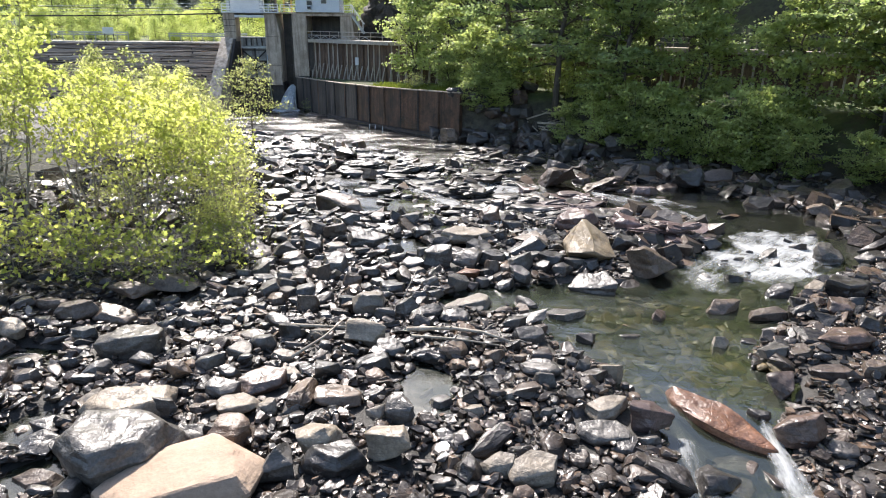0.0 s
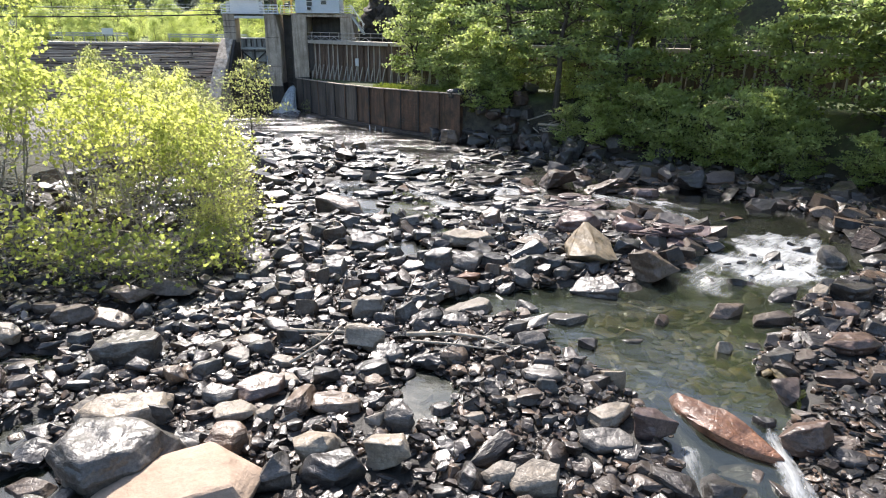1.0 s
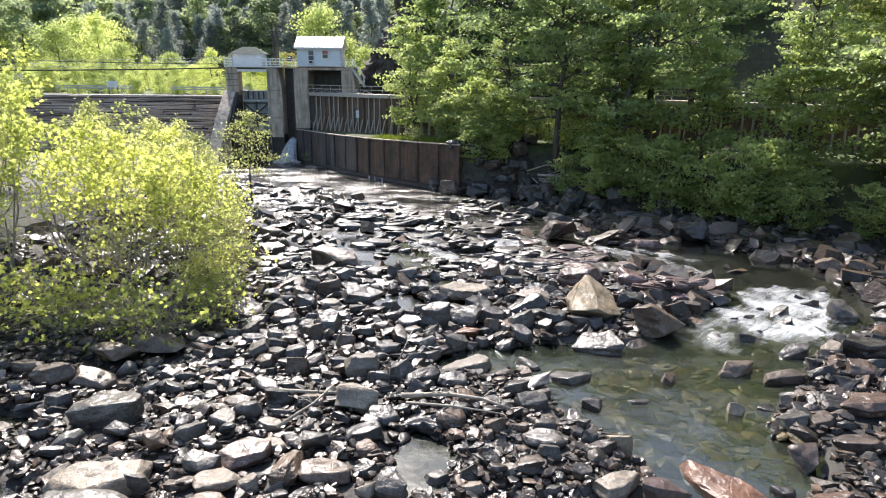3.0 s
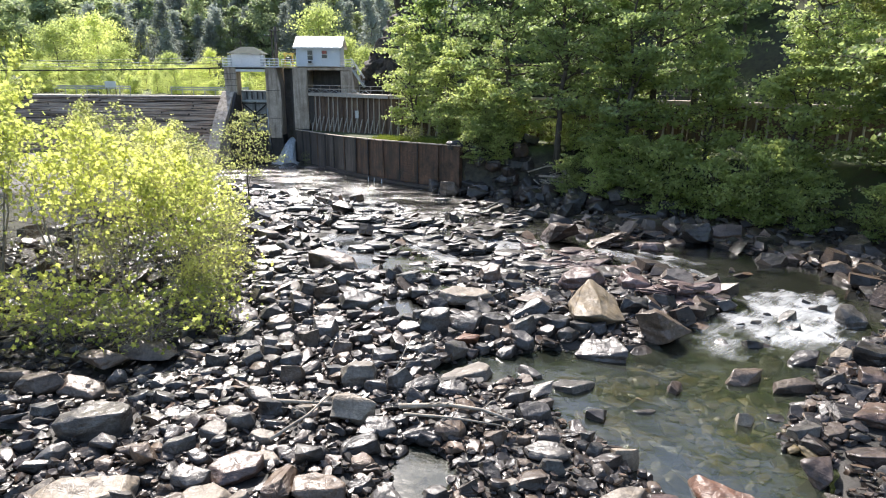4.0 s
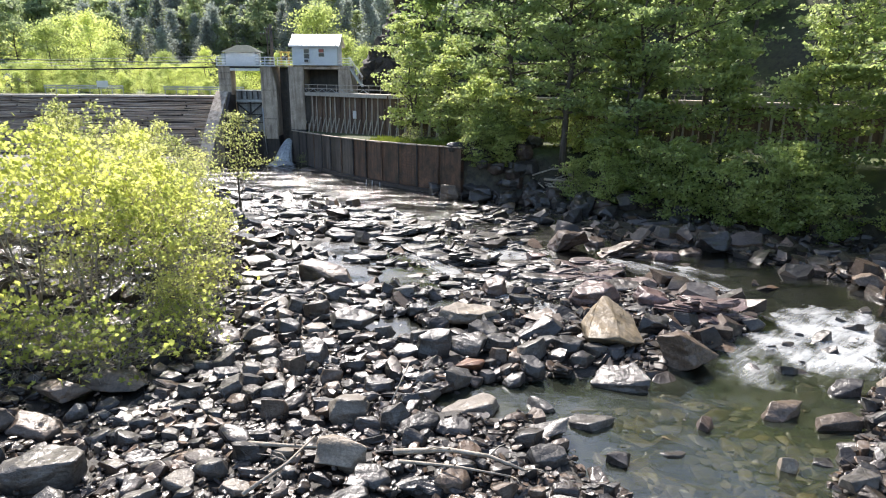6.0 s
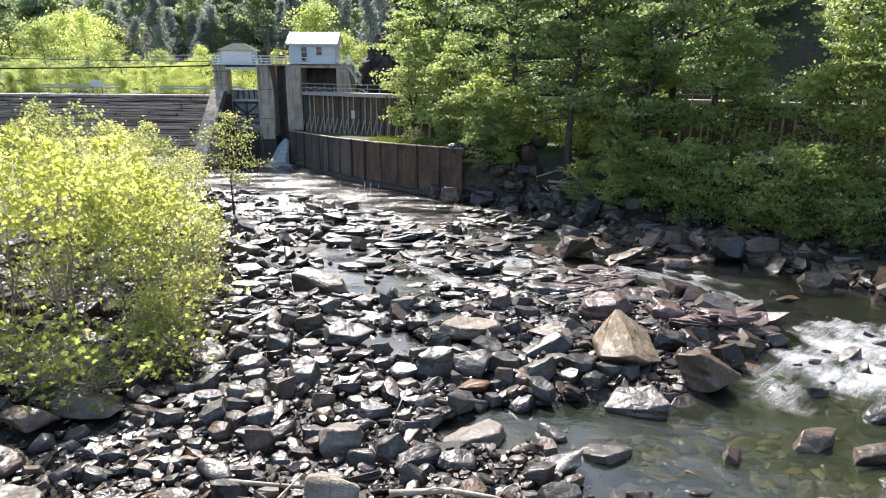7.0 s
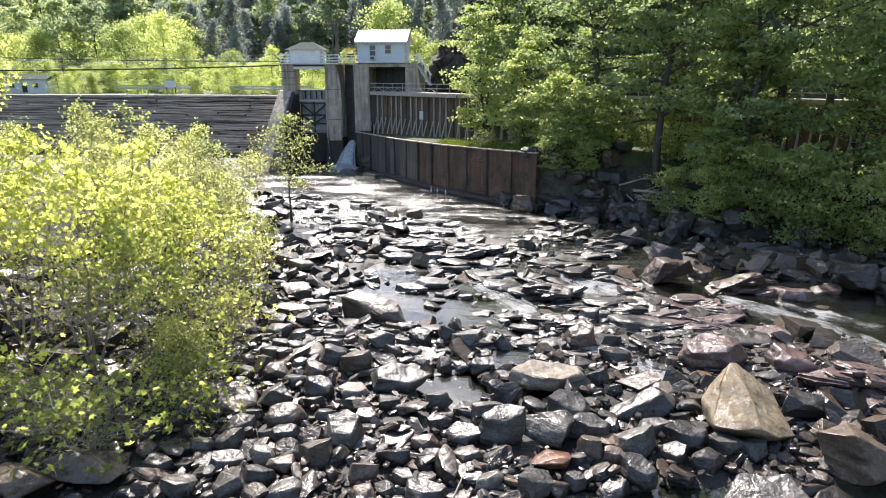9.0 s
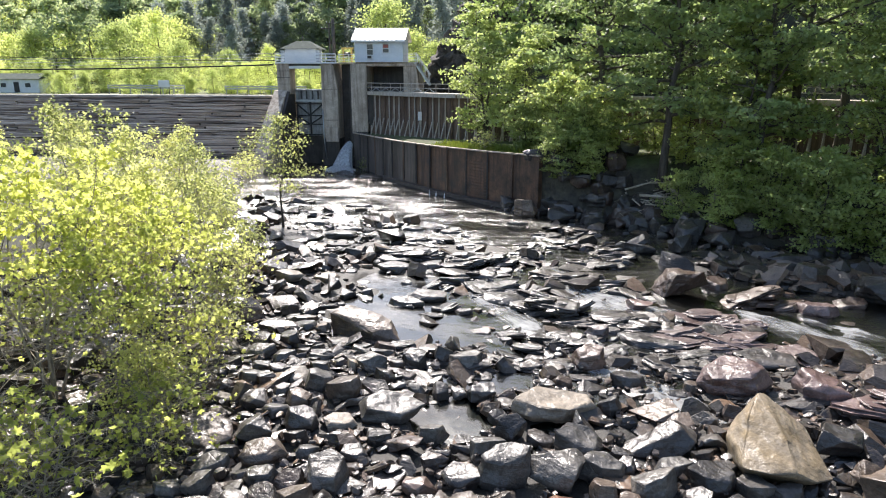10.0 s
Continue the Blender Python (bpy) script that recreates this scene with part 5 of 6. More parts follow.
boulder(-2.07, 39.71, 1.77, 1.25, 0.75, -11, "grey", "block", 311)
boulder(-0.41, 39.74, 1.29, 0.91, 0.74, -14, "dark", "chunk", 312)
boulder(2.99, 40.22, 1.55, 1.10, 0.96, 7, "rust", "block", 314)
boulder(3.80, 43.68, 1.19, 0.84, 0.65, -19, "pink", "block", 315)
boulder(-2.72, 41.45, 1.31, 0.93, 0.75, -19, "grey", "chunk", 316)
boulder(-4.20, 39.55, 1.47, 0.86, 0.59, -21, "dark", "slab", 317)
boulder(-7.59, 53.00, 2.55, 1.49, 0.56, 13, "dark", "slab", 318)
boulder(-5.58, 54.00, 2.61, 1.53, 0.73, -2, "dark", "slab", 319)
boulder(-3.84, 51.15, 2.43, 1.42, 0.73, -1, "dark", "slab", 320)
boulder(-4.78, 48.13, 2.56, 1.50, 0.72, -2, "dark", "slab", 321)
boulder(-5.83, 46.93, 1.87, 1.09, 0.49, 0, "dark", "slab", 322)
boulder(-9.28, 59.69, 2.37, 1.68, 1.05, 19, "dark", "chunk", 323)
boulder(-8.40, 64.58, 2.34, 1.37, 0.46, 17, "dark", "slab", 324)
boulder(-5.85, 60.59, 3.44, 2.01, 0.67, 0, "dark", "slab", 325)
boulder(-1.89, 52.42, 2.23, 1.30, 0.59, -10, "dark", "slab", 326)
boulder(-3.03, 54.74, 1.90, 1.34, 0.80, -10, "dark", "chunk", 327)
boulder(-13.59, 61.53, 3.93, 2.30, 0.74, -14, "dark", "slab", 328)
boulder(3.43, 72.62, 3.22, 2.28, 1.48, 18, "dark", "chunk", 329)
boulder(2.08, 88.87, 3.42, 2.42, 2.12, -12, "dark", "chunk", 330)
boulder(6.09, 89.54, 3.45, 2.44, 2.14, 4, "dark", "chunk", 331)
boulder(0.64, 71.77, 2.66, 1.88, 1.42, -11, "brown", "block", 332)
boulder(6.25, 68.63, 2.52, 1.78, 1.24, -14, "dark", "block", 333)
boulder(-14.88, 74.10, 3.31, 1.94, 0.63, -6, "dark", "slab", 334)
boulder(-11.66, 74.46, 2.78, 1.63, 0.53, -3, "dark", "slab", 335)
boulder(-18.52, 95.12, 4.44, 2.60, 0.84, -1, "dark", "slab", 336)
boulder(-16.60, 65.45, 2.85, 1.67, 0.54, -2, "dark", "slab", 337)
boulder(-15.18, 57.03, 1.76, 1.25, 0.58, -11, "grey", "chunk", 338)
boulder(-17.31, 58.32, 1.65, 1.17, 0.55, 0, "grey", "chunk", 339)
boulder(-12.18, 54.39, 1.66, 0.97, 0.59, 20, "grey", "slab", 340)
boulder(-15.91, 49.96, 2.02, 1.43, 0.67, -11, "brown", "chunk", 341)
boulder(-9.16, 50.50, 1.51, 0.88, 0.58, -7, "dark", "slab", 342)
boulder(-10.25, 37.08, 1.56, 0.91, 0.47, -8, "grey", "slab", 343)
boulder(-8.48, 37.29, 1.35, 0.96, 0.45, 0, "beige", "block", 344)
boulder(9.00, 50.60, 3.30, 2.50, 1.70, 0, "umber", "chunk", 60)
boulder(15.6, 48.4, 2.6, 1.9, 0.9, -14, "pink", "block", 980)
boulder(11.4, 52.0, 2.2, 1.6, 0.9, 20, "umber", "block", 981)
boulder(17.6, 49.6, 2.0, 1.5, 0.8, 5, "umber", "block", 982)


def heap(count, x0, x1, y0, y1, sizes, colours, seed, name="river_rock"):
    """Close-packed boulders between those already lying there."""
    rng = random.Random(seed)
    tries = 0
    while count and tries < 4000:
        tries += 1
        x, y = rng.uniform(x0, x1), rng.uniform(y0, y1)
        w = sizes[0] + (sizes[1] - sizes[0]) * rng.random() ** 1.5
        if float(water_level(x, y)) - ground_z(x, y) > 0.1 or any((x - a) ** 2 + (y - b) ** 2 < (0.72 * (w / 2 + r)) ** 2 for a, b, r in TAKEN):
            continue
        count -= 1
        boulder(x, y, w, w * rng.uniform(0.55, 0.85), w * rng.uniform(0.3, 0.55), rng.uniform(-40, 40), rng.choice(colours), rng.choice(("slab", "slab", "block", "chunk")), seed + tries, rng.gauss(0, 9), 0.3, None, name)


heap(44, -11.0, 7.0, 28.0, 37.0, (1.1, 1.9), ("dark", "dark", "grey", "grey", "brown"), 2000, "boulder")
heap(90, -12.5, 8.0, 27.0, 41.0, (0.8, 1.5), ("dark", "dark", "grey", "dark", "brown", "dark", "umber"), 4000)
heap(75, -16.0, 7.5, 18.0, 27.0, (0.6, 1.3), ("dark", "dark", "dark", "grey", "brown", "umber"), 7000)
heap(60, 13.5, 27.0, 18.0, 34.0, (0.7, 1.7), ("dark", "dark", "grey", "rust", "umber"), 12000)
heap(60, -18.0, -8.0, 40.0, 56.0, (0.8, 2.0), ("dark", "grey", "dark", "brown"), 17000)


def pile_spot(rng):
    y = rng.uniform(57, 75)
    return float(shore(y)) + rng.uniform(-1.8, 3.2), y


rng = random.Random(77)
# Dark and umber only: the bank's tree shade is put into the colours.
BANK_PILE = ([], [], [])
for i in range(20):
    w = rng.uniform(1.0, 2.4)
    boulder(rng.uniform(3.2, 10), rng.uniform(71.4, 75.2), w, w * 0.8, w * 0.6, rng.uniform(0, 360), rng.choice(("dark", "dark", "umber")), rng.choice(("block", "chunk")), 900 + i, 0.0, 0.3, BANK_PILE)
for i in range(96):
    x, y = pile_spot(rng)
    if i > 60:
        y = rng.uniform(65.5, 73)
        x = float(shore(y)) + rng.uniform(-0.8, 3.6)
    w = rng.uniform(0.9, 2.6)
    boulder(x, y, w, w * rng.uniform(0.6, 0.9), w * rng.uniform(0.35, 0.7), rng.uniform(0, 360), rng.choice(("dark", "dark", "dark", "umber")), rng.choice(("block", "slab", "chunk")), 800 + i, 0.0, 0.3, BANK_PILE)
joined("bank_boulders", "boulders piled at the wooded bank, its shade put into their dark colours", BANK_PILE)


def rubble(name, label, count, region, sizes, seed, bias=2.2, tight=0.56, single=False, near=1.0, material=None, lift=0.0):
    """Countless loose stones over part of the river bed, as one mesh."""
    rng = random.Random(seed)
    kinds = {}
    for fine in (0, 1):
        for i in range(36):
            shape = ("slab", "block", "slab", "chunk", "slab", "block")[i % 6]
            bm = hull(stone_points(rng, shape), 14, 0.051 * fine, 2 * fine, 0.1 * fine, i, 0.05)
            bm.verts.index_update()
            kinds[fine, i] = (np.array([v.co[:] for v in bm.verts]), [tuple(v.index for v in f.verts) for f in bm.faces], shape)
            bm.free()
    cell = 1.0
    grid = {}
    for x, y, r in TAKEN:
        grid.setdefault((int(x // cell), int(y // cell)), []).append((x, y, r * 0.9))
        if r > 0.8:
            for dx in (-0.6, 0.6):
                for dy in (-0.5, 0.5):
                    px, py = x + dx * r, y + dy * r
                    grid.setdefault((int(px // cell), int(py // cell)), []).append((px, py, r * 0.5))
    spots = []
    for i in range(count):
        u = (i / count) ** 0.42
        x, y = region(rng)
        r = (sizes[1] * (1 - u) ** bias + sizes[0]) * rng.uniform(0.8, 1.2) / 2 * (near if y < 28 else 1.0 if y > 36 else near + (1 - near) * (y - 28) / 8)
        gx, gy = int(x // cell), int(y // cell)
        if all((x - a) ** 2 + (y - b) ** 2 > (tight * (r + q)) ** 2 for ix in range(gx - 1, gx + 2) for iy in range(gy - 1, gy + 2) for a, b, q in grid.get((ix, iy), ())):
            grid.setdefault((gx, gy), []).append((x, y, r))
            spots.append((x, y, r))
    arr = np.array(spots)
    ground, level = land(arr[:, 0], arr[:, 1]), water_level(arr[:, 0], arr[:, 1])
    verts, faces, base = [], [], 0
    shared, loose = {}, 0
    for (x, y, r), g, w in zip(spots, ground, level):
        if material is None and w - g > 0.14 and rng.random() < 0.9:
            continue
        co, fs, shape = kinds[int(r > 0.26 and 6 < y < 33), rng.randrange(36)]
        flat = rng.uniform(0.2, 0.4) if shape == "slab" else rng.uniform(0.4, 0.72)
        long = rng.uniform(0.8, 1.75)
        turn = Euler((rng.gauss(0, 0.24), rng.gauss(0, 0.24), rng.random() * 6.28))
        size = (r * long, r / long ** 0.5, r * flat)
        m = np.array(turn.to_matrix() @ Matrix.Diagonal(size))
        z = g + lift * rng.random() + r * flat * (rng.uniform(0.1, 0.75) if material is None else -0.3)
        if single and loose < 300 and r > 0.3 and 8 < y < 31:
            key = rng.randrange(36)
            if key not in shared:
                me = bpy.data.meshes.new("stone")
                me.from_pydata(kinds[1, key][0].tolist(), [], kinds[1, key][1])
                me.materials.append(STONE)
                me.shade_smooth()
                me.set_sharp_from_angle(angle=radians(30))
                shared[key] = me
            ob = tagged(new("stone", shared[key]), "wet dark angular stone lying among cobbles", "stone", "stones in the river bed")
            ob.matrix_basis = Matrix.LocRotScale((x, y, z), turn, size)
            loose += 1
            continue
        verts.append(co @ m.T + np.array((x, y, z)))
        faces += [tuple(i + base for i in f) for f in fs]
        base += len(co)
    ob = part(name, (np.concatenate(verts).tolist(), faces), material or RUBBLE, crease=30)
    return tagged(ob, label, "stones", kind="stuff")


def outcrop(x, y, rx, ry, rise, way, colour, seed):
    """Broken bedrock: many thin jagged beds stacked on one another."""
    rng = random.Random(seed)
    verts, faces = [], []
    base = max(ground_z(x, y), float(water_level(x, y)) - 0.25)
    n = int(10 + 7 * rx)
    for i in range(n):
        a = radians(way)
        u, v = rng.gauss(0, 0.42), rng.gauss(0, 0.42)
        w = rng.uniform(0.35, 0.62) * rx
        bm = hull(stone_points(rng, "slab"), 10, 0.03, 3, 0.14, seed + i, 0.03, 3.0)
        m = Matrix.LocRotScale((u * rx * math.cos(a) - v * ry * math.sin(a), u * rx * math.sin(a) + v * ry * math.cos(a), rise * rng.random() * max(0.15, 1 - u * u - v * v)), Euler((rng.gauss(-0.1, 0.1), rng.gauss(-0.06, 0.1), radians(rng.gauss(way, 16)))), (w, w * rng.uniform(0.45, 0.8), rng.uniform(0.1, 0.24)))
        bm.verts.index_update()
        k = len(verts)
        verts += [m @ p.co for p in bm.verts]
        faces += [tuple(p.index + k for p in f.verts) for f in bm.faces]
        bm.free()
    ob = part("rock_outcrop", (verts, faces), ROCKS[colour], crease=24)
    ob.matrix_basis = pose(x, y, base)
    TAKEN.append((x, y, min(rx, ry) * 0.8))
    return tagged(ob, COLOURS[colour] + " outcrop of thin broken beds in the shallows", "rock outcrop", "outcrops in the river bed")


for i, (x, y, rx, ry, rise, way, colour) in enumerate((
        (14.0, 36.7, 2.2, 1.2, 0.9, -4, "pink"), (8.6, 43.4, 2.8, 1.3, 0.45, -14, "pink"), (9.8, 46.2, 2.4, 1.1, 0.4, -18, "pink"), (5.6, 45.6, 2.4, 1.2, 0.5, -10, "dark"),
        (1.9, 46.7, 2.2, 1.1, 0.75, -11, "dark"), (13.2, 49.4, 2.2, 1.4, 1.0, 9, "umber"), (-3.2, 55.2, 2.4, 1.1, 0.5, -6, "dark"), (6.8, 40.6, 1.9, 1.0, 0.4, -12, "dark"),
        (-0.6, 49.6, 2.2, 1.0, 0.45, -8, "dark"), (3.4, 52.4, 2.6, 1.1, 0.4, -14, "dark"), (-7.6, 55.6, 2.2, 1.0, 0.45, -4, "dark"), (2.4, 42.6, 1.6, 0.9, 0.4, -16, "dark"))):
    outcrop(x, y, rx, ry, rise, way, colour, 5000 + 40 * i)


def ledges():
    """Clumps of thin slate beds breaking the surface, all dipping the same way."""
    rng = random.Random(61)
    kinds = []
    for i in range(24):
        bm = hull(stone_points(rng, "slab"), 10, 0.051, 2, 0.13, i, 0.05, 2.5)
        bm.verts.index_update()
        kinds.append((np.array([v.co[:] for v in bm.verts]), [tuple(v.index for v in f.verts) for f in bm.faces]))
        bm.free()
    verts, faces, base, shared, loose = [], [], 0, {}, 0
    clumps = []
    while len(clumps) < 74:
        y = rng.uniform(37.5, 66)
        x = rng.uniform(-10 - max(0, y - 52) * 0.5, 10.5 - max(0, y - 45) * 0.3)
        if abs(x + 4) < 3.0 and abs(y - 43.6) < 2.4 or abs(x + 7.4) < 2.8 and abs(y - 50.5) < 2.2:
            continue
        clumps.append((x, y, rng.uniform(0.8, 2.6), rng.uniform(0.5, 1.3), rng.gauss(-14, 12), rng.uniform(0.0, 0.34)))
    for cx, cy, rx, ry, way, rise in clumps:
        for i in range(rng.randint(5, 8 + int(rx * 5))):
            u, v = rng.gauss(0, 0.5), rng.gauss(0, 0.5)
            a = radians(way)
            x, y = cx + u * rx * math.cos(a) - v * ry * math.sin(a), cy + u * rx * math.sin(a) + v * ry * math.cos(a)
            w = 0.22 + 0.95 * rng.random() ** 1.6
            turn = Euler((rng.gauss(-0.12, 0.16), rng.gauss(-0.08, 0.14), radians(rng.gauss(way, 20))))
            size = (w, w * rng.uniform(0.35, 0.75), rng.uniform(0.07, 0.2))
            key = rng.randrange(24)
            co, fs = kinds[key]
            at = (x, y, max(float(water_level(x, y)), ground_z(x, y)) + rng.uniform(-0.12, 0.02) + rise * max(0.0, 1 - u * u - v * v) * rng.random())
            if loose < 290 and w > 0.5 and y < 56:
                if key not in shared:
                    me = bpy.data.meshes.new("slate_stone")
                    me.from_pydata(co.tolist(), [], fs)
                    me.materials.append(LEDGE_SLAB)
                    me.shade_smooth()
                    me.set_sharp_from_angle(angle=radians(24))
                    shared[key] = me
                ob = tagged(new("slate_stone", shared[key]), "thin flat wet slate stone breaking the shallow water", "stone", "slate stones in the shallows")
                ob.matrix_basis = Matrix.LocRotScale(at, turn, size)
                loose += 1
                continue
            m = np.array(turn.to_matrix() @ Matrix.Diagonal(size))
            verts.append(co @ m.T + np.array(at))
            faces += [tuple(k + base for k in f) for f in fs]
            base += len(co)
    return tagged(part("rock_ledges", (np.concatenate(verts).tolist(), faces), LEDGE, crease=24), "thin wet slate ledges breaking the shallow water", "rock ledges", kind="stuff")


ledges()


def rock_slope():
    """Steep broken rock face rising beside the stair, built of many jagged blocks."""
    rng = random.Random(88)
    verts, faces = [], []
    rise = ((-15.2, 9.5), (-13.8, 13.0), (-12.0, 16.2), (-9.9, 19.4), (-8.0, 23.4), (-6.4, 27.5), (-4.6, 32.0))
    for i in range(170):
        z = rng.uniform(9.5, 32.0)
        inset = rng.random() ** 1.8 * 6.0
        w = rng.uniform(1.1, 2.2)
        x = float(np.interp(z, [q for _, q in rise], [p for p, _ in rise])) + inset + w * 0.5
        bm = hull(stone_points(rng, rng.choice(("block", "slab", "chunk"))), 10, 0.03, 2, 0.16, 900 + i, 0.04, 3.0)
        m = Matrix.LocRotScale((x, 113.5 + (z - 9.5) * 0.3 - inset * 0.35 + rng.uniform(-0.6, 0.6), z), Euler((rng.gauss(0.3, 0.2), rng.gauss(-0.7, 0.25), rng.uniform(-0.5, 0.5))), (w, w * 1.1, w * rng.uniform(0.4, 0.75)))
        bm.verts.index_update()
        k = len(verts)
        verts += [m @ v.co for v in bm.verts]
        faces += [tuple(v.index + k for v in f.verts) for f in bm.faces]
        bm.free()
    tagged(part("rock_slope", (verts, faces), rock_material("dry_rock_face", (0.03, 0.026, 0.021), (0.1, 0.085, 0.066), (0.06, 0.048, 0.034), 0.0, rough=(0.75, 0.95), island=True), crease=30), "steep dark broken rock face beside the stair", "rock face", kind="structure")


rock_slope()


def bed_spot(rng):
    while True:
        y = 8 + 68 * rng.random() ** 1.15
        x = rng.uniform(-27, 36)
        s = x - float(np.interp(y, [8, 35, 47, 51, 60.6, 63, 70, 76], [37, 35.5, 31, 27, 22, 15, 9, 1]))
        if s < 0 and not (y > 57 and x > -20 and rng.random() < 0.95) and not (((x - 1.5) / 12) ** 2 + ((y - 49) / 12) ** 2 < 1 and rng.random() < 0.92) and not (x < -22 and rng.random() < 0.3):
            return x, y


def fine_spot(rng):
    y = 8 + 34 * rng.random() ** 1.3
    return rng.uniform(-6 - y * 0.55, 4 + y * 0.62), y


def low_spot(rng):
    return rng.uniform(-30, 38), rng.uniform(-24, 8.6)


def shore_spot(rng):
    y = rng.uniform(30, 74)
    return float(shore(y)) + rng.uniform(-5, 5), y


rubble("river_rubble", "wet dark slate cobbles and slabs covering the river bed", 46000, bed_spot, (0.42, 2.0), 21, 2.3, 0.54, True, 0.66)
rubble("river_rubble", "wet dark slate cobbles and slabs further down the river bed", 9000, low_spot, (0.5, 2.0), 27, 2.0, 0.54)
rubble("river_cobbles", "small wet cobbles filling gaps between boulders", 17000, fine_spot, (0.22, 0.5), 22, lift=0.3)
def pool_spot(rng):
    a, q = rng.random() * 6.28, rng.random() ** 0.5
    return 9.6 + 4.2 * q * math.cos(a), 24.8 + 5.4 * q * math.sin(a)


rubble("pool_stones", "algae-covered ochre stones on the bed of the pool", 900, pool_spot, (0.45, 1.1), 25, 1.5, 0.6, material=ALGAE_STONE)
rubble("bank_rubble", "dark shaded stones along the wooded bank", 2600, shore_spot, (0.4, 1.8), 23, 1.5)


def driftwood(name, pts, r, label, twigs=0, seed=0):
    rng = random.Random(seed)
    n = len(pts)
    data = tube_data(pts, [r * (1 - 0.6 * i / (n - 1)) for i in range(n)], 6)
    for _ in range(twigs):
        i = rng.randrange(1, n)
        p = Vector(pts[i])
        q = p + Vector((rng.uniform(-1, 1), rng.uniform(-0.6, 0.6), rng.uniform(0.0, 0.4)))
        tube_data([p, p.lerp(q, 0.5) + Vector((0, 0, 0.1)), q], [r * 0.35, r * 0.25, r * 0.1], 5, *data)
    return tagged(part(name, data, DRIFT, smooth=True), label, "driftwood", "driftwood in the river bed")


driftwood("branch", [(-6.2, 23.9, 0.45), (-4.6, 23.6, 0.55), (-3.0, 23.4, 0.6)], 0.08, "bleached fallen branch lying across cobbles", 2, 1)
driftwood("branch", [(-1.4, 23.0, 0.75), (0.3, 23.2, 0.72), (1.6, 22.9, 0.7), (2.6, 22.3, 0.62)], 0.1, "long bleached branch lying on cobbles", 4, 2)
driftwood("branch", [(-1.2, 22.7, 0.62), (0.5, 22.4, 0.66), (2.2, 22.0, 0.6)], 0.06, "thin bleached branch lying on cobbles", 2, 3)
driftwood("branch", [(-5.6, 21.3, 0.4), (-4.6, 22.6, 0.6), (-4.0, 23.8, 0.8)], 0.07, "thin dark branch lying on cobbles", 3, 4)
driftwood("branch", [(-1.8, 26.9, 0.3), (-1.5, 27.6, 0.8), (-1.2, 28.3, 1.3)], 0.04, "thin pale stick leaning on a stone", 0, 5)
driftwood("branch", [(12.2, 70.0, 3.2), (13.2, 67.5, 2.0), (14.6, 64.6, 0.9)], 0.22, "bleached drift log caught on the bank", 5, 6)
driftwood("branch", [(15.6, 67.0, 4.0), (14.9, 66.0, 2.4), (14.4, 65.2, 1.2)], 0.3, "broken pale drift trunk standing on the bank", 3, 7)
driftwood("branch", [(10.0, 69.6, 2.2), (12.0, 68.8, 2.2), (14.2, 68.6, 2.4)], 0.14, "bleached drift branch tangled on the bank", 8, 8)
driftwood("branch", [(9.0, 71.0, 2.4), (10.8, 70.4, 3.1), (12.6, 70.2, 3.2)], 0.1, "bleached drift branch tangled on the bank", 10, 9)


# ---- trees and bushes ----
def leaves(rng, spots, size, droop=0.35, up=0.8, lobed=False):
    """Many small leaves at the given places: folded ovals, or five-lobed blades."""
    n = len(spots)
    nrm = rng.normal(size=(n, 3)) * 0.7 + np.array((0, 0, up))
    nrm /= np.linalg.norm(nrm, axis=1, keepdims=True)
    u = np.cross(nrm, rng.normal(size=(n, 3)))
    u /= np.linalg.norm(u, axis=1, keepdims=True)
    v = np.cross(nrm, u)
    s = size * rng.uniform(0.6, 1.35, (n, 1))
    p = spots
    if lobed:
        outline = [(180, 0.3), (122, 0.5), (88, 0.3), (58, 0.58), (28, 0.34), (0, 0.66), (-28, 0.34), (-58, 0.58), (-88, 0.3), (-122, 0.5)]
        ring = [p + (u * math.cos(radians(a)) + v * math.sin(radians(a))) * s * r - nrm * s * droop * r * r for a, r in outline]
        verts = np.stack([p] + ring, 1).reshape(-1, 3)
        m = len(outline)
        i = np.arange(n)[:, None] * (m + 1)
        faces = np.concatenate([i + np.array([[0, 1 + k, 1 + (k + 1) % m]]) for k in range(m)], 0)
        return verts.tolist(), faces.tolist()
    verts = np.stack([p - u * s * 0.55, p + v * s * 0.42 - nrm * s * droop * 0.3, p + u * s * 0.55 - nrm * s * droop * 0.3, p - v * s * 0.42 - nrm * s * droop * 0.3], 1).reshape(-1, 3)
    i = np.arange(n)[:, None] * 4
    faces = np.concatenate([i + np.array([[0, 1, 2]]), i + np.array([[0, 2, 3]])], 0)
    return verts.tolist(), faces.tolist()


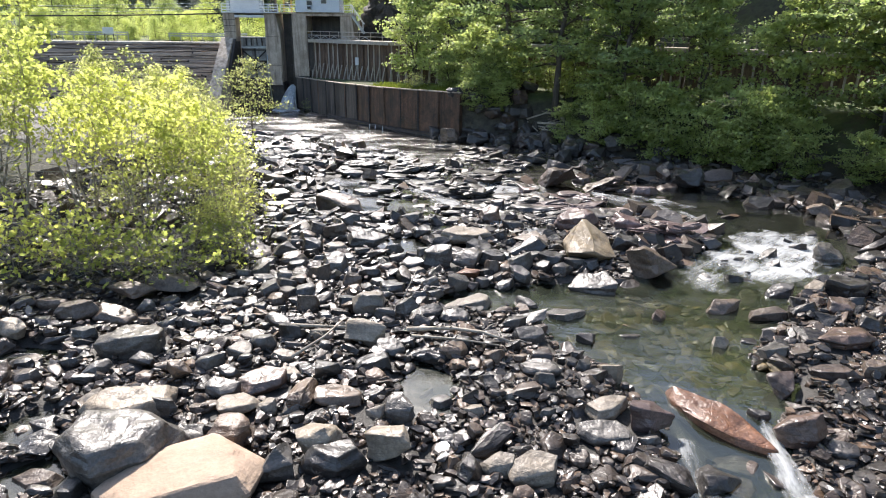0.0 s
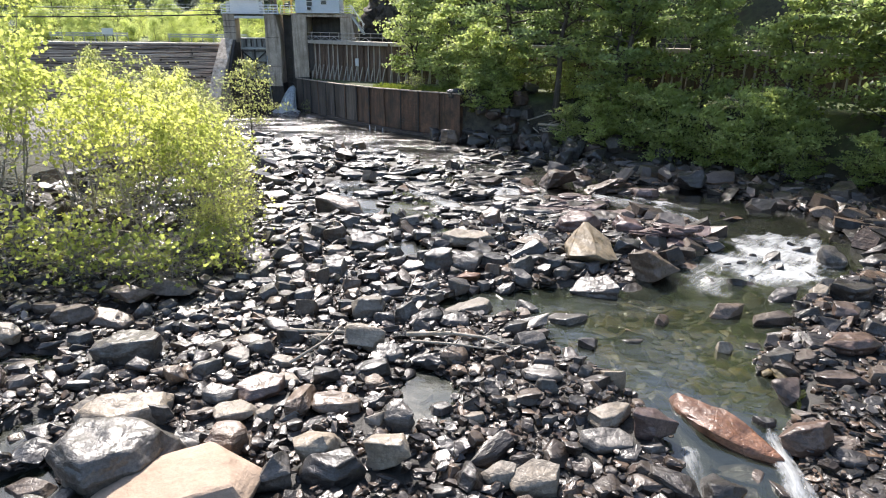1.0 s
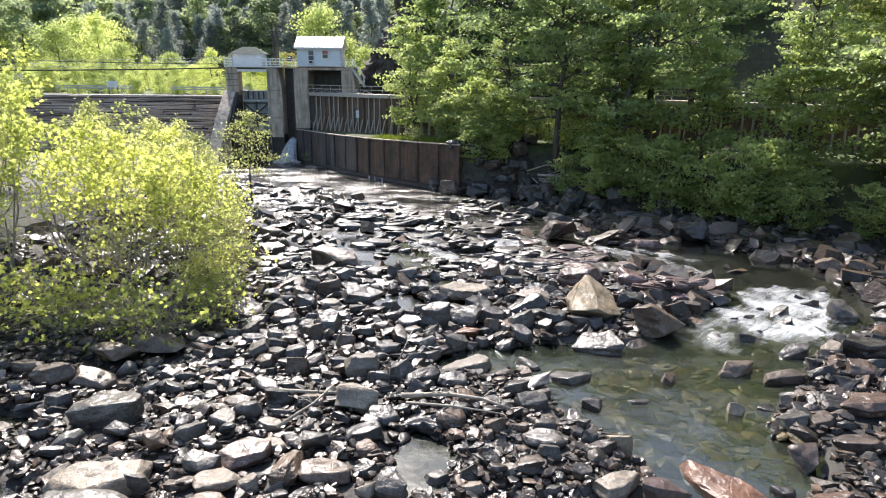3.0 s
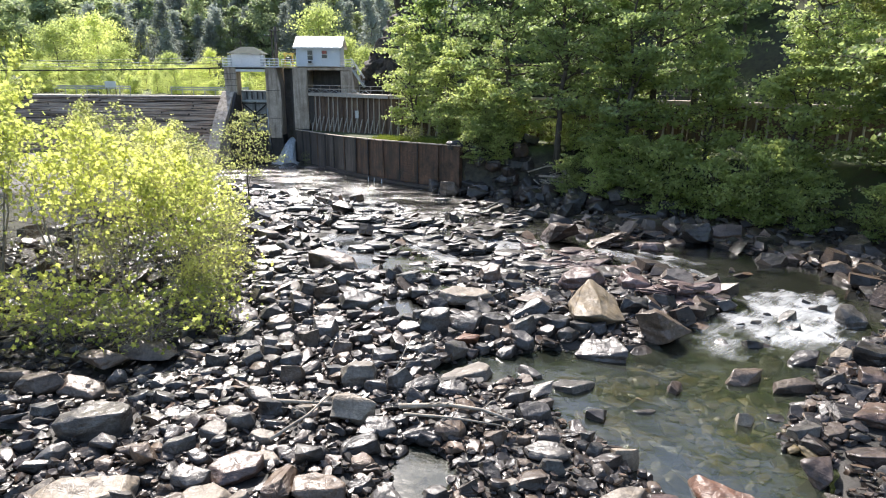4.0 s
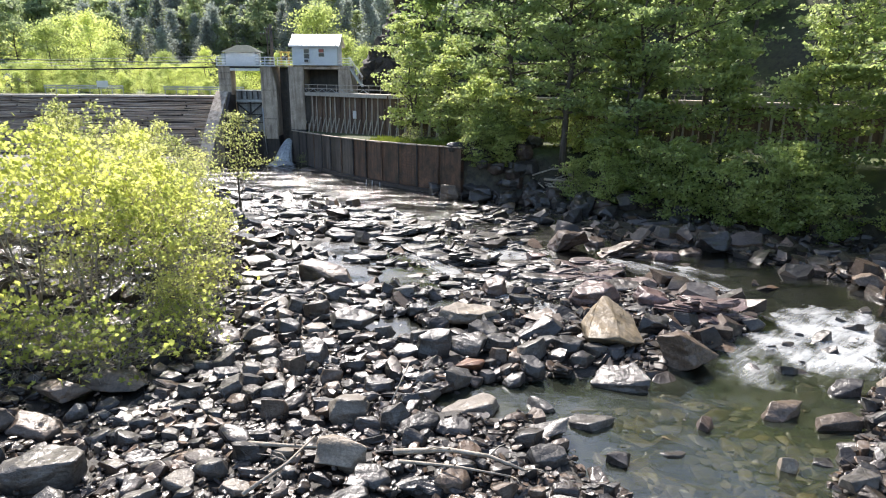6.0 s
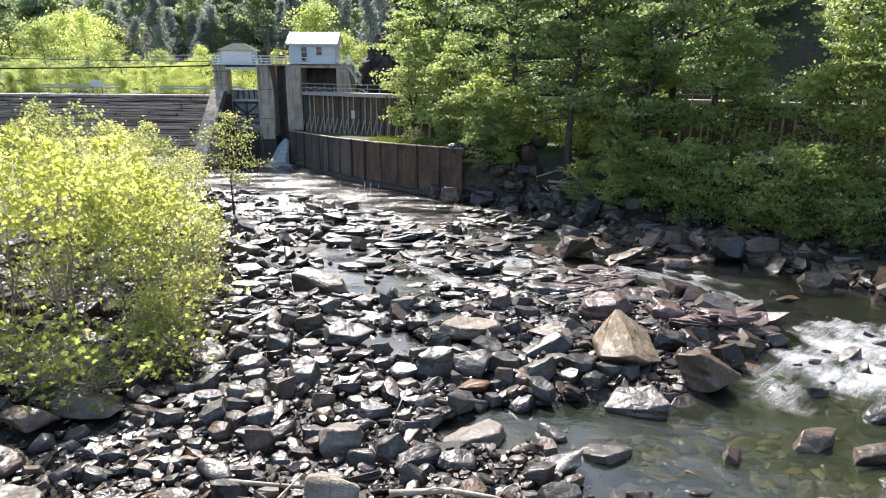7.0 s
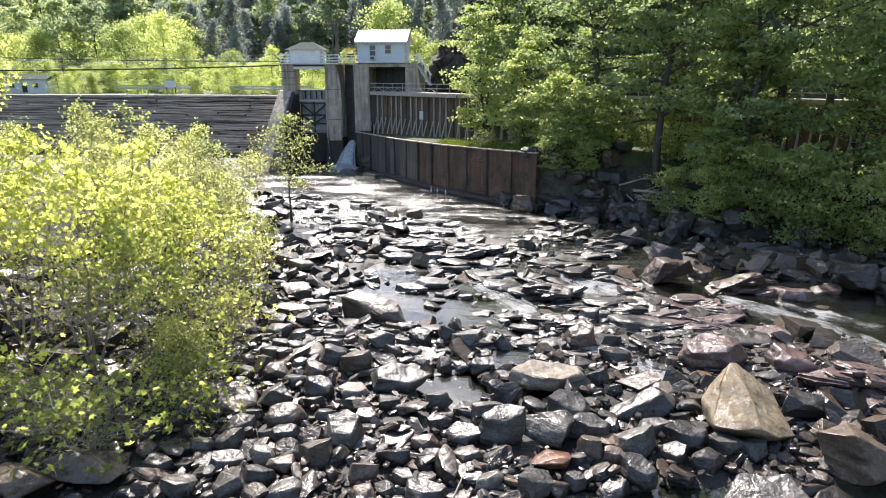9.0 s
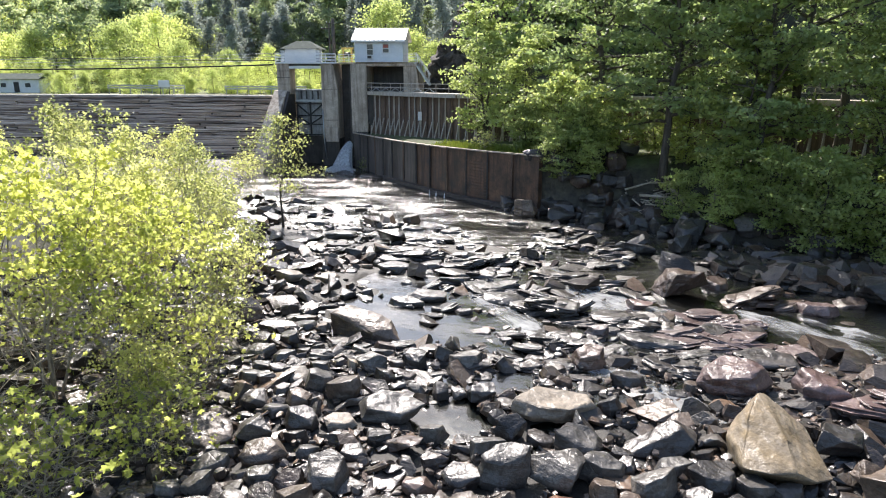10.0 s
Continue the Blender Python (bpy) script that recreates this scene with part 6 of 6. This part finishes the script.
def grow(seed, height, radius, base, limbs, leaf, count, stems=1, lean=0.25, trunk=0.16, shape="broad", tuft=0.45, twig=5, bare=0.0, flat=0.55, wooden=1.0, up=0.8, lobed=False):
    """Wood and leaves of one tree as mesh data."""
    rng = np.random.default_rng(seed)
    wood = ([], [])
    anchors, weights = [], []
    for s in range(stems):
        a0 = 2 * math.pi * (s + rng.random() * 0.6) / stems
        out = lean * height * (0 if stems == 1 else rng.uniform(0.5, 1.1))
        hs = height * (1 if s == 0 else rng.uniform(0.7, 1.0))
        k = 9
        sway = rng.normal(size=(k, 2)) * 0.025 * height * np.linspace(0, 1, k)[:, None]
        core = [Vector((math.cos(a0) * out * (i / (k - 1)) ** 0.8 + sway[i, 0], math.sin(a0) * out * (i / (k - 1)) ** 0.8 + sway[i, 1], hs * i / (k - 1) - (0.4 if i == 0 else 0))) for i in range(k)]
        r0 = trunk * (1 if stems == 1 else 0.75)
        tube_data(core, [r0 * (1 - 0.88 * i / (k - 1)) * (1.35 if i == 0 else 1) for i in range(k)], 7, *wood)
        for b in range(limbs):
            u = (b + rng.random()) / limbs
            z = base + (0.97 - base) * u
            f = z * (k - 1)
            i = min(int(f), k - 2)
            p = core[i].lerp(core[i + 1], f - i)
            if shape == "cone":
                reach = radius * (1.02 - u) ** 0.8
            elif shape == "round":
                reach = radius * math.sqrt(max(0.06, 1 - (2 * u - 0.85) ** 2))
            else:
                reach = radius * max(0.25, math.sin(math.pi * min(1, 0.12 + 0.85 * u ** 0.75)) ** 0.7)
            reach *= rng.uniform(0.65, 1.2) * (0.75 if stems > 1 else 1)
            az = 2.399 * b + s + rng.normal() * 0.35
            rise = rng.uniform(0.05, 0.55) + (0.35 * u if shape != "cone" else -0.1)
            pts, q = [p], p
            way = Vector((math.cos(az), math.sin(az), rise)).normalized()
            m = 5
            for j in range(m):
                way = (way + Vector(rng.normal(size=3) * 0.16) + Vector((0, 0, -0.05))).normalized()
                q = q + way * reach / m
                pts.append(q)
            r1 = max(0.015, r0 * 0.42 * (1 - 0.7 * u))
            tube_data(pts if wooden else pts[::5], [r1 * (1 - 0.8 * j / m) for j in range(m + 1)][:: 1 if wooden else 5], 5 if wooden else 3, *wood)
            for j in range(1, m + 1):
                anchors.append(pts[j])
                weights.append(0.4 + j)
                for _ in range(twig if j > 1 else 1):
                    d = Vector(rng.normal(size=3))
                    d.z *= flat * 0.8
                    e = pts[j] + d.normalized() * reach * rng.uniform(0.14, 0.4)
                    if rng.random() < wooden:
                        tube_data([pts[j], (pts[j] + e) / 2 + Vector((0, 0, 0.04 * reach)), e], [r1 * 0.28, r1 * 0.2, 0.006], 3, *wood)
                    anchors += [e, pts[j].lerp(e, 0.6)]
                    weights += [j + 1.5, j * 0.7]
    w = np.array(weights) * rng.uniform(0.1, 1.5, len(weights)) ** 1.6
    if bare:
        w = w * np.clip((np.array([p.z for p in anchors]) / height - bare) / 0.25, 0.05, 1)
    pick = rng.choice(len(anchors), count, p=w / w.sum())
    spots = np.array([p[:] for p in anchors])[pick] + rng.normal(size=(count, 3)) * np.array((tuft, tuft, tuft * flat))
    spots[:, 2] = np.maximum(spots[:, 2], 0.25)
    return wood, leaves(rng, spots, leaf, 0.35, up, lobed)


def tree(name, label, category, data, bark, leaf, x, y, z, turn=0.0, size=1.0, group=""):
    """A tree of its own at a place."""
    t = thing(name, label, category, x, y, z, turn, group)
    t.scale = (size, size, size)
    part("trunk", data[0], bark, t, smooth=True)
    part("crown", data[1], leaf, t)
    return t


def plant(model, x, y, turn, size, sink=0.15):
    """A copy of a tree at another place."""
    ob = copy_thing(model, pose(x, y, ground_z(x, y) - sink, 0, 0, turn))
    ob.scale = (size, size, size)
    return ob


def plant_many(model, spots, seed, lo=0.85, hi=1.2):
    rng = random.Random(seed)
    for x, y in spots:
        if -107 < x < -92 and 120 < y < 140:      # the open yard before the roadside house
            continue
        plant(model, x, y, rng.uniform(0, 360), rng.uniform(lo, hi))


# young sycamores on the gravel bar
g = "young sycamores on the gravel bar"
syc = grow(1, 9.3, 3.9, 0.14, 17, 0.2, 2000, 5, 0.26, 0.075, "round", 0.22, 6, 0.43, 0.6, 0.45, 0.3, True)
a = tree("sycamore_sapling", "many-stemmed young sycamore with sunlit yellow-green leaves", "tree", syc, PALE_BARK, BRIGHT_LEAF, -16.6, 34.4, ground_z(-16.6, 34.4), 20, 1.0, g)
for x, y, r, s in ((-13.9, 34.6, 130, 0.8), (-20.2, 35.4, 250, 1.06), (-24.4, 36.0, 310, 1.2), (-14.6, 38.6, 190, 0.85), (-28.4, 40.0, 15, 1.3)):
    plant(a, x, y, r, s)
thin = grow(2, 8.2, 2.6, 0.15, 13, 0.15, 2700, 3, 0.15, 0.07, "round", 0.24, 5, 0.15, 0.7, 0.5, 0.3)
b = tree("willow_sapling", "slender young tree with pale sunlit spring leaves", "tree", thin, PALE_BARK, SPRING_LEAF, -16.5, 40.5, ground_z(-16.5, 40.5), 0, 1.0, g)
for x, y, r, s in ((-20.0, 44.5, 60, 1.1), (-15.6, 45.5, 170, 0.85), (-24.0, 47.5, 220, 1.2), (-19.0, 50.5, 300, 0.95), (-22.5, 55.0, 10, 1.0), (-27.5, 52.0, 140, 1.0), (-26.0, 60.0, 80, 0.8), (-31.0, 57.0, 10, 0.9), (-12.6, 33.6, 30, 0.62), (-31.5, 45.0, 260, 1.3), (-33.0, 66.0, 200, 0.75), (-37.0, 72.0, 90, 0.7), (-35.5, 82.0, 310, 0.6), (-41.0, 90.0, 20, 0.6), (-40.0, 60.0, 130, 0.85), (-36.0, 50.0, 75, 0.95)):
    plant(b, x, y, r, s)
lone = grow(3, 8.8, 3.0, 0.34, 18, 0.17, 2100, 1, 0.1, 0.1, "round", 0.36, 5)
tree("alder_sapling", "slim young tree with sparse pale leaves beside the water", "tree", lone, BARK, SPRING_LEAF, -18.9, 64.0, ground_z(-18.9, 64.0), 0, 1.0)
low = grow(4, 2.6, 2.2, 0.1, 11, 0.16, 650, 4, 0.3, 0.05, "round", 0.25, 4, 0.2, 0.5, 0.6, 0.3)
spray = grow(5, 2.9, 3.0, 0.12, 12, 0.24, 270, 4, 0.35, 0.045, "broad", 0.2, 4, 0.06, 0.5, 0.6, 0.4, True)
d = tree("leafy_shoot", "sparse pale twigs with bright yellow-green leaves on gravel", "bush", spray, PALE_BARK, BRIGHT_LEAF, -13.0, 28.9, ground_z(-13.0, 28.9), 0, 1.0, "bushes on the gravel bar")
for x, y, s in ((-15.8, 30.2, 1.0), (-18.6, 30.2, 1.1), (-11.4, 31.6, 0.7), (-14.2, 29.6, 0.8), (-17.4, 29.4, 0.9), (-20.8, 29.2, 1.0), (-22.6, 30.0, 1.2), (-11.6, 33.0, 0.9), (-12.4, 37.2, 0.9)):
    plant(d, x, y, x * 70, s)
c = tree("low_bush", "low twiggy bush with sunlit green leaves on gravel", "bush", low, PALE_BARK, SPRING_LEAF, -12.3, 34.3, ground_z(-12.3, 34.3), 0, 1.0, "bushes on the gravel bar")
for x, y, s in ( (-12.9, 39.6, 0.9), (-14.2, 43.0, 1.0), (-15.5, 48.5, 0.9), (-17.6, 54.0, 0.9), (-21.6, 59.2, 0.8), (-19.5, 38.0, 1.3), (-25.5, 66.0, 1.2), (-29.5, 72.0, 1.3), (-31.5, 78.0, 1.3), (-32.0, 86.0, 1.3), (-28.5, 64.0, 1.2), (-34.0, 93.0, 1.3)):
    plant(c, x, y, x * 40, s)

# woods on the far bank
g = "trees on the wooded bank"
big = grow(11, 22.0, 6.2, 0.24, 38, 0.3, 11500, 1, 0.1, 0.38, "broad", 0.3, 7, 0, 0.3, 0.3)
p = tree("bank_tree", "tall leafy tree with dark trunk on the wooded bank", "tree", big, BARK, MID_LEAF, 7.2, 77.0, ground_z(7.2, 77.0) - 0.2, 0, 1.0, g)
plant_many(p, ((15.0, 76.0), (21.0, 69.0), (32.0, 60.0), (40.5, 50.0), (27.5, 75.0), (17.5, 65.5), (12.0, 71.0), (35.5, 49.0)), 31)
leafy = grow(12, 13.0, 4.8, 0.12, 28, 0.28, 8000, 2, 0.08, 0.2, "broad", 0.28, 7, 0, 0.3, 0.3)
q = tree("bank_tree", "leafy green tree with low branches on the wooded bank", "tree", leafy, BARK, GREEN_LEAF, 0.4, 82.5, ground_z(0.4, 82.5) - 0.2, 0, 0.95, g)
plant_many(q, ((6.0, 81.0), (-4.0, 89.0), (17.5, 67.0), (24.0, 62.0), (29.0, 56.0), (34.0, 50.6), (37.5, 43.5), (40.0, 35.0)), 32)
dark = grow(13, 8.0, 4.2, 0.05, 22, 0.27, 5400, 3, 0.2, 0.12, "round", 0.27, 7, 0, 0.3, 0.25)
r = tree("bank_shrub", "dense deep green shrub overhanging the rocky shore", "shrub", dark, BARK, SHRUB_LEAF, 16.2, 65.0, ground_z(16.2, 65.0), 0, 0.8, "shrubs on the wooded bank")
plant_many(r, ((18.0, 62.6), (15.2, 64.2), (25.2, 53.8), (12.6, 66.6), (5.0, 73.6), (20.4, 60.0), (23.2, 56.6), (25.8, 53.0), (28.2, 50.4), (31.4, 47.8), (33.8, 45.0), (35.2, 40.0), (36.8, 34.0), (38.0, 28.0), (3.4, 76.6), (0.8, 79.0), (6.2, 74.5), (9.2, 79.5), (12.5, 76.0), (14.0, 72.0), (5.4, 74.6)), 33, 0.5, 0.95)
tree("bank_tree", "tall tree with sunlit yellow-green leaves above the bank", "tree", big, BARK, SPRING_LEAF, 38.5, 57.5, ground_z(38.5, 57.5), 140, 0.95, g)
hill = grow(14, 17.0, 5.6, 0.12, 26, 0.54, 2600, 1, 0.1, 0.26, "broad", 0.6, 5, 0, 0.35, 0.0)
h = tree("hill_tree", "leafy tree on the steep shaded hillside", "tree", hill, BARK, DEEP_LEAF, 12.0, 97.0, ground_z(12.0, 97.0) - 0.3, 0, 1.0, "trees on the hillside")
rng = random.Random(40)
spots = []
for i in range(60):
    s = rng.uniform(0, 1)
    hx, hy, wx, wy = along([(0, 130), (-8, 110), (-3, 100), (8, 95), (24, 88.5), (38, 77), (50, 64), (64, 48), (76, 20)], s * 150)
    d = rng.uniform(1, 42) ** 1.0
    spots.append((hx - wy * d, hy + wx * d))
plant_many(h, spots, 41, 0.6, 0.95)

# distant woods beyond the dam
round_far = grow(15, 11.0, 4.4, 0.02, 30, 0.29, 5200, 1, 0.1, 0.14, "round", 0.75, 4, 0, 0.7, 0.0, 0.4)
f1 = tree("far_tree", "sunlit yellow-green tree beyond the dam", "tree", round_far, BARK, FAR_SPRING, -70.0, 146.0, ground_z(-70, 146) - 0.2, 0, 0.9, "trees beyond the dam")
rng = random.Random(50)
plant_many(f1, [(rng.uniform(-130, -12), rng.uniform(124, 142)) for _ in range(30)], 54, 0.25, 0.5)
plant_many(f1, [(rng.uniform(-130, -58), rng.uniform(140, 172)) for _ in range(26)], 58, 0.35, 0.6)
plant_many(f1, [(rng.uniform(-58, -14), rng.uniform(138, 160)) for _ in range(14)], 59, 0.25, 0.42)
plant_many(f1, [(-56, 138), (-44, 142), (-39, 135), (-82, 140), (-97, 136), (-23, 140)], 55, 0.5, 0.72)
plant_many(f1, [(rng.uniform(-150, -86), rng.uniform(150, 205)) for _ in range(26)] + [(rng.uniform(-200, -95), rng.uniform(150, 250)) for _ in range(26)], 51, 0.9, 1.6)
for x in range(-128, -10, 7):
    px, py = x + rng.uniform(-2, 2), rng.uniform(126, 133)
    if -107 < px < -92:
        continue
    plant(f1, px, py, rng.uniform(0, 360), rng.uniform(0.3, 0.42), 0.9)
plant(f1, -31, 168, 40, 1.75)
plant(f1, -25, 172, 140, 1.2)
plant(f1, -19, 160, 240, 0.9)
poplar = grow(18, 14.0, 4.2, 0.05, 30, 0.31, 4200, 1, 0.1, 0.18, "broad", 0.5, 4, 0, 0.8, 0.0, 0.4)
f4 = tree("far_tree", "narrow sunlit green tree beyond the dam", "tree", poplar, BARK, FAR_SPRING, -78.0, 152.0, ground_z(-78, 152) - 0.2, 0, 1.2, "trees beyond the dam")
plant_many(f4, [(-70, 138), (-62, 150), (-90, 150), (-104, 150), (-52, 134), (-46, 133), (-33, 138), (-110, 142), (-99, 158), (-84, 162), (-120, 160), (-71, 160)], 56, 0.42, 0.62)
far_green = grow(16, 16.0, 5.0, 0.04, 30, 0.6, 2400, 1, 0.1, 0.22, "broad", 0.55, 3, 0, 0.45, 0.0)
f2 = tree("distant_tree", "mid-green tree on the distant hillside, paled with painted haze", "tree", far_green, BARK, HAZY_LEAF, -40.0, 198.0, ground_z(-40, 198) - 0.3, 0, 1.0, "trees on the distant hill")
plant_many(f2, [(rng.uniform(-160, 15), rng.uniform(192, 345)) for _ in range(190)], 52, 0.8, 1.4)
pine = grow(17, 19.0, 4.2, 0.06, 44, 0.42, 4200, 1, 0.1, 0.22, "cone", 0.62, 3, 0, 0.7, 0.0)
f3 = tree("far_pine", "pine on the distant hillside, its colour paled with painted haze", "tree", pine, BARK, HAZY_NEEDLE, -30.0, 196.0, ground_z(-30, 196) - 0.3, 0, 1.0, "trees on the distant hill")
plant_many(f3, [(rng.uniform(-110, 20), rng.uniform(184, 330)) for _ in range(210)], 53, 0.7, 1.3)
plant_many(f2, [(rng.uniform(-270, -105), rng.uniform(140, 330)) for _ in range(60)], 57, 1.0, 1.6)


# ---- small things beyond and beside the dam ----
def guard_rail(x0, x1, y, z):
    t = thing("guard_rail", "pale steel guard rail along the road beyond the dam", "guard rail", x0, y, z)
    n = int((x1 - x0) / 2.0)
    for i in range(n + 1):
        part("post", box((i * 2.0 - 0.06, 0.05, -0.9), (i * 2.0 + 0.06, 0.2, 0.75), 0.0), STEEL, t)
    for h in (0.2, 0.6):
        part("rail", box((-0.2, -0.03, h - 0.12), (n * 2.0 + 0.2, 0.04, h + 0.12), 0.02), STEEL, t)
    return t


guard_rail(-72, -58, 124, 9.5)
guard_rail(-50, -36, 123, 9.4)


def notice_board(x, y, z):
    t = thing("notice_board", "pale notice board on two posts beyond the dam", "sign", x, y, z)
    part("board", box((-1.0, -0.05, 1.0), (1.0, 0.05, 2.1), 0.02), WHITE, t)
    for k in (-0.8, 0.8):
        part("post", box((k - 0.06, 0.055, -0.6), (k + 0.06, 0.17, 2.1), 0.01), BARK, t)
    return t


notice_board(-60.5, 122, 8.9)


def roadside_house(x, y, z, w, wall, label):
    """Low far-off building with a shallow roof, a door and windows."""
    t = thing("roadside_house", label, "house", x, y, z, 12)
    part("wall", box((-w, -2.5, -0.6), (w, 2.5, 2.6), 0.02), wall, t)
    part("roof", prism([(-3.0, 2.6), (3.0, 2.6), (0, 3.7)], "x", -w - 0.4, w + 0.4, 0.02), GREEN_ROOF, t, "grey shingle roof")
    part("door", box((-0.6, -2.56, 0), (0.4, -2.504, 2.0), 0.01), IRON, t)
    for k in (-0.6, 0.5):
        win = part("window", box((w * k - 0.6, -2.56, 0.9), (w * k + 0.6, -2.504, 1.9), 0.01), WHITE, t)
        part("pane", box((w * k - 0.5, -2.58, 1.0), (w * k + 0.5, -2.562, 1.8), 0.0), GLASS, win)
    return t


roadside_house(-101, 140, ground_z(-101, 140), 4.2, WHITE, "low white roadside house beyond the dam")
roadside_house(-88, 143, ground_z(-88, 143), 2.4, PLANK, "small brown shed beyond the dam")
for x, y, h in ((-45, 150, 11), (-108, 138, 9)):
    utility_pole(x, y, ground_z(x, y), h, 2, "tall wooden utility pole with two cross arms")


def wall_weeds():
    """Grass along the top of the retaining wall."""
    rng = np.random.default_rng(9)
    total = 41.0
    spots = []
    for i in range(2600):
        s = rng.uniform(0.58, 0.97) * total
        x, y, wx, wy = along(WALL_FOOT, s)
        d = rng.uniform(0.4, 2.6) ** 1.2
        spots.append((x - wy * d, y + wx * d))
    p = np.array(spots)
    z = land(p[:, 0], p[:, 1])
    h, a = rng.uniform(0.2, 0.75, len(p)), rng.uniform(0, 6.28, len(p))
    b = np.stack([p[:, 0], p[:, 1], z - 0.05], 1)
    side = np.stack([np.cos(a), np.sin(a), 0 * a], 1) * 0.07
    tip = b + np.stack([rng.normal(size=len(p)) * 0.2, rng.normal(size=len(p)) * 0.2, h], 1)
    verts = np.stack([b - side, b + side, tip], 1).reshape(-1, 3)
    faces = np.arange(len(verts)).reshape(-1, 3)
    return tagged(part("wall_grass", (verts.tolist(), faces.tolist()), GRASS), "bright grass growing along the top of the wall", "grass", kind="stuff")


wall_weeds()
plant(r, 3.6, 72.8, 40, 0.55)
plant(r, 6.2, 72.6, 160, 0.55)
plant(c, -20.6, 101.8, 30, 0.9)
plant(c, -3.5, 80.5, 90, 0.8)


def trickle(x, y, z, h):
    """A thin fall over the ledge at the wall's foot."""
    verts, faces = [], []
    for i in range(6):
        u = i / 5
        for k in range(4):
            verts.append((x + (k / 3 - 0.5) * (0.07 + 0.1 * u), y - 0.35 * u ** 2, z - h * u ** 1.3))
    for i in range(5):
        for k in range(3):
            a = i * 4 + k
            faces.append((a, a + 1, a + 5, a + 4))
    return tagged(part("trickle", (verts, faces), FOAM_FALL, smooth=True), "thin white trickle over a dark ledge", "waterfall", "trickles at the wall")


for x, y in ((-9.4, 82.0), (-8.6, 81.2), (-7.6, 80.2)):
    trickle(x, y, 0.12, 0.6)


def brush_tangle(x, y, turn, seed, size=1.0):
    """Arching bare twigs caught at the foot of the saplings."""
    rng = random.Random(seed)
    data = ([], [])
    for _ in range(15):
        p = Vector((rng.gauss(0, 0.5), rng.gauss(0, 0.35), rng.uniform(0.0, 0.3)))
        way = Vector((rng.uniform(-1, 1), rng.uniform(-1, 0.5), rng.uniform(0.4, 1.1))).normalized()
        pts, ln = [p], rng.uniform(1.2, 3.2)
        for k in range(6):
            way = (way + Vector((rng.gauss(0, 0.22), rng.gauss(0, 0.22), -0.22))).normalized()
            pts.append(pts[-1] + way * ln / 6)
            if rng.random() < 0.6:
                q = pts[-1] + (way + Vector((rng.gauss(0, 0.8), rng.gauss(0, 0.8), rng.gauss(0, 0.5)))).normalized() * ln * 0.22
                tube_data([pts[-1], (pts[-1] + q) / 2 + Vector((0, 0, 0.03)), q], [0.011, 0.008, 0.004], 3, *data)
        r = rng.uniform(0.014, 0.035)
        tube_data(pts, [r * (1 - 0.12 * k) for k in range(7)], 4, *data)
    ob = part("dead_brush", data, PALE_BARK, smooth=True)
    ob.matrix_basis = pose(x, y, ground_z(x, y) + 0.1, 0, 0, turn)
    ob.scale = (size, size, size)
    return tagged(ob, "tangle of bare pale twigs arching over stones", "brushwood", "brushwood below the saplings")


for i, (x, y, k) in enumerate(((-15.2, 30.6, 1.0), (-13.6, 31.6, 1.0), (-17.4, 30.4, 1.2), (-12.8, 32.6, 0.8), (-19.6, 30.6, 1.2), (-16.4, 32.6, 1.1), (-13.0, 36.0, 0.9))):
    brush_tangle(x, y, i * 67, 300 + i, k)


def driftwood_pile():
    """Bleached sticks jammed between the rocks of the bank."""
    rng = random.Random(88)
    data = ([], [])
    for _ in range(46):
        x, y = rng.uniform(8.2, 12.8), rng.uniform(67.6, 70.6)
        p = Vector((x, y, ground_z(x, y) + rng.uniform(0.3, 1.3)))
        way = Vector((rng.gauss(0, 1), rng.gauss(0, 0.5), rng.gauss(0, 0.4))).normalized()
        ln, r = rng.uniform(0.8, 2.6), rng.uniform(0.03, 0.1)
        bend = Vector((rng.gauss(0, 0.12), rng.gauss(0, 0.12), rng.gauss(0, 0.12)))
        tube_data([p - way * ln / 2, p + bend, p + way * ln / 2], [r, r * 0.9, r * 0.5], 5, *data)
    return tagged(part("driftwood_pile", data, DRIFT, smooth=True), "jam of bleached driftwood sticks on the rocky bank", "driftwood")


driftwood_pile()
